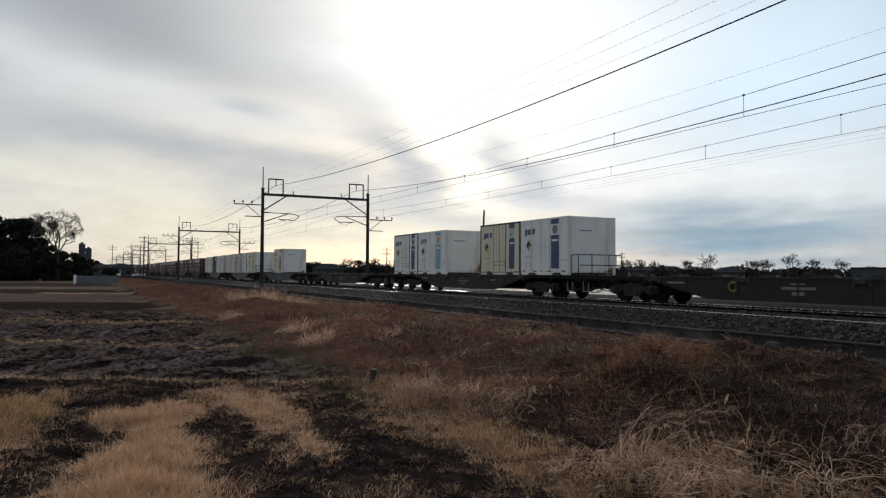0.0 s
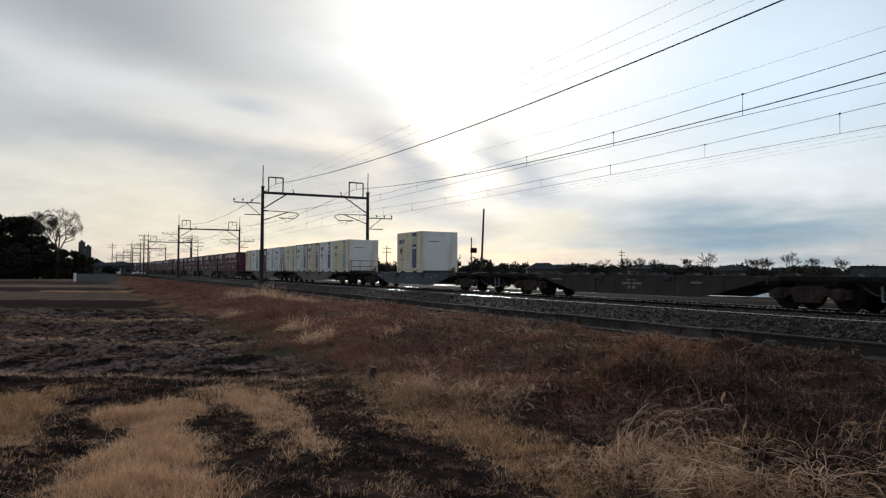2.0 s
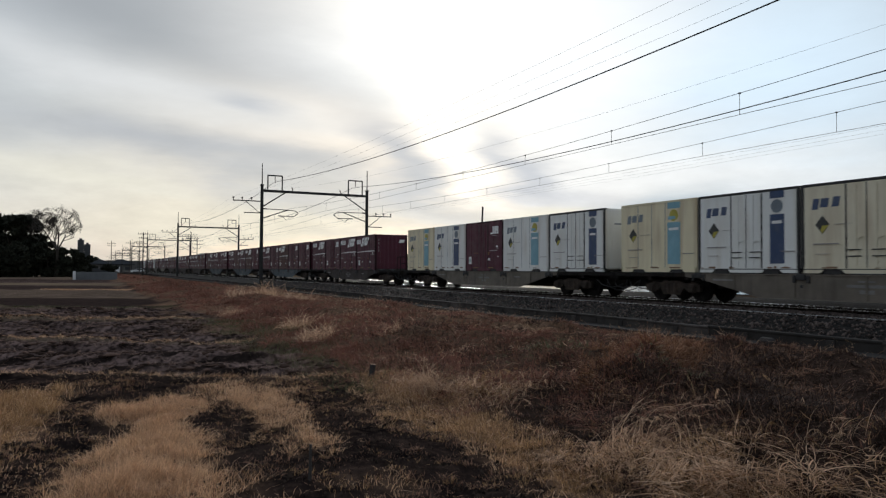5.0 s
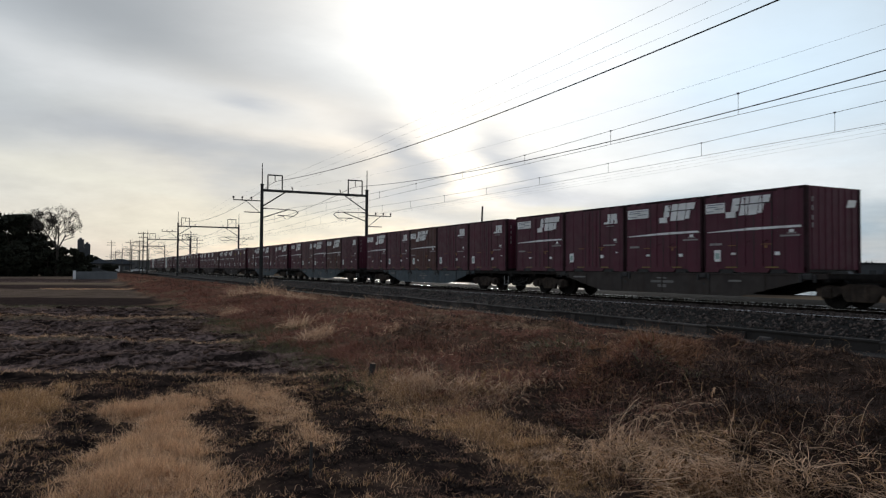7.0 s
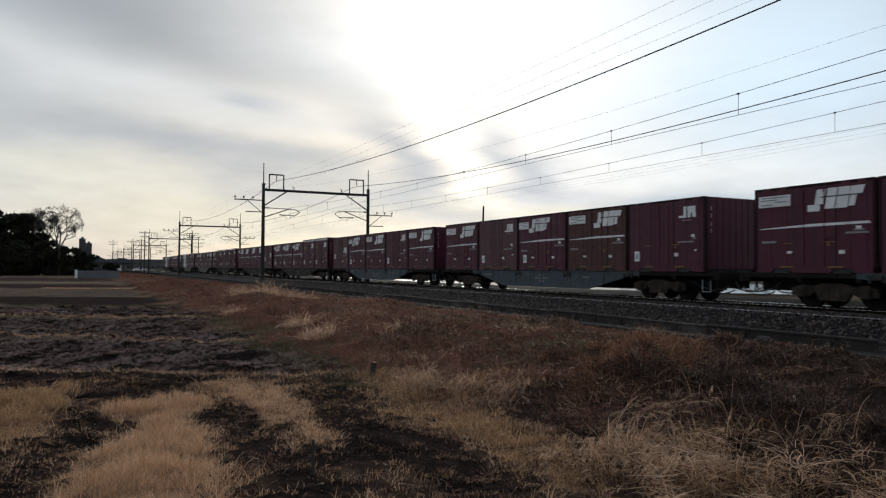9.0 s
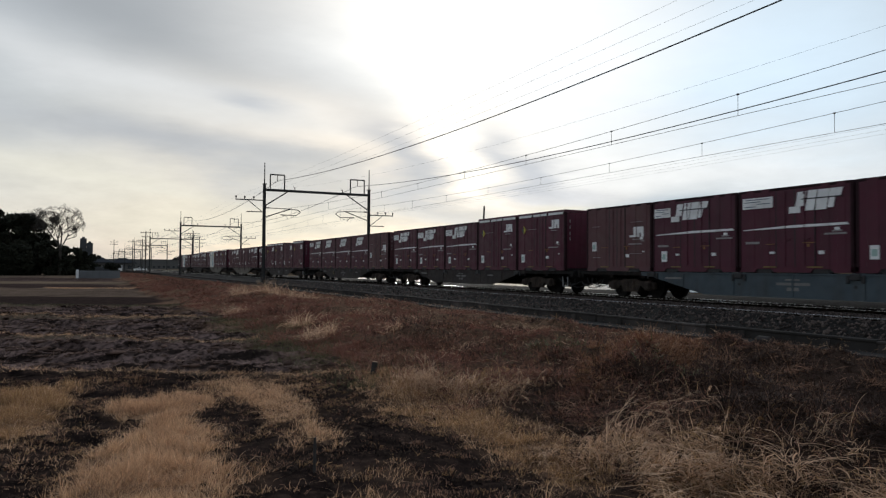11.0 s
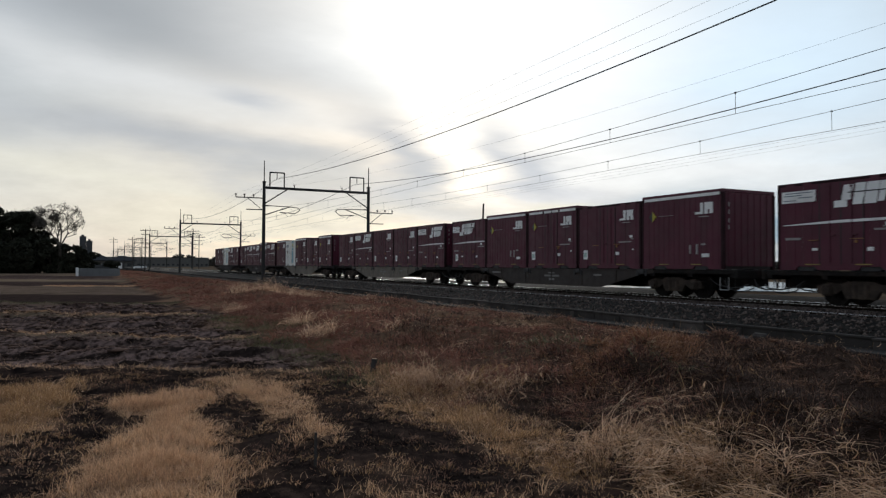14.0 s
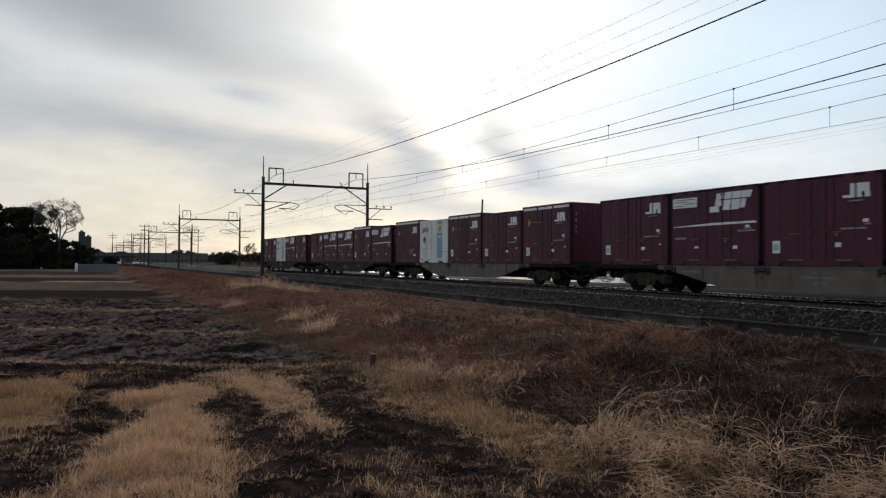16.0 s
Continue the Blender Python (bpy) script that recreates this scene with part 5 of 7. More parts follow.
def bare_tree(x, y, h, seed, depth=5, label="bare winter tree with a fan of fine twigs", twig=0.012, spread=0.55, upright=0.5, dome=None):
    rnd = random.Random(seed)
    t = tagged(new("bare_tree"), label, "tree", "bare trees")
    t.matrix_basis = pose(x, y, -0.1)
    bm = B()
    rod(bm, (0, 0, 0), (0.1, 0, h * 0.28), h * 0.018, h * 0.013, 8)
    part("trunk", bm, BARK, t)
    out = []
    for k in range(4):
        d = Vector((rnd.gauss(0, upright), rnd.gauss(0, upright), 1)).normalized()
        limbs(out, Vector((0.1, 0, h * 0.26)), d, h * 0.21, h * 0.009, depth, twig, rnd, spread)
    if dome:
        # twigs end at a rounded outline: half-width, height of the middle and half-height
        mid, half = Vector((0.1, 0, dome[1])), Vector((dome[0], dome[0], dome[2]))

        def draw_in(p):
            q = Vector(((p[0] - mid.x) / half.x, (p[1] - mid.y) / half.y, (p[2] - mid.z) / half.z))
            r = q.length
            if r > 0.7:
                q *= (0.7 + 0.3 * math.tanh((r - 0.7) / 0.45)) / r
            return (mid.x + q.x * half.x, mid.y + q.y * half.y, mid.z + q.z * half.z)
        out = [(draw_in(p), draw_in(q), r, e) for p, q, r, e in out]
    part("crown", limb_mesh("crown", out, BARK), BARK, t)
    return t


def leafy_tree(x, y, h, wide, seed, mat=LEAF, name="evergreen_tree", label="dark evergreen tree with dense uneven crown", per=420, size=0.32, low=0.25):
    rnd = random.Random(seed)
    t = tagged(new(name), label, "tree" if name.endswith("tree") else "shrub", "trees" if name.endswith("tree") else "shrubs")
    t.matrix_basis = pose(x, y, -0.1)
    bm = B()
    rod(bm, (0, 0, 0), (0.1, 0, h * 0.55), h * 0.028, h * 0.014, 7)
    for k in range(5):
        a = k * 1.3 + rnd.random()
        rod(bm, (0.05, 0, h * (0.25 + 0.06 * k)), (math.cos(a) * wide * 0.35, math.sin(a) * wide * 0.35, h * (0.45 + 0.08 * k)), h * 0.010, h * 0.004, 5)
    part("trunk", bm, BARK, t)
    blobs = []
    for k in range(16):
        a, r = rnd.random() * 6.28, rnd.random() ** 0.6 * wide * 0.36
        z = h * (low + (0.92 - low) * rnd.random())
        s = wide * rnd.uniform(0.13, 0.24) * (1.15 - 0.4 * z / h)
        blobs.append((math.cos(a) * r, math.sin(a) * r, z, s, s, s * 0.75))
    part("crown", leaf_cloud("crown", blobs, per, size, mat), mat, t)
    return t


def make_trees():
    for x, y, h, w, s in ((-22, 150, 13.0, 10, 1), (-16.5, 152, 12.4, 9, 2), (-11.5, 149, 11.4, 8.5, 3), (-8.6, 151, 10.6, 7.0, 4), (-28, 154, 14.5, 11, 5), (-13.5, 155, 12.5, 9, 6)):
        leafy_tree(x, y, h, w, s, low=0.12, per=520, size=0.5)
    for x, y, h, w, s in ((-18, 146, 6.0, 8, 11), (-12.5, 146, 6.0, 8, 12), (-7.5, 147, 5.8, 7, 13), (-4.0, 148, 5.6, 6, 14), (-1.2, 149, 4.6, 4.5, 15), (-24, 146, 7, 9, 16), (0.6, 150, 2.6, 2.6, 17), (-10, 145, 5.5, 8, 18), (-15, 145, 5.5, 8, 19), (-5.6, 146, 6.4, 6.5, 20), (-2.8, 146.5, 5.2, 5.5, 22)):
        leafy_tree(x, y, h, w, s, LEAF, "evergreen_shrub", "dense dark evergreen shrub below taller trees", 240, 0.42, 0.05)
    bare_tree(-4.1, 145.5, 18.0, 21, 6, twig=0.013, spread=0.50, upright=0.55, dome=(4.3, 8.4, 5.2))
    bare_tree(-7.4, 150, 16.5, 24, 6, twig=0.012, spread=0.46, upright=0.5, dome=(3.6, 8.6, 4.6))
    bare_tree(-10.5, 157, 16.0, 22, 5, twig=0.014, spread=0.42, dome=(3.6, 8.6, 4.6))
    leafy_tree(1.7, 184, 4.7, 3.4, 29, LEAF, "evergreen_shrub", "dark upright shrub beside the far road", 240, 0.26, 0.1)
    leafy_tree(5.6, 190, 2.9, 4.5, 27, LEAF, "evergreen_shrub", "dark rounded shrub beside the far road", 420, 0.22, 0.05)
    # line of shrubs and trees across the land beyond the tracks: turn from the track in degrees, distance, height, width
    for a, d, h, w, s in ((20.5, 235, 6.0, 9, 31), (21.6, 240, 4.6, 8, 32), (24.1, 210, 6.0, 11, 33), (26.4, 215, 6.0, 12, 34), (28.5, 220, 5.0, 8, 35), (30.3, 220, 5.6, 10, 36), (31.6, 225, 4.4, 8, 37), (37.4, 250, 5.0, 12, 38), (38.7, 250, 5.6, 12, 39), (40.0, 250, 5.4, 10, 40),
                          (43.6, 255, 4.8, 12, 41), (45.0, 250, 5.0, 12, 42), (46.4, 250, 5.4, 12, 43), (49.4, 255, 4.6, 11, 44), (50.8, 250, 5.0, 9, 45), (53.2, 250, 4.6, 11, 46), (54.6, 260, 5.0, 11, 47), (60.2, 150, 9.0, 7, 48), (62.0, 150, 9.5, 8, 49), (34.0, 260, 4.6, 12, 50), (12.5, 260, 5.5, 10, 51), (14.0, 270, 6.0, 10, 52), (10.2, 280, 5.0, 10, 53), (16.6, 250, 5.2, 10, 54)):
        leafy_tree(d * math.sin(radians(a)), d * math.cos(radians(a)), h * (0.72 if a > 33 else 0.95), w * 1.25, s, SHRUB, "winter_shrub", "dull winter shrubs along a far hedge line", 110, 0.46, 0.05)
    for a, d, h, s in ((19.2, 230, 7.0, 61), (27.6, 215, 6.4, 62), (29.6, 230, 5.8, 63), (41.2, 240, 6.4, 64), (42.2, 245, 6.2, 65), (47.1, 240, 8.2, 66), (45.8, 250, 6.8, 73), (49.9, 240, 6.2, 74), (50.6, 240, 6.6, 75), (39.3, 245, 6.0, 76), (43.2, 245, 6.0, 77), (54.0, 235, 6.6, 78), (32.4, 235, 5.6, 79), (26.0, 220, 6.2, 80), (51.2, 235, 6.4, 67), (52.6, 235, 7.6, 68), (55.6, 230, 6.0, 69), (11.3, 260, 8.5, 70), (13.2, 260, 8.0, 71), (15.4, 255, 7.0, 72)):
        bare_tree(d * math.sin(radians(a)), d * math.cos(radians(a)), h * (1.4 if a > 33 else 1.25), s, 4, "bare winter tree beside far houses", 0.032)


make_trees()


# ---------------------------------------------------------------- far houses, poles, cars, water
def house(name, x, y, turn, wide, deep, high, roof, label, wall_mat=PLASTER, flat=False):
    t = tagged(new(name), label, "house" if name == "house" else "building", "far buildings")
    t.matrix_basis = pose(x, y, -0.1, 0, 0, turn)
    bm = B()
    box(bm, -wide / 2, wide / 2, -deep / 2, deep / 2, 0, high, 0.03)
    part("wall", bm, wall_mat, t)
    bm = B()
    if flat:
        box(bm, -wide / 2 - 0.3, wide / 2 + 0.3, -deep / 2 - 0.3, deep / 2 + 0.3, high, high + 0.35, 0.05)
    else:
        # hipped roof with overhanging eaves
        a, b, r = wide / 2 + 0.6, deep / 2 + 0.6, max(0.8, wide / 2 - deep / 2.4)
        low = [bm.verts.new(v) for v in ((-a, -b, high - 0.1), (a, -b, high - 0.1), (a, b, high - 0.1), (-a, b, high - 0.1))]
        eave = [bm.verts.new(v) for v in ((-a, -b, high + 0.1), (a, -b, high + 0.1), (a, b, high + 0.1), (-a, b, high + 0.1))]
        top = [bm.verts.new((-r, 0, high + roof)), bm.verts.new((r, 0, high + roof))]
        bm.faces.new(low[::-1])
        for i in range(4):
            bm.faces.new((low[i], low[(i + 1) % 4], eave[(i + 1) % 4], eave[i]))
        bm.faces.new((eave[0], eave[1], top[1], top[0]))
        bm.faces.new((eave[2], eave[3], top[0], top[1]))
        bm.faces.new((eave[1], eave[2], top[1]))
        bm.faces.new((eave[3], eave[0], top[0]))
    part("roof", bm, ROOF_TILE, t)
    n = max(2, int(wide / 3))
    for i in range(n):
        px = -wide / 2 + wide * (i + 0.5) / n
        bm = B()
        box(bm, px - 0.75, px + 0.75, -deep / 2 - 0.03, -deep / 2 + 0.05, 0.9, 2.1)
        w = part("window", bm, GALV, t)
        for s in (-1, 1):
            bm = B()
            box(bm, px + s * 0.36 - 0.32, px + s * 0.36 + 0.32, -deep / 2 - 0.04, -deep / 2 - 0.032, 0.97, 2.03)
            part("pane", bm, PANE, w)
    return t


def pole(x, y, h, arms, label, lean=0.0, r=0.13, name="utility_pole"):
    t = tagged(new(name), label, "utility pole", "utility poles")
    t.matrix_basis = pose(x, y, -0.1, 0, lean, 0)
    bm = B()
    rod(bm, (0, 0, 0), (0, 0, h + 0.1), r, r * 0.7, 10)
    part("pole", bm, WOOD_POLE, t)
    for z, w in arms:
        bm = B()
        box(bm, -w, w, -0.05, 0.05, z - 0.05, z + 0.05)
        a = part("crossarm", bm, GALV, t)
        for k in (-0.85, -0.4, 0.4, 0.85):
            bm = B()
            rod(bm, (k * w, 0, z + 0.05), (k * w, 0, z + 0.28), 0.05, 0.03, 6)
            part("insulator", bm, INSULATOR, a)
    return t


def make_car(x, y, turn, label, tall=1.45, long=4.3, van=False, paint=CAR_WHITE):
    t = tagged(new("car"), label, "car", "cars on the far road")
    t.matrix_basis = pose(x, y, 0.0, 0, 0, turn)
    L = long / 2
    side = [(-L, 0.35), (L, 0.35), (L, 0.78), (L - 0.15, 0.95), (L - 1.0, 1.02), (-L + 0.05, 1.02)] if not van else [(-L, 0.35), (L, 0.35), (L, 1.0), (L - 0.25, 1.1), (-L, 1.15)]
    top = [(-L + 0.1, 1.0), (L - 1.05, 1.0), (L - 1.75, tall - 0.03), (-L + 0.75, tall)] if not van else [(-L, 1.1), (L - 0.3, 1.1), (L - 0.85, tall - 0.03), (-L, tall)]
    bm = B()
    prism(bm, side, "y", -0.84, 0.84)
    bmesh.ops.bevel(bm, geom=list(bm.edges), offset=0.05, segments=2, affect="EDGES")
    part("body", bm, paint, t)
    bm = B()
    prism(bm, top, "y", -0.72, 0.72)
    bmesh.ops.bevel(bm, geom=list(bm.edges), offset=0.04, segments=1, affect="EDGES")
    part("cabin", bm, paint, t)
    for s in (-1, 1):
        bm = B()
        g = [(a * 0.9 + 0.0, 1.04 + (b - 1.0) * 0.82) for a, b in top]
        prism(bm, g, "y", s * 0.722, s * 0.732)
        part("side_window", bm, PANE, t)
        for wx in (-L + 0.8, L - 0.8):
            bm = B()
            rod(bm, (wx, s * 0.68, 0.31), (wx, s * 0.86, 0.31), 0.31, seg=18)
            w = part("wheel", bm, TYRE, t)
            bm = B()
            rod(bm, (wx, s * 0.86, 0.31), (wx, s * 0.872, 0.31), 0.2, seg=14)
            part("rim", bm, GALV, w)
        bm = B()
        box(bm, L - 0.04, L + 0.01, s * 0.62 - 0.15, s * 0.62 + 0.15, 0.66, 0.78)
        part("headlight", bm, PANE, t)
    return t


def make_distance():
    def at(a, d):
        return d * math.sin(radians(a)), d * math.cos(radians(a))
    for a, d, turn, w, dp, h, r, lab in ((15.0, 260, -12, 9, 8, 5.0, 0.0, "grey flat-roofed building far beyond the tracks"), (17.6, 245, -15, 10, 7, 2.9, 2.0, "far house with a dark tiled roof"), (34.7, 250, -30, 11, 8, 2.9, 2.2, "far house with a dark hipped roof"),
                                            (36.0, 270, -30, 9, 7, 3.2, 1.6, "far low house with dark roof"), (44.2, 260, -45, 12, 8, 3.0, 1.8, "far long house with dark roof"), (48.6, 250, -50, 9.5, 7, 2.6, 1.8, "far farmhouse with a broad dark gable"), (42.6, 270, -40, 12, 8, 3.2, 1.5, "far low house behind trees")):
        x, y = at(a, d)
        house("building" if r == 0 else "house", x, y, turn, w, dp, h, r, lab, GREY_WALL if r == 0 else PLASTER, r == 0)
    x, y = at(58.8, 215)
    house("building", x, y, -58, 17, 12, 3.6, 0, "long dark flat-roofed shed beyond the tracks", GREY_WALL, True)
    # houses by the road where the line vanishes
    for x, y, w, h, r in ((13.0, 300, 8, 3.0, 2.0), (3.5, 240, 7, 2.8, 1.8)):
        house("house", x, y, 5, w, 7, h, r, "small pale house near the far level crossing")
    house("building", 45, 520, 4, 62, 20, 6.2, 0, "long pale grey warehouse on the horizon", PLASTER, True)
    # tower block
    t = tagged(new("apartment_tower"), "grey apartment tower of two joined blocks far away", "building", "far buildings")
    t.matrix_basis = pose(0.5, 700, 0)
    for x0, x1, h in ((-4.6, 0.6, 26.0), (0.65, 5.6, 22.2)):
        bm = B()
        box(bm, x0, x1, 0, 14, 0, h, 0.1)
        w = part("block", bm, GREY_WALL, t)
        for k in range(1, int(h / 2.9)):
            bm = B()
            box(bm, x0 + 0.2, x1 - 0.2, -0.5, 0.02, k * 2.9 - 0.2, k * 2.9 + 0.9)
            part("balcony", bm, GREY_WALL, w)
        bm = B()
        box(bm, x0 + 1.4, x1 - 1.6, 3, 8, h, h + 1.4)
        part("roof_house", bm, GREY_WALL, w)
    # poles
    pole(60.5, 148, 7.4, ((6.9, 1.1), (6.0, 1.1)), "thin utility pole with crossarms among far shrubs")
    pole(25.8, 200, 11.2, ((10.6, 1.6), (9.6, 1.4)), "tall utility pole with crossarms behind the train")
    pole(27.2, 199, 9.6, ((9.0, 1.6), (8.1, 1.4)), "tall utility pole with crossarms behind the train")
    pole(*at(40.8, 190), 7.6, ((7.0, 1.0), (6.2, 1.0)), "utility pole with crossarms near far houses")
    pole(10.5, 150, 8.5, ((8.3, 1.0), (7.5, 0.8)), "concrete utility pole with two crossarms beside the line")
    pole(12.2, 185, 8.2, ((7.9, 1.0),), "concrete utility pole beside the line")
    pole(11.5, 210, 9.0, ((8.4, 1.2),), "utility pole beside the far road")
    pole(8.5, 260, 10.5, ((9.8, 1.3), (9.0, 1.3)), "utility pole beside the far road")
    pole(23.75, 41.6, 5.85, (), "thick dark leaning pole standing beyond the tracks", 2.3, 0.085, "leaning_pole")
    bm = B()
    t = tagged(new("signal_post"), "short dark post with a small plate beside the leaning pole", "post")
    t.matrix_basis = pose(23.6, 42.6, 0)
    rod(bm, (0, 0, -0.1), (0, 0, 3.95), 0.04, 0.04, 8)
    part("post", bm, GALV, t)
    bm = B()
    box(bm, -0.05, 0.42, -0.06, 0.06, 2.9, 3.25, 0.03)
    part("signal_plate", bm, UNDER, t)
    # road edge and cars
    bm = B()
    box(bm, -60, 11.5, 177.4, 177.7, -0.1, 0.62, 0.03)
    tagged(part("road_barrier", bm, CONCRETE), "low grey concrete road barrier across far fields", "barrier", kind="structure")
    bm = B()
    box(bm, -0.9, 4.5, 112.0, 112.25, -0.15, 0.98, 0.03)
    tagged(part("concrete_wall", bm, PALE_WALL), "low pale concrete wall at the field's end", "wall", kind="structure")
    bm = B()
    box(bm, -0.18, 0.18, -0.12, 0.12, -0.1, 1.12, 0.05)
    tagged(part("marker_box", bm, CAR_WHITE, at=pose(-0.95, 111.5, 0)), "small white roadside box at the end of a low wall", "roadside box")
    bm = B()
    box(bm, -80, 13.0, 178.5, 185.5, -0.1, -0.03)
    tagged(part("road", bm, ROOF_TILE), "grey asphalt road crossing the far fields", "road", kind="structure")
    make_car(2.9, 180.5, 0, "dark saloon car standing on the far road", 1.45, 4.4, paint=PANE)
    make_car(7.7, 226.0, 180, "white van standing on the far road", 1.95, 3.9, True)
    make_car(14.6, 228.0, 180, "white hatchback beside the far level crossing", 1.5, 3.7)
    make_car(-1.6, 181.0, 0, "white hatchback on the far road near trees", 1.5, 3.7)
    # flooded paddy beyond the tracks
    bm = B()
    edge = [(28.5, 112), (30.0, 84), (32.3, 61), (34.8, 49.5), (38.8, 36.5), (43.0, 30.0), (52.0, 29.5), (72.0, 40.0), (66.0, 70), (54.0, 95), (44.0, 135)]
    prism(bm, edge, "z", -0.2, 0.045)
    tagged(part("water", bm, WATER), "still shallow water on a flooded paddy reflecting the sky", "water", kind="structure")
    # woods on the horizon
    n = 900
    a = np.sort(rng.uniform(-14, 72, n))
    h = 5 + 8 * lump(a * 3.0, a * 0, 4.0) + rng.uniform(0, 2.5, n)
    d = 800 + 60 * rng.random(n)
    blobs = [(d[i] * math.sin(radians(a[i])), d[i] * math.cos(radians(a[i])), h[i] * 0.45, 7, 7, h[i] * 0.5) for i in range(n)]
    tagged(part("far_woods", leaf_cloud("far_woods", blobs, 30, 2.8, SHRUB), SHRUB), "hazy dark woods along the horizon", "woods", kind="stuff")
    # stake and stick on the near ground
    bm = B()
    rod(bm, (0, 0, -0.1), (0.02, 0, 0.25), 0.045, 0.04, 10)
    s = tagged(part("wooden_stake", bm, WOOD_POLE, at=pose(3.70, 9.6, 0.0, 0, 4, 0)), "short dark wooden stake with a pale cut top", "stake")
    bm = B()
    rod(bm, (0.02, 0, 0.251), (0.02, 0, 0.256), 0.038, 0.036, 10)
    part("cut_top", bm, PALE, s, "pale cut wood")
    bm = B()
    rod(bm, (0, 0, -0.08), (0.0, 0.02, 0.30), 0.014, 0.011, 8)
    tagged(part("charred_stick", bm, WOOD_POLE, at=pose(1.56, 5.25, 0.0, 0, 1, 0)), "thin charred stick standing in burnt grass", "stick")


make_distance()


# ---------------------------------------------------------------- wagons
SLOT, LONG, WIDE, TALL = 3.805, 3.715, 2.45, 2.5
WAGON = 20.4
DECK = 1.0


def gone(t):
    """Metres that the train has gone at t seconds."""
    u = t / 16
    return 16.8803 * t - 3.7036 * u * u - 0.2857 * u ** 3 + 0.0105 * u ** 4


def make_wagon():
    w = new("container_wagon")
    mid = (4 * SLOT + LONG) / 2
    e0, e1 = -0.45, 4 * SLOT + LONG + 0.45
    sill_shape = [(mid - 6.3, 0.965), (mid + 6.3, 0.965), (mid + 6.3, 0.84), (mid + 5.7, 0.79), (mid + 3.35, 0.25), (mid - 3.35, 0.25), (mid - 5.7, 0.79), (mid - 6.3, 0.84)]
    for sx in (-1, 1):
        bm = B()
        prism(bm, sill_shape, "x", sx * 1.19, sx * 1.20)
        lip = [(mid - 6.3, 0.97), (mid + 6.3, 0.97), (mid + 6.3, 0.93), (mid - 6.3, 0.93)]
        prism(bm, lip, "x", sx * 1.12, sx * 1.225)
        prism(bm, [(mid - 3.3, 0.25), (mid + 3.3, 0.25), (mid + 3.3, 0.28), (mid - 3.3, 0.28)], "x", sx * 1.12, sx * 1.225)
        for y in np.linspace(mid - 8.5, mid + 8.5, 9):
            deep = 0.28 if abs(y - mid) < 3.3 else 0.28 + (abs(y - mid) - 3.3) * 0.23
            if deep < 0.8:
                prism(bm, [(y - 0.03, 0.93), (y + 0.03, 0.93), (y + 0.03, deep), (y - 0.03, deep)], "x", sx * 1.2, sx * 1.225)
        sill = part("side_sill", bm, SILL, w)
        # sill ends take the dark underframe colour for the shade above the bogies
        for y0, y1 in ((e0, mid - 6.31), (mid + 6.31, e1)):
            bm = B()
            prism(bm, [(y0, 0.965), (y1, 0.965), (y1, 0.85), (y0, 0.85)], "x", sx * 1.13, sx * 1.20)
            part("end_sill", bm, UNDER, w)
        for k in range(1, 5):
            bm = B()
            y = k * SLOT - 0.045
            box(bm, min(sx * 1.2, sx * 1.27), max(sx * 1.2, sx * 1.27), y - 0.15, y + 0.15, 0.80, 0.975, 0.02)
            for q in (-0.22, 0.22):
                box(bm, min(sx * 1.2, sx * 1.25), max(sx * 1.2, sx * 1.25), y + q - 0.05, y + q + 0.05, 0.72, 0.94, 0.015)
            part("lock_bracket", bm, SEAL, sill)
        for y in (mid - 1.9, mid + 1.9):
            bm = B()
            rod(bm, (sx * 1.19, y, 0.62), (sx * 1.207, y, 0.62), 0.05, seg=12)
            part("lashing_eye", bm, SEAL, sill)
    bm = B()
    box(bm, -0.35, 0.35, e0, e1, 0.45, 0.96)
    for y in np.linspace(e0 + 0.1, e1 - 0.1, 12):
        box(bm, -1.18, 1.18, y - 0.08, y + 0.08, 0.74, 0.97)
    for sx in (-0.75, 0.75):
        box(bm, sx - 0.1, sx + 0.1, e0, e1, 0.8, 0.97)
    part("underframe", bm, UNDER, w)
    for y, s in ((e0, -1), (e1, 1)):
        bm = B()
        box(bm, -1.24, 1.24, min(y, y + s * 0.14), max(y, y + s * 0.14), 0.70, 0.99, 0.02)
        part("end_beam", bm, UNDER, w)
        bm = B()
        rod(bm, (0, y, 0.88), (0, y + s * 0.26, 0.88), 0.09)
        box(bm, -0.12, 0.12, min(y + s * 0.16, y + s * 0.285), max(y + s * 0.16, y + s * 0.285), 0.73, 1.0, 0.03)
        part("coupler", bm, UNDER, w)
        for hx in (-0.45, 0.5):
            bm = B()
            bent(bm, [(hx, y + s * 0.1, 0.72), (hx, y + s * 0.2, 0.5), (hx * 0.8, y + s * 0.28, 0.42)], 0.025)
            part("brake_hose", bm, SEAL, w)
        # pipes and hoses that hang under the end
        for hx, low, reach in ((-1.02, 0.40, 1.15), (-0.72, 0.28, 0.9), (0.6, 0.33, 1.0)):
            bm = B()
            bent(bm, [(hx, y - s * reach, 0.68), (hx, y - s * reach * 0.75, low + 0.1), (hx, y - s * reach * 0.3, low), (hx, y + s * 0.05, low + 0.03), (hx * 0.9, y + s * 0.275, low + 0.14)], 0.021)
            rod(bm, (hx, y - s * reach * 0.45, low), (hx, y - s * reach * 0.45, 0.72), 0.012, seg=5)
            part("brake_pipe", bm, SEAL, w)
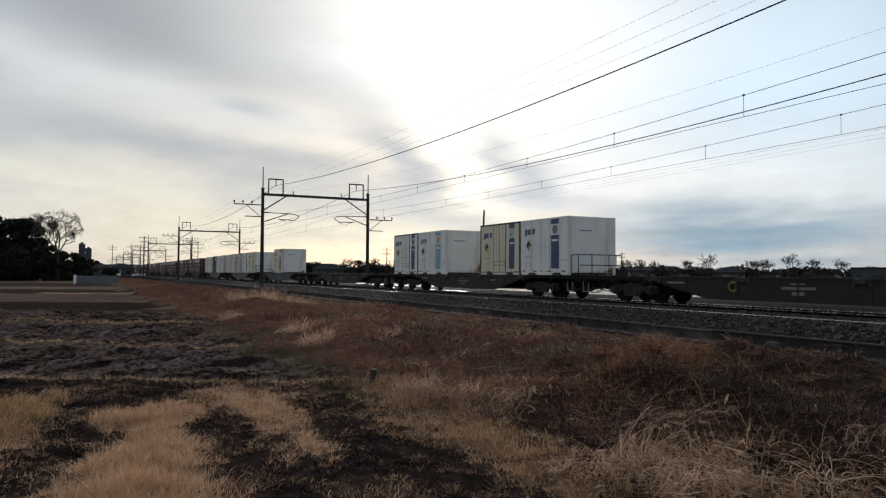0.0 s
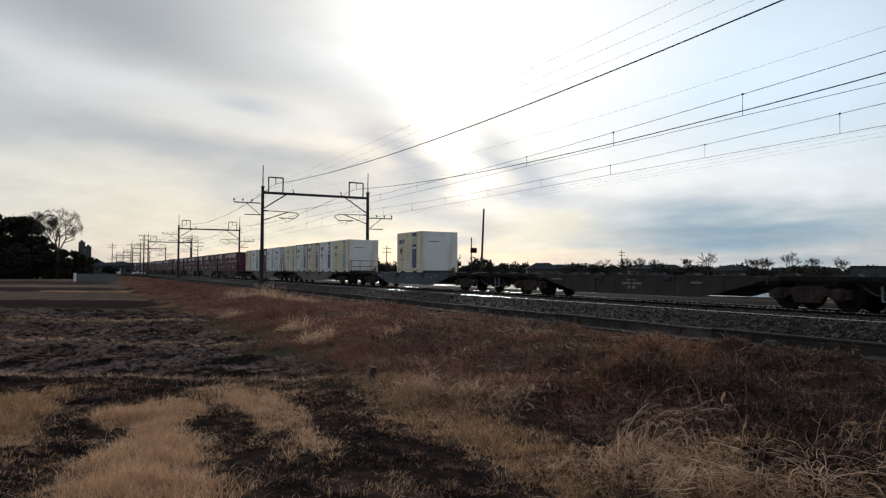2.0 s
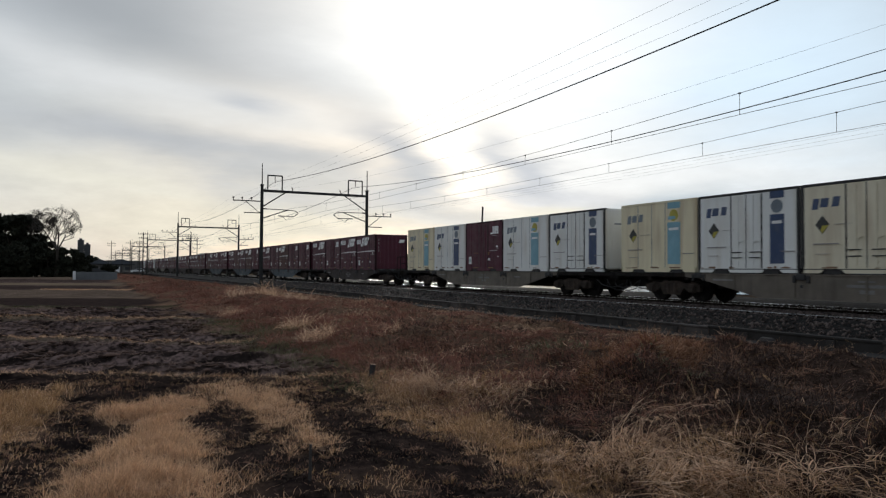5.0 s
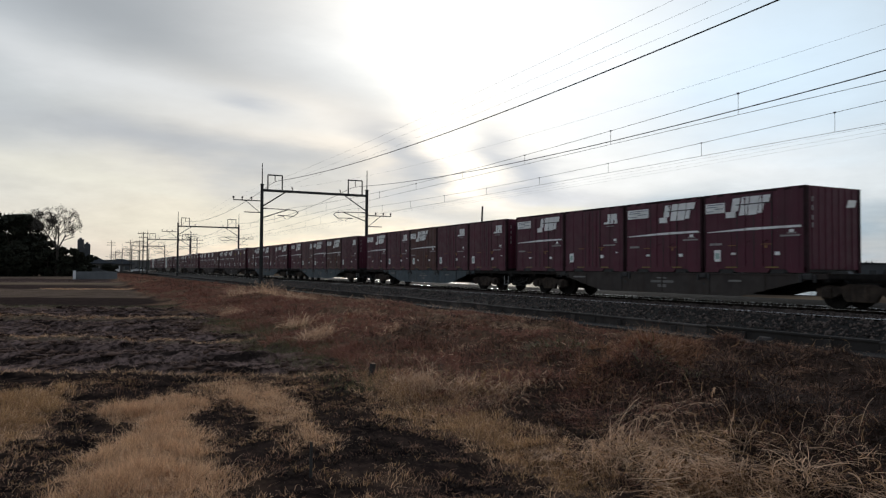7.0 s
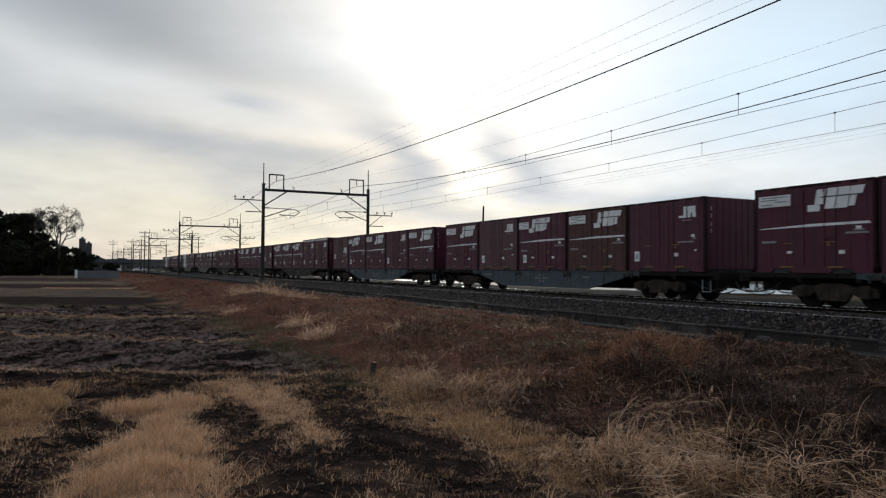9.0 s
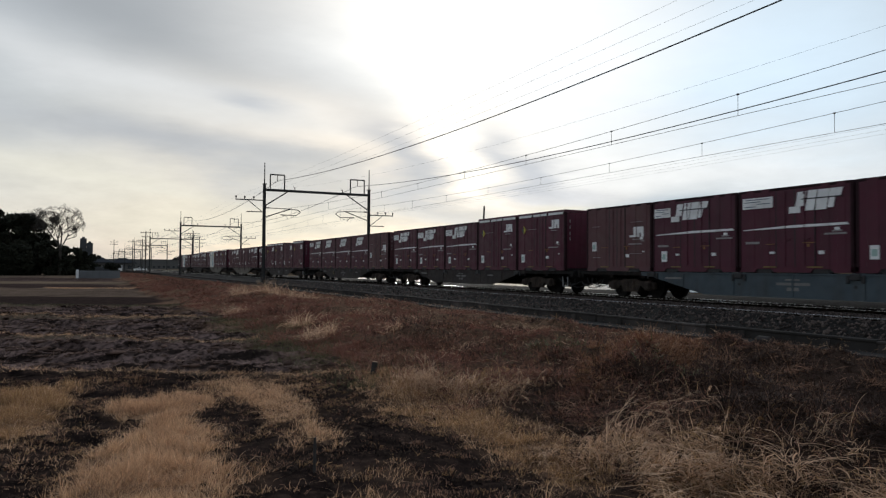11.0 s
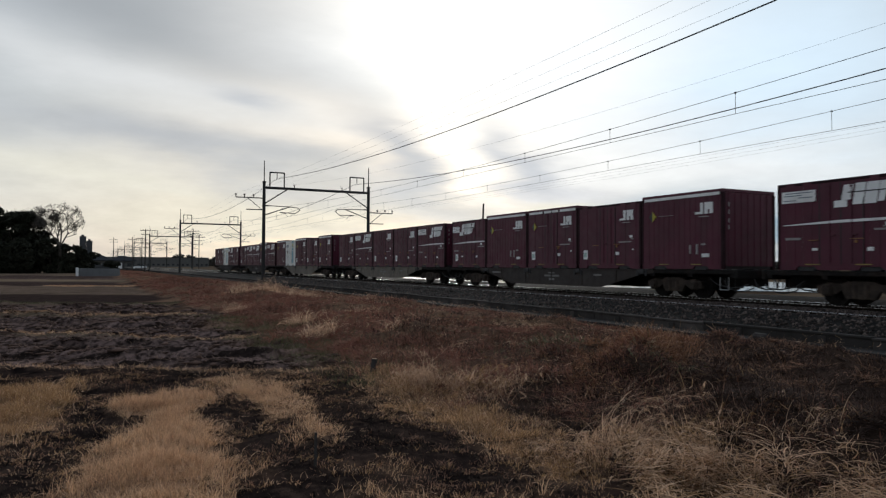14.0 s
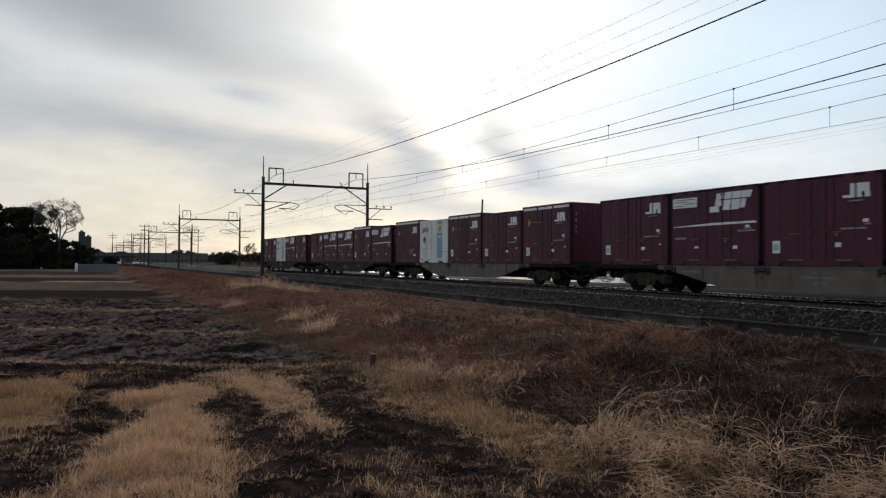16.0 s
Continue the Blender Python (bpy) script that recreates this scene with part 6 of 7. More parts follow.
        for sx in (-1, 1):
            bm = B()
            yy = y - s * 0.35
            bent(bm, [(sx * 1.27, yy - 0.17, 0.74), (sx * 1.27, yy - 0.17, 0.34), (sx * 1.27, yy + 0.17, 0.34), (sx * 1.27, yy + 0.17, 0.74)], 0.016)
            part("step", bm, STEP, w, "pale painted steel stirrup step")
    # railing at the leading end
    bm = B()
    yr = e0 - 0.06
    for x in (-1.15, -0.45, 0.45, 1.15):
        rod(bm, (x, yr, 0.98), (x, yr, 1.86), 0.018)
    for z in (1.42, 1.86):
        rod(bm, (-1.15, yr, z), (1.15, yr, z), 0.018)
    for sx in (-1, 1):
        bent(bm, [(sx * 1.15, yr, 1.86), (sx * 1.2, yr + 0.42, 1.84), (sx * 1.2, yr + 0.42, 1.0)], 0.018)
    part("end_railing", bm, UNDER, w)
    # container feet
    foot_bm = B()
    prism(foot_bm, [(-0.26, 0.0), (0.26, 0.0), (0.18, 0.075), (-0.18, 0.075)], "x", -0.1, 0.1)
    foot = mesh_of(foot_bm, "container_lock", SEAL)
    for k in range(5):
        for f in (0.25, 0.75):
            for sx in (-1, 1):
                part("container_lock", foot, SEAL, w, at=pose(sx * 1.13, k * SLOT + LONG * f, 0.98))
    # brake gear under the floor
    bm = B()
    rod(bm, (-0.75, mid - 1.6, 0.62), (-0.75, mid - 0.5, 0.62), 0.19, seg=14)
    part("air_tank", bm, UNDER, w)
    bm = B()
    box(bm, -1.1, -0.7, mid + 3.3, mid + 4.2, 0.5, 0.75, 0.03)
    box(bm, 0.7, 1.1, mid - 4.3, mid - 3.5, 0.5, 0.75, 0.03)
    part("brake_box", bm, UNDER, w)
    # lettering on the sills, too small to read, as bars
    for y0, y1, z0, z1 in ((mid - 0.55, mid + 0.55, 0.62, 0.70), (mid - 0.2, mid + 0.2, 0.46, 0.56), (mid - 0.22, mid + 0.25, 0.76, 0.81), (mid + 4.3, mid + 5.1, 0.74, 0.80), (mid - 3.4, mid - 2.9, 0.70, 0.76)):
        bm = B()
        box(bm, -1.2085, -1.2035, y0, y1, z0, z1)
        part("marking", bm, MARK_FAINT, w, "faded white marking bar")
    # round mark on the sill
    bm = B()
    bmesh.ops.create_cone(bm, cap_ends=True, segments=20, radius1=0.17, radius2=0.17, depth=0.01, matrix=Matrix.Translation((-1.204, mid + 2.3, 0.68)) @ Matrix.Rotation(radians(90), 4, "Y"))
    ring = part("round_mark", bm, YELLOW, w, "faded yellow round mark")
    bm = B()
    bmesh.ops.create_cone(bm, cap_ends=True, segments=20, radius1=0.115, radius2=0.115, depth=0.01, matrix=Matrix.Translation((-1.2085, mid + 2.3, 0.68)) @ Matrix.Rotation(radians(90), 4, "Y"))
    part("mark_centre", bm, UNDER, ring)
    # bogies
    for yb in (mid - 7.1, mid + 7.1):
        bg = new("bogie")
        bg.parent = w
        bg.matrix_basis = pose(0, yb, 0)
        for sx in (-1, 1):
            bm = B()
            prism(bm, [(-1.28, 0.34), (-1.28, 0.56), (-0.95, 0.66), (-0.55, 0.62), (-0.35, 0.70), (0.35, 0.70), (0.55, 0.62), (0.95, 0.66), (1.28, 0.56), (1.28, 0.34), (0.72, 0.34), (0.55, 0.46), (0.40, 0.22), (-0.40, 0.22), (-0.55, 0.46), (-0.72, 0.34)], "x", sx * 0.90, sx * 1.02)
            part("side_frame", bm, BOGIE, bg)
            for ya in (-0.95, 0.95):
                bm = B()
                box(bm, min(sx * 0.94, sx * 1.1), max(sx * 0.94, sx * 1.1), ya - 0.15, ya + 0.15, 0.28, 0.60, 0.04)
                rod(bm, (sx * 1.08, ya, 0.43), (sx * 1.13, ya, 0.43), 0.11, seg=12)
                part("axle_box", bm, BOGIE, bg)
            for q in (-0.17, 0.17):
                bm = B()
                rod(bm, (sx * 0.98, q, 0.25), (sx * 0.98, q, 0.62), 0.085, seg=10)
                part("spring", bm, BOGIE, bg)
        bm = B()
        box(bm, -0.95, 0.95, -0.22, 0.22, 0.42, 0.72, 0.03)
        part("bolster", bm, UNDER, bg)
        for ya in (-0.95, 0.95):
            bm = B()
            rod(bm, (-0.95, 0, 0), (0.95, 0, 0), 0.075, seg=12)
            for sx in (-1, 1):
                rod(bm, (sx * 0.50, 0, 0), (sx * 0.63, 0, 0), 0.43, seg=32)
                rod(bm, (sx * 0.47, 0, 0), (sx * 0.50, 0, 0), 0.455, seg=32)
                for a in range(6):
                    c, s = math.cos(a * 1.047), math.sin(a * 1.047)
                    rod(bm, (sx * 0.625, 0.25 * c, 0.25 * s), (sx * 0.645, 0.25 * c, 0.25 * s), 0.045, seg=8)
            me = mesh_of(bm, "wheelset", UNDER)
            ws = new("wheelset", me)
            ws.parent = bg
            ws.matrix_basis = pose(0, ya, 0.43)
    return w


# ---------------------------------------------------------------- containers
# local space: x across (the near side at -1.225), y from the leading end backwards, z up from the deck
NEAR = -WIDE / 2


def plate(bm, a0, a1, z0, z1, out=0.006):
    """A thin plate on the near side; a runs from the rear edge (0) to the leading edge (1), z in metres."""
    return box(bm, NEAR - out, NEAR + 0.004, (1 - a1) * LONG, (1 - a0) * LONG, z0, z1)


def slant(bm, a0, a1, z0, z1, lean, out=0.028):
    """A leaning bar on the near side; its top is shifted by lean metres towards the leading end."""
    y0, y1 = (1 - a0) * LONG, (1 - a1) * LONG
    return prism(bm, [(y0, z0), (y1, z0), (y1 - lean, z1), (y0 - lean, z1)], "x", NEAR - out, NEAR + 0.004)


def bars(bm, a0, a1, z0, z1, n, out=0.028):
    for i in range(n):
        w = (a1 - a0) / n
        plate(bm, a0 + i * w, a0 + (i + 0.78) * w, z0, z1, out)


def container_base(name, paint, ribs_side=(), ribs_end=0, seal=False, edge=None):
    c = new(name)
    # footprint of the shell: pressed ribs stand out of the sides and ends
    side = [(0.0, 0.0)]
    for a0, a1, n in ribs_side:
        w = (a1 - a0) / n * LONG
        for i in range(n):
            y = (1 - a1) * LONG + i * w
            side += [(y + 0.22 * w, 0.0), (y + 0.22 * w + 0.012, 0.014), (y + 0.78 * w - 0.012, 0.014), (y + 0.78 * w, 0.0)]
    side = sorted(side[1:])
    end = []
    for i in range(ribs_end):
        x, w = -1.05 + 2.1 * (i + 0.5) / ribs_end, 0.28 * 2.1 / ribs_end
        end += [(x - w, 0.0), (x - w + 0.015, 0.022), (x + w - 0.015, 0.022), (x + w, 0.0)]
    ring = [(NEAR, 0.0)] + [(NEAR - d, y) for y, d in side] + [(NEAR, LONG)] + [(x, LONG + d) for x, d in end]
    ring += [(-NEAR, LONG)] + [(-NEAR + d, y) for y, d in reversed(side)] + [(-NEAR, 0.0)] + [(x, -d) for x, d in reversed(end)]
    bm = B()
    prism(bm, ring, "z", 0.10, TALL)
    part("body", bm, paint, c)
    for x in (-1, 1):
        for y in (0.03, LONG - 0.03):
            bm = B()
            box(bm, x * 1.17 - 0.066, x * 1.17 + 0.066, y - 0.05, y + 0.05, 0.0, TALL + 0.006, 0.012)
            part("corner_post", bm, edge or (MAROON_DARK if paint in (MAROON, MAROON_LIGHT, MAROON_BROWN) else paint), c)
    for sx in (-1, 1):
        bm = B()
        zs = [(0.0, 0.0), (0.55, 0.0), (0.66, 0.115), (1.16, 0.115), (1.28, 0.0), (2.43, 0.0), (2.55, 0.115), (3.05, 0.115), (3.16, 0.0), (LONG, 0.0), (LONG, 0.16), (0.0, 0.16)]
        prism(bm, zs, "x", min(sx * 1.15, sx * 1.236), max(sx * 1.15, sx * 1.236))
        part("bottom_rail", bm, paint, c)
        bm = B()
        box(bm, min(sx * 1.17, sx * 1.238), max(sx * 1.17, sx * 1.238), 0.02, LONG - 0.02, TALL - 0.07, TALL + 0.01, 0.01)
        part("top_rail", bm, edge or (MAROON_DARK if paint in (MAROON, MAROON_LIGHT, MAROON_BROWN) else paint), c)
    # black block close behind the fork pockets stands in for their shaded inside
    bm = B()
    box(bm, -1.205, 1.205, 0.06, LONG - 0.06, 0.015, 0.115)
    part("floor", bm, SEAL, c)
    return c


def doors(c, paint, a0, a1, split=True, dark=None):
    """Double door in the near side with its locking rods."""
    mid = (a0 + a1) / 2
    for u, v in (((a0, mid), (mid, a1)) if split else ((a0, a1),)):
        bm = B()
        plate(bm, u + 0.004, v - 0.004, 0.17, TALL - 0.10, 0.018)
        d = part("door", bm, paint, c)
        for k in (0.5,):
            a = u + (v - u) * k
            bm = B()
            y = (1 - a) * LONG
            rod(bm, (NEAR - 0.032, y, 0.2), (NEAR - 0.032, y, TALL - 0.13), 0.011, seg=6)
            for z in (0.3, 0.9, 1.6, 2.25):
                box(bm, NEAR - 0.05, NEAR - 0.015, y - 0.03, y + 0.03, z, z + 0.05)
            box(bm, NEAR - 0.055, NEAR - 0.02, y - 0.16, y + 0.02, 0.95, 0.99)
            part("lock_rod", bm, dark or paint, d)
    bm = B()
    for a in (a0, mid, a1):
        plate(bm, a - 0.0035, a + 0.0035, 0.16, TALL - 0.09, 0.022)
    part("door_seal", bm, SEAL, c)


def shapes(c, name, mat, label, pieces, out=0.03):
    """Plain slanted blocks that stand for a company mark, each a part."""
    for a0, a1, z0, z1, lean in pieces:
        bm = B()
        slant(bm, a0, a1, z0, z1, lean, out)
        part(name, bm, mat, c, label)


def rail_emblem(c, drop=0.0):
    z = 1.84 - drop
    shapes(c, "emblem_block", MARK, "plain white company mark", ((0.752, 0.784, z, z + 0.38, 0.0), (0.695, 0.751, z, z + 0.075, 0.0), (0.802, 0.894, z + 0.15, z + 0.38, 0.0), (0.802, 0.836, z, z + 0.147, 0.0), (0.860, 0.898, z, z + 0.147, 0.0)))
    small_print(c, ((0.735, 0.845, z - 0.10, z - 0.07),) + (((0.70, 0.88, z + 0.56, z + 0.575), (0.69, 0.87, z - 0.62, z - 0.605), (0.11, 0.24, 0.52, 0.535), (0.10, 0.22, 1.75, 1.765)) if drop else ()), MARK_DIM)


def freight_emblem(c, a=0.44, wide=0.43, z0=1.72, z1=2.34):
    h = z1 - z0
    shapes(c, "emblem_block", MARK, "plain pale slanted company mark", ((a, a + 0.10, z0, z0 + 0.30 * h, 0.0), (a + 0.055, a + 0.128, z0 + 0.30 * h + 0.004, z1 - 0.02, 0.09), (a + 0.14, a + 0.215, z0 + 0.05, z1, 0.11), (a + 0.225, a + 0.315, z0 + 0.05, z1, 0.11), (a + 0.325, a + 0.37, z0 + 0.09, z1 - 0.235, 0.07), (a + 0.335, a + wide, z1 - 0.23, z1, 0.07)))
    bm = B()
    plate(bm, a + 0.11, a + wide + 0.02, z1 - 0.25, z1 - 0.22, 0.034)
    part("emblem_line", bm, SEAL, c)


def side_stripe(c, a0=0.05, a1=0.97, z=1.28):
    bm = B()
    y0, y1 = (1 - a0) * LONG, (1 - a1) * LONG
    prism(bm, [(y0, z), (y1, z + 0.035), (y1 + 0.06, z + 0.10), ((y0 + y1) / 2, z + 0.095), (y0, z + 0.02)], "x", NEAR - 0.028, NEAR + 0.002)
    part("stripe", bm, MARK, c, "tapered white stripe")


def small_print(c, places, mat=MARK_DIM):
    for a0, a1, z0, z1 in places:
        bm = B()
        plate(bm, a0, a1, z0, z1, 0.028)
        part("marking", bm, mat, c, "small unreadable marking bar")


def end_print(c, dark=None):
    for z in (1.30, 1.52, 1.80, 2.05):
        bm = B()
        box(bm, -0.98, -0.94, -0.028, 0.0, z, z + 0.14)
        part("end_marking", bm, dark or MARK_DIM, c, "small upright marking bar")


def label_sheet(c, a, z, mat=LABEL_GREEN, w=0.066, h=0.37):
    bm = B()
    plate(bm, a, a + w, z, z + h, 0.028)
    p = part("label_sheet", bm, MARK, c, "white paper label with a green block")
    bm = B()
    plate(bm, a + 0.012, a + w - 0.012, z + 0.08, z + h - 0.1, 0.032)
    part("label_block", bm, mat, p)


def lock_bars(c):
    for f in (0.30, 0.70):
        bm = B()
        plate(bm, f - 0.06, f + 0.06, 0.145, 0.175, 0.03)
        part("fork_pocket_trim", bm, YELLOW, c, "yellow steel strip over a fork pocket")


def make_freight(paint, ribbed=False, early=False):
    c = container_base("freight_container", paint, ribs_side=((0.12, 0.92, 11),) if ribbed else ((0.04, 0.33, 2), (0.72, 0.97, 2)), ribs_end=7)
    if not ribbed:
        doors(c, paint, 0.36, 0.70)
    bm = B()
    if ribbed:
        pass
    else:
        plate(bm, *((0.025, 0.235, 1.90, 2.22) if early else (0.04, 0.33, 1.94, 2.27)), 0.028)
        panel = part("notice_panel", bm, MARK, c, "pale grey notice panel with faint lines")
        a0, a1, z = (0.03, 0.225, 1.90) if early else (0.05, 0.32, 1.94)
        for k, (u, v) in enumerate(((0.04, 0.42), (0.50, 0.95), (0.04, 0.62), (0.08, 0.95))):
            bm = B()
            plate(bm, a0 + (a1 - a0) * u, a0 + (a1 - a0) * v, z + 0.05 + 0.07 * k, z + 0.075 + 0.07 * k, 0.031)
            part("panel_line", bm, SLATE, panel)
    if ribbed:
        bm.free()
    freight_emblem(c, 0.29 if ribbed else 0.245 if early else 0.48)
    side_stripe(c)
    small_print(c, ((0.07, 0.20, 0.86, 0.93), (0.78, 0.95, 1.06, 1.11), (0.84, 0.92, 1.14, 1.18)))
    small_print(c, ((0.30, 0.345, 0.55, 0.62), (0.73, 0.775, 0.52, 0.62), (0.86, 0.90, 1.18, 1.26)), MARK)
    small_print(c, ((0.27, 0.345, 0.83, 0.85), (0.60, 0.70, 0.845, 0.865), (0.635, 0.655, 0.74, 0.82)), RUST_MARK)
    if early:
        label_sheet(c, 0.12, 0.34)
    lock_bars(c)
    end_print(c)
    bm = B()
    prism(bm, [(0.55, 1.93), (0.95, 1.95), (1.02, 2.16), (0.66, 2.16)], "y", -0.03, 0.0)
    part("end_emblem", bm, MARK, c, "plain pale company mark")
    return c


def make_plain(paint, vent=False, ribbed=False, low=False):
    if ribbed:
        c = container_base("freight_container", paint, ribs_side=((0.05, 0.97, 14),), ribs_end=7)
    else:
        c = container_base("freight_container", paint, ribs_side=((0.04, 0.36, 2), (0.66, 0.97, 2)), ribs_end=7)
        doors(c, paint, 0.38, 0.62)
    if vent or ribbed:
        bm = B()
        box(bm, -1.24, 1.24, 0.004, LONG - 0.004, TALL + 0.012, TALL + 0.125, 0.015)
        part("raised_roof", bm, paint, c)
        bm = B()
        for a0, a1 in ((0.04, 0.32), (0.36, 0.50), (0.52, 0.64), (0.68, 0.97)) if vent else ((0.04, 0.97),):
            plate(bm, a0, a1, 2.43, 2.53, 0.03)
        part("vent_strip", bm, MARK, c, "pale ventilation strip under the roof")
        bm = B()
        y = (1 - 0.15) * LONG
        prism(bm, [(y, 2.05), (y - 0.17, 1.86), (y, 1.68), (y + 0.17, 1.86)], "x", NEAR - 0.034, NEAR)
        d = part("hazard_diamond", bm, OLIVE, c, "small yellow and dark diamond mark")
        bm = B()
        prism(bm, [(y + 0.17, 1.86), (y, 1.68), (y, 2.05)], "x", NEAR - 0.037, NEAR - 0.034)
        part("diamond_half", bm, INK, d)
        small_print(c, ((0.23, 0.42, 1.86, 1.88),))
    rail_emblem(c, 0.57 if low else 0.0)
    if ribbed:
        small_print(c, ((0.62, 0.64, 0.52, 0.82), (0.70, 0.72, 0.50, 0.84), (0.76, 0.81, 0.80, 0.86)))
        small_print(c, ((0.77, 0.85, 0.40, 0.52),), MARK)
    else:
        small_print(c, ((0.68, 0.79, 0.99, 1.04), (0.80, 0.87, 0.99, 1.04), (0.86, 0.90, 1.10, 1.15)))
        label_sheet(c, 0.10, 0.78 if low else 0.36)
        small_print(c, ((0.255, 0.345, 0.905, 0.925), (0.60, 0.69, 0.925, 0.945), (0.635, 0.655, 0.82, 0.90)), RUST_MARK)
        small_print(c, ((0.635, 0.68, 0.52, 0.64), (0.845, 0.885, 1.17, 1.26), (0.88, 0.905, 0.70, 0.745)), MARK)
    lock_bars(c)
    end_print(c)
    return c


def make_reefer(paint, stripe, framed=False, crest=None, stain=0.3):
    c = container_base("refrigerated_container", paint, edge=SEAL if framed else None)
    if framed:
        doors(c, paint, 0.36, 0.66, dark=None)
        bm = B()
        for a0, a1, z0, z1 in ((0.0, 0.012, 0.1, 2.48), (0.988, 1.0, 0.1, 2.48), (0.0, 1.0, 0.10, 0.125), (0.35, 0.356, 0.12, 2.42), (0.66, 0.666, 0.12, 2.42)):
            plate(bm, a0, a1, z0, z1, 0.012)
        part("edge_seal", bm, SEAL, c)
        for a in (0.42, 0.60):
            for z in (0.62, 0.45):
                bm = B()
                plate(bm, a - 0.05, a + 0.05, z, z + 0.03, 0.045)
                part("door_handle", bm, SEAL, c)
        sa0, sa1 = 0.74, 0.87
    else:
        bm = B()
        for a in (0.24, 0.43, 0.61):
            plate(bm, a - 0.003, a + 0.003, 0.14, 2.43, 0.004)
        part("panel_joint", bm, SLATE, c)
        sa0, sa1 = 0.64, 0.80
    for k, (z0, z1) in enumerate(((0.28, 1.74), (2.22, 2.46))):
        bm = B()
        plate(bm, sa0, sa1, z0, z1, 0.008)
        part("stripe_panel", bm, stripe, c, "painted blue stripe panel")
    bm = B()
    plate(bm, sa0 + 0.02, sa1 - 0.02, 1.46, 1.55, 0.012)
    part("stripe_marking", bm, MARK, c)
    bm = B()
    y = (1 - (sa0 + sa1) / 2) * LONG
    bmesh.ops.create_cone(bm, cap_ends=True, segments=20, radius1=0.20, radius2=0.20, depth=0.012, matrix=Matrix.Translation((NEAR - 0.004, y, 1.98)) @ Matrix.Rotation(radians(90), 4, "Y"))
    part("round_crest", bm, crest or SLATE, c, "round coloured crest")
    if crest:
        bm = B()
        plate(bm, sa0 + 0.01, sa1 - 0.06, 1.84, 1.95, 0.012)
        part("crest_band", bm, SKYBLUE, c)
    shapes(c, "emblem_block", NAVY if stripe is NAVY else SLATE, "plain grey-blue company mark", ((0.085, 0.135, 1.78, 2.08, 0.05), (0.15, 0.215, 1.83, 2.08, 0.04), (0.245, 0.30, 1.83, 2.10, 0.05)), 0.008)
    bm = B()
    y = (1 - 0.17) * LONG
    prism(bm, [(y, 1.60), (y - 0.21, 1.35), (y, 1.09), (y + 0.21, 1.35)], "x", NEAR - 0.008, NEAR)
    d = part("hazard_diamond", bm, INK, c, "dark diamond mark")
    bm = B()
    prism(bm, [(y - 0.19, 1.33), (y, 1.11), (y + 0.06, 1.18), (y, 1.32)], "x", NEAR - 0.011, NEAR - 0.008)
    part("diamond_half", bm, OLIVE, d)
    small_print(c, ((0.27, 0.40, 1.34, 1.35), (0.10, 0.30, 0.80, 0.83), (0.12, 0.22, 0.53, 0.545), (0.84, 0.96, 0.63, 0.65)), MARK_DIM)
    # end wall is white even on cream containers: brighter skylight put into its colour
    bm = B()
    box(bm, -1.20, 1.20, -0.022, 0.02, 0.12, TALL - 0.03, 0.01)
    part("end_wall", bm, WHITE, c, "smooth insulated end wall, white to stand for skylight")
    bm = B()
    box(bm, -0.75, -0.05, -0.026, 0.0, 1.87, 1.92)
    part("end_marking", bm, SLATE, c, "faint grey-blue marking bar")
    for x, h in ((0.30, 0.16), (0.62, 0.30), (0.74, 0.22), (0.80, 0.42), (0.85, 0.62), (0.90, 0.5), (0.95, 0.85), (1.0, 1.0), (1.04, 0.7)):
        bm = B()
        prism(bm, [(x - 0.04, 0.13), (x + 0.04, 0.13), (x + 0.012, 0.13 + h * stain), (x - 0.002, 0.13 + h * stain)], "y", -0.025, 0.0)
        part("rust_streak", bm, RUST_STAIN, c, "rusty brown stain at the foot")
    # rust along the foot of the near side
    for k in range(7):
        a0 = rnd_marks.uniform(0.02, 0.9)
        bm = B()
        plate(bm, a0, a0 + rnd_marks.uniform(0.02, 0.09), 0.135, 0.15 + rnd_marks.uniform(0.01, 0.05), 0.013)
        part("rust_streak", bm, RUST_STAIN, c, "rusty brown stain at the foot")
    return c


rnd_marks = random.Random(5)
LABELS = {
    "D": "maroon rail container with a pale slanted mark and stripe",
    "d": "brownish maroon rail container with pale slanted mark",
    "E": "maroon rail container with notice panel, mark and stripe",
    "b": "brown-tinged rail container with panel, mark and stripe",
    "h": "faded pinkish maroon rail container with high mark",
    "G": "maroon rail container with a plain white company mark",
    "g": "faded pinkish maroon rail container with white mark",
    "V": "maroon rail container with a pale vent strip",
    "C": "ribbed maroon rail container with pale slanted mark",
    "R": "fully ribbed maroon rail container with vent strip",
    "W": "white refrigerated container with a navy stripe panel",
    "B": "white refrigerated container with a light blue stripe",
    "K": "cream refrigerated container with black-edged doors and stripe",
    "k": "white refrigerated container with black-edged doors",
    "N": "weathered cream refrigerated container with a navy stripe",
    "Y": "weathered cream refrigerated container with light blue stripe",
}
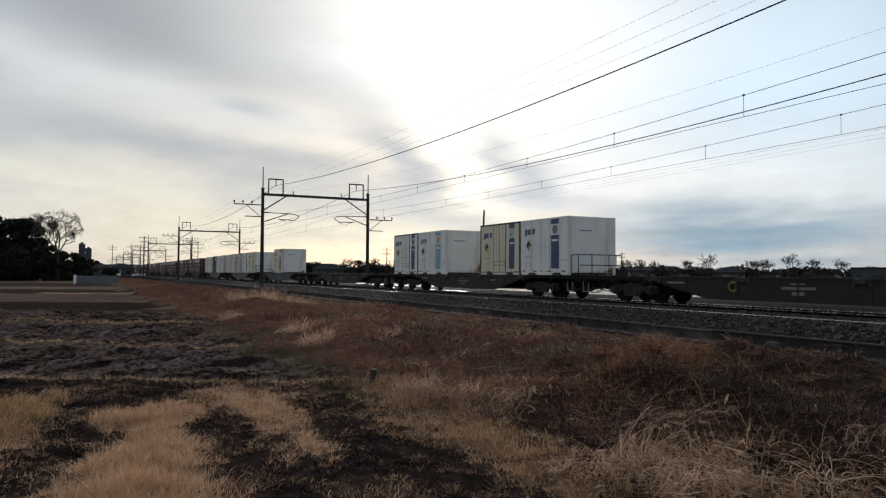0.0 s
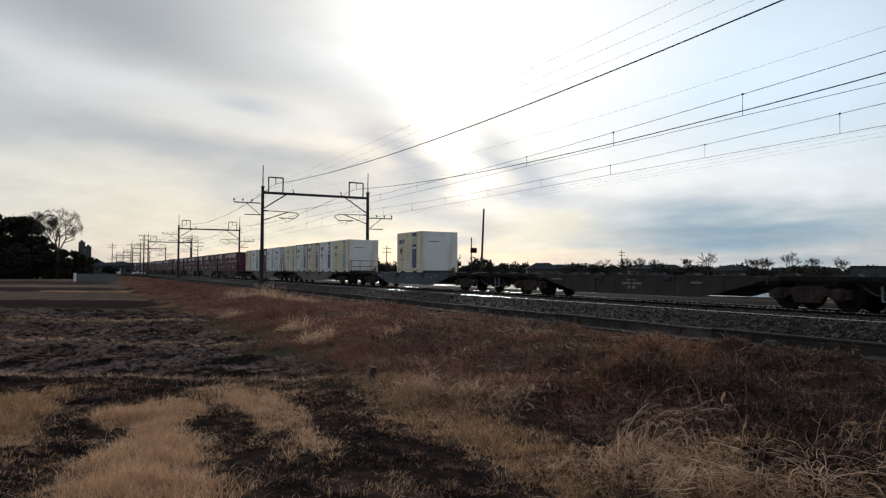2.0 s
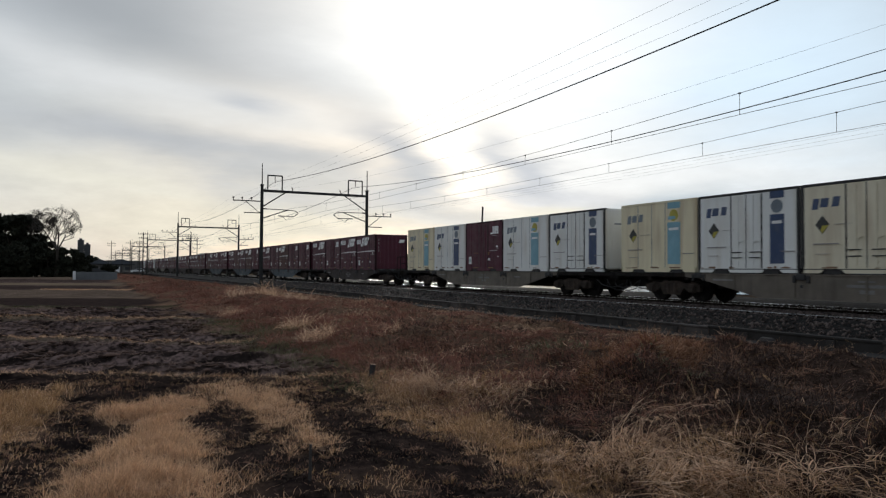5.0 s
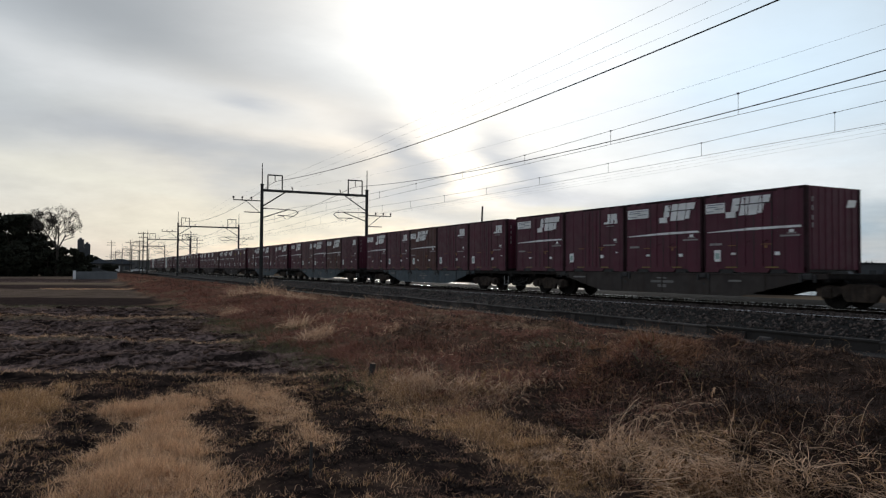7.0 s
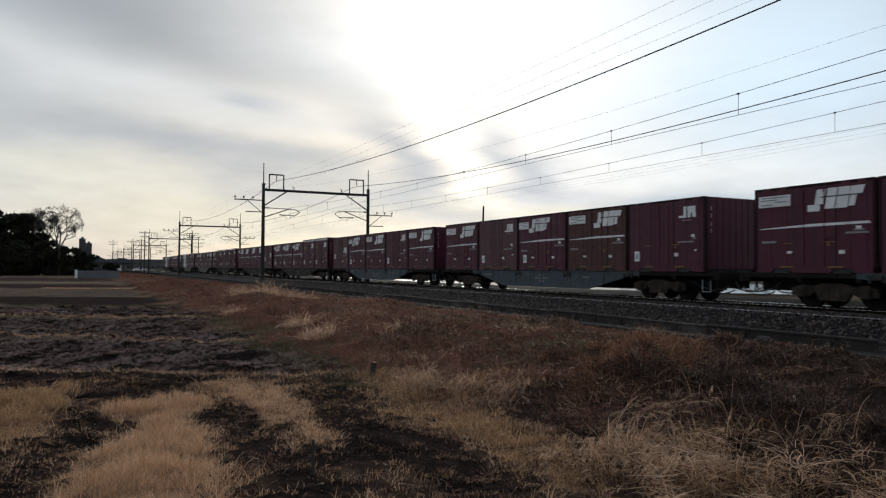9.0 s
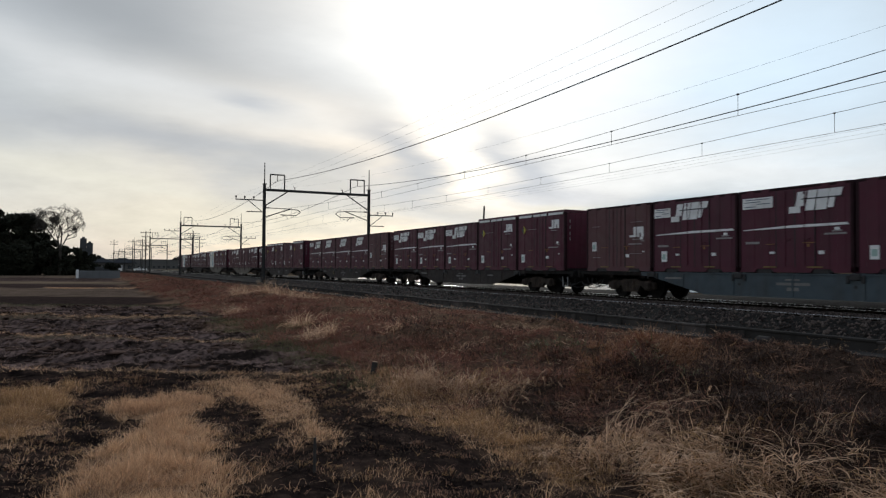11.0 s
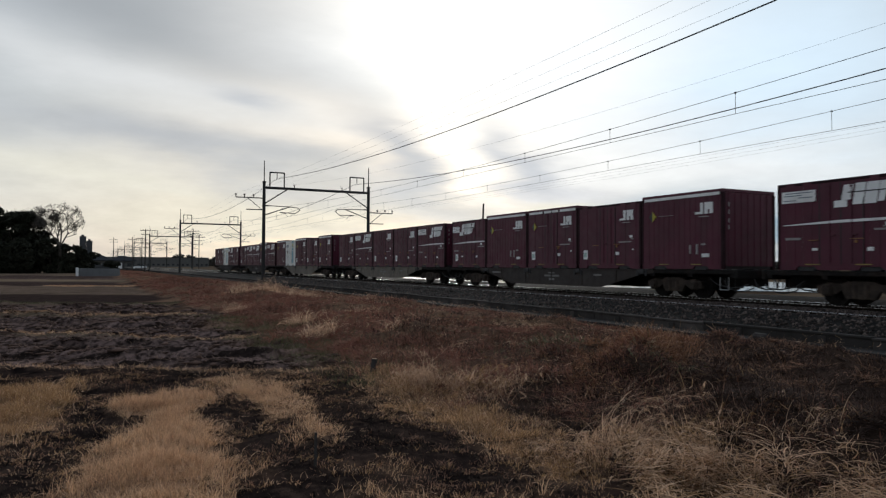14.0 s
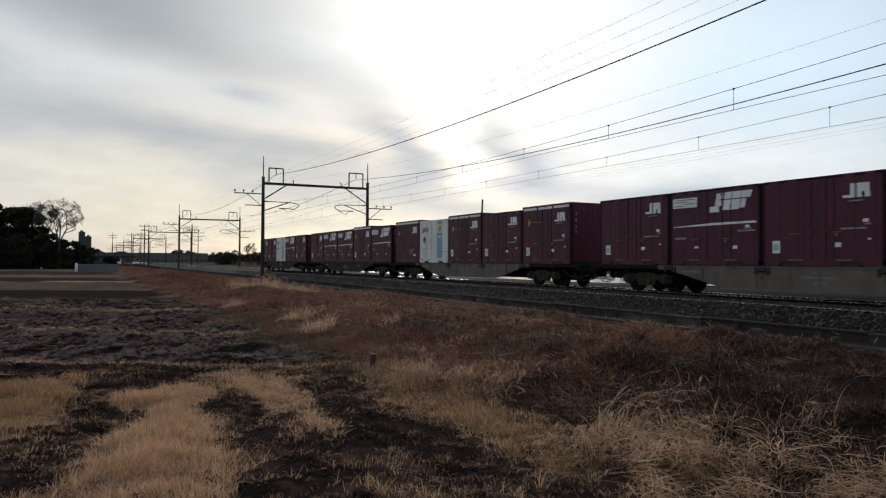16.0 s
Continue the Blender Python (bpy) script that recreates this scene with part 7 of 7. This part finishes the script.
MAKE = {
    "D": lambda: make_freight(MAROON), "d": lambda: make_freight(MAROON_BROWN, early=True), "E": lambda: make_freight(MAROON, early=True), "b": lambda: make_freight(MAROON_BROWN), "h": lambda: make_plain(MAROON_LIGHT), "G": lambda: make_plain(MAROON), "g": lambda: make_plain(MAROON_LIGHT, low=True),
    "V": lambda: make_plain(MAROON, vent=True), "C": lambda: make_freight(MAROON, True), "R": lambda: make_plain(MAROON, ribbed=True),
    "W": lambda: make_reefer(WHITE, NAVY), "B": lambda: make_reefer(WHITE, SKYBLUE, crest=OLIVE, stain=1.0), "K": lambda: make_reefer(CREAM, NAVY, True, crest=LABEL_GREEN),
    "k": lambda: make_reefer(WHITE, NAVY, True), "Y": lambda: make_reefer(CREAM_WARM, SKYBLUE, crest=OLIVE), "N": lambda: make_reefer(CREAM, NAVY, crest=LABEL_GREEN),
}
# one letter a slot, from the leading end; the first wagon leads the one with the two white pairs
LOADS = ["-----", "WK-Bk", "-----", "--N--", "YWKkY", "kBGWY", "-EDGD", "GGdGD", "GbEhD", "DGDEg", "VVEEE", "gCCCD", "RGVRE", "DGGDG", "VGVBR", "DVDDG", "GDBGG"]
SLACK = [0, -0.22, -0.2, -0.24, 0.27, -0.19, 0.21, -0.34, 0.18, 0.2, 0.25, -0.24, 0.36, -0.15, 0.33, -0.4, -0.3]
TRAIN = []                         # things and their place behind the first container's front at the start


RAILED = (0, 1, 2, 4, 6)                       # wagons with a railing at the leading end
STEPS = (0, 1, 2, 7, 8, 9, 10, 12)              # wagons with pale stirrup steps


def make_train():
    wagon = tagged(make_wagon(), "grey flat container wagon with bogies and end railing", "freight wagon", "wagons of the train")
    made = {}
    for k, load in enumerate(LOADS):
        s = 24.84 + (k - 1) * WAGON + SLACK[k]
        w = wagon if k == 0 else copy_thing(wagon, pose(0, 0, 0))
        if k not in (0, 3, 11):
            for ch in w.children_recursive:
                if ch.name.startswith(("round_mark", "mark_centre")):
                    bpy.data.objects.remove(ch)
        if k not in RAILED:
            for ch in list(w.children):
                if ch.name.startswith("end_railing"):
                    bpy.data.objects.remove(ch)
        if k not in STEPS:
            for ch in list(w.children):
                if ch.name.startswith("step"):
                    bpy.data.objects.remove(ch)
        elif k > 2:
            for ch in list(w.children):
                if ch.name.startswith("step") and ch.data.vertices[0].co.y > 5:
                    bpy.data.objects.remove(ch)
        tan = k in (4, 5, 13, 14)
        for ch in w.children:
            if (tan or k in (3, 7, 8, 9)) and ch.name.startswith("side_sill"):
                me = ch.data.copy()
                me.materials[0] = SILL_TAN if tan else SILL_BLUE
                ch.data = me
        if "-" in load:
            tagged(w, "grey flat container wagon, empty" if load == "-----" else "blue-grey flat container wagon, partly loaded" if k == 3 else "grey flat container wagon, partly loaded")
        elif tan:
            tagged(w, "tan-painted flat container wagon, fully loaded")
        elif k in (3, 7, 8, 9):
            tagged(w, "blue-grey flat container wagon, fully loaded")
        else:
            tagged(w, "dark grey flat container wagon, fully loaded")
        TRAIN.append((w, s, RAIL_Z))
        for i, kind in enumerate(load):
            if kind == "-":
                continue
            if kind not in made:
                c = made[kind] = tagged(MAKE[kind](), LABELS[kind], "container", "containers of the train")
            else:
                c = copy_thing(made[kind], pose(0, 0, 0))
            TRAIN.append((c, s + i * SLOT, RAIL_Z + DECK))


make_train()


# ---------------------------------------------------------------- what moves
def motions():
    for ob, s, z in TRAIN:
        walk(ob, [(t, pose(FAR_TRACK, s - gone(t), z)) for t in range(0, 17, 2)])
    # all wheels turn alike: two keyed ways, one for each place on a bogie, shared by the rest
    shared = {}
    for ob in list(scene.objects):
        if ob.name.startswith("wheelset"):
            y = round(ob.location.y, 2)
            if y not in shared:
                walk(ob, [(k / 30, pose(0, y, 0.43, math.degrees(gone(k / 30) / 0.43), 0, 0)) for k in range(481)])
                shared[y] = ob.animation_data
            else:
                ob.rotation_mode = "QUATERNION"
                keys = ob.animation_data_create()
                keys.action = shared[y].action
                keys.action_slot = shared[y].action_slot


motions()
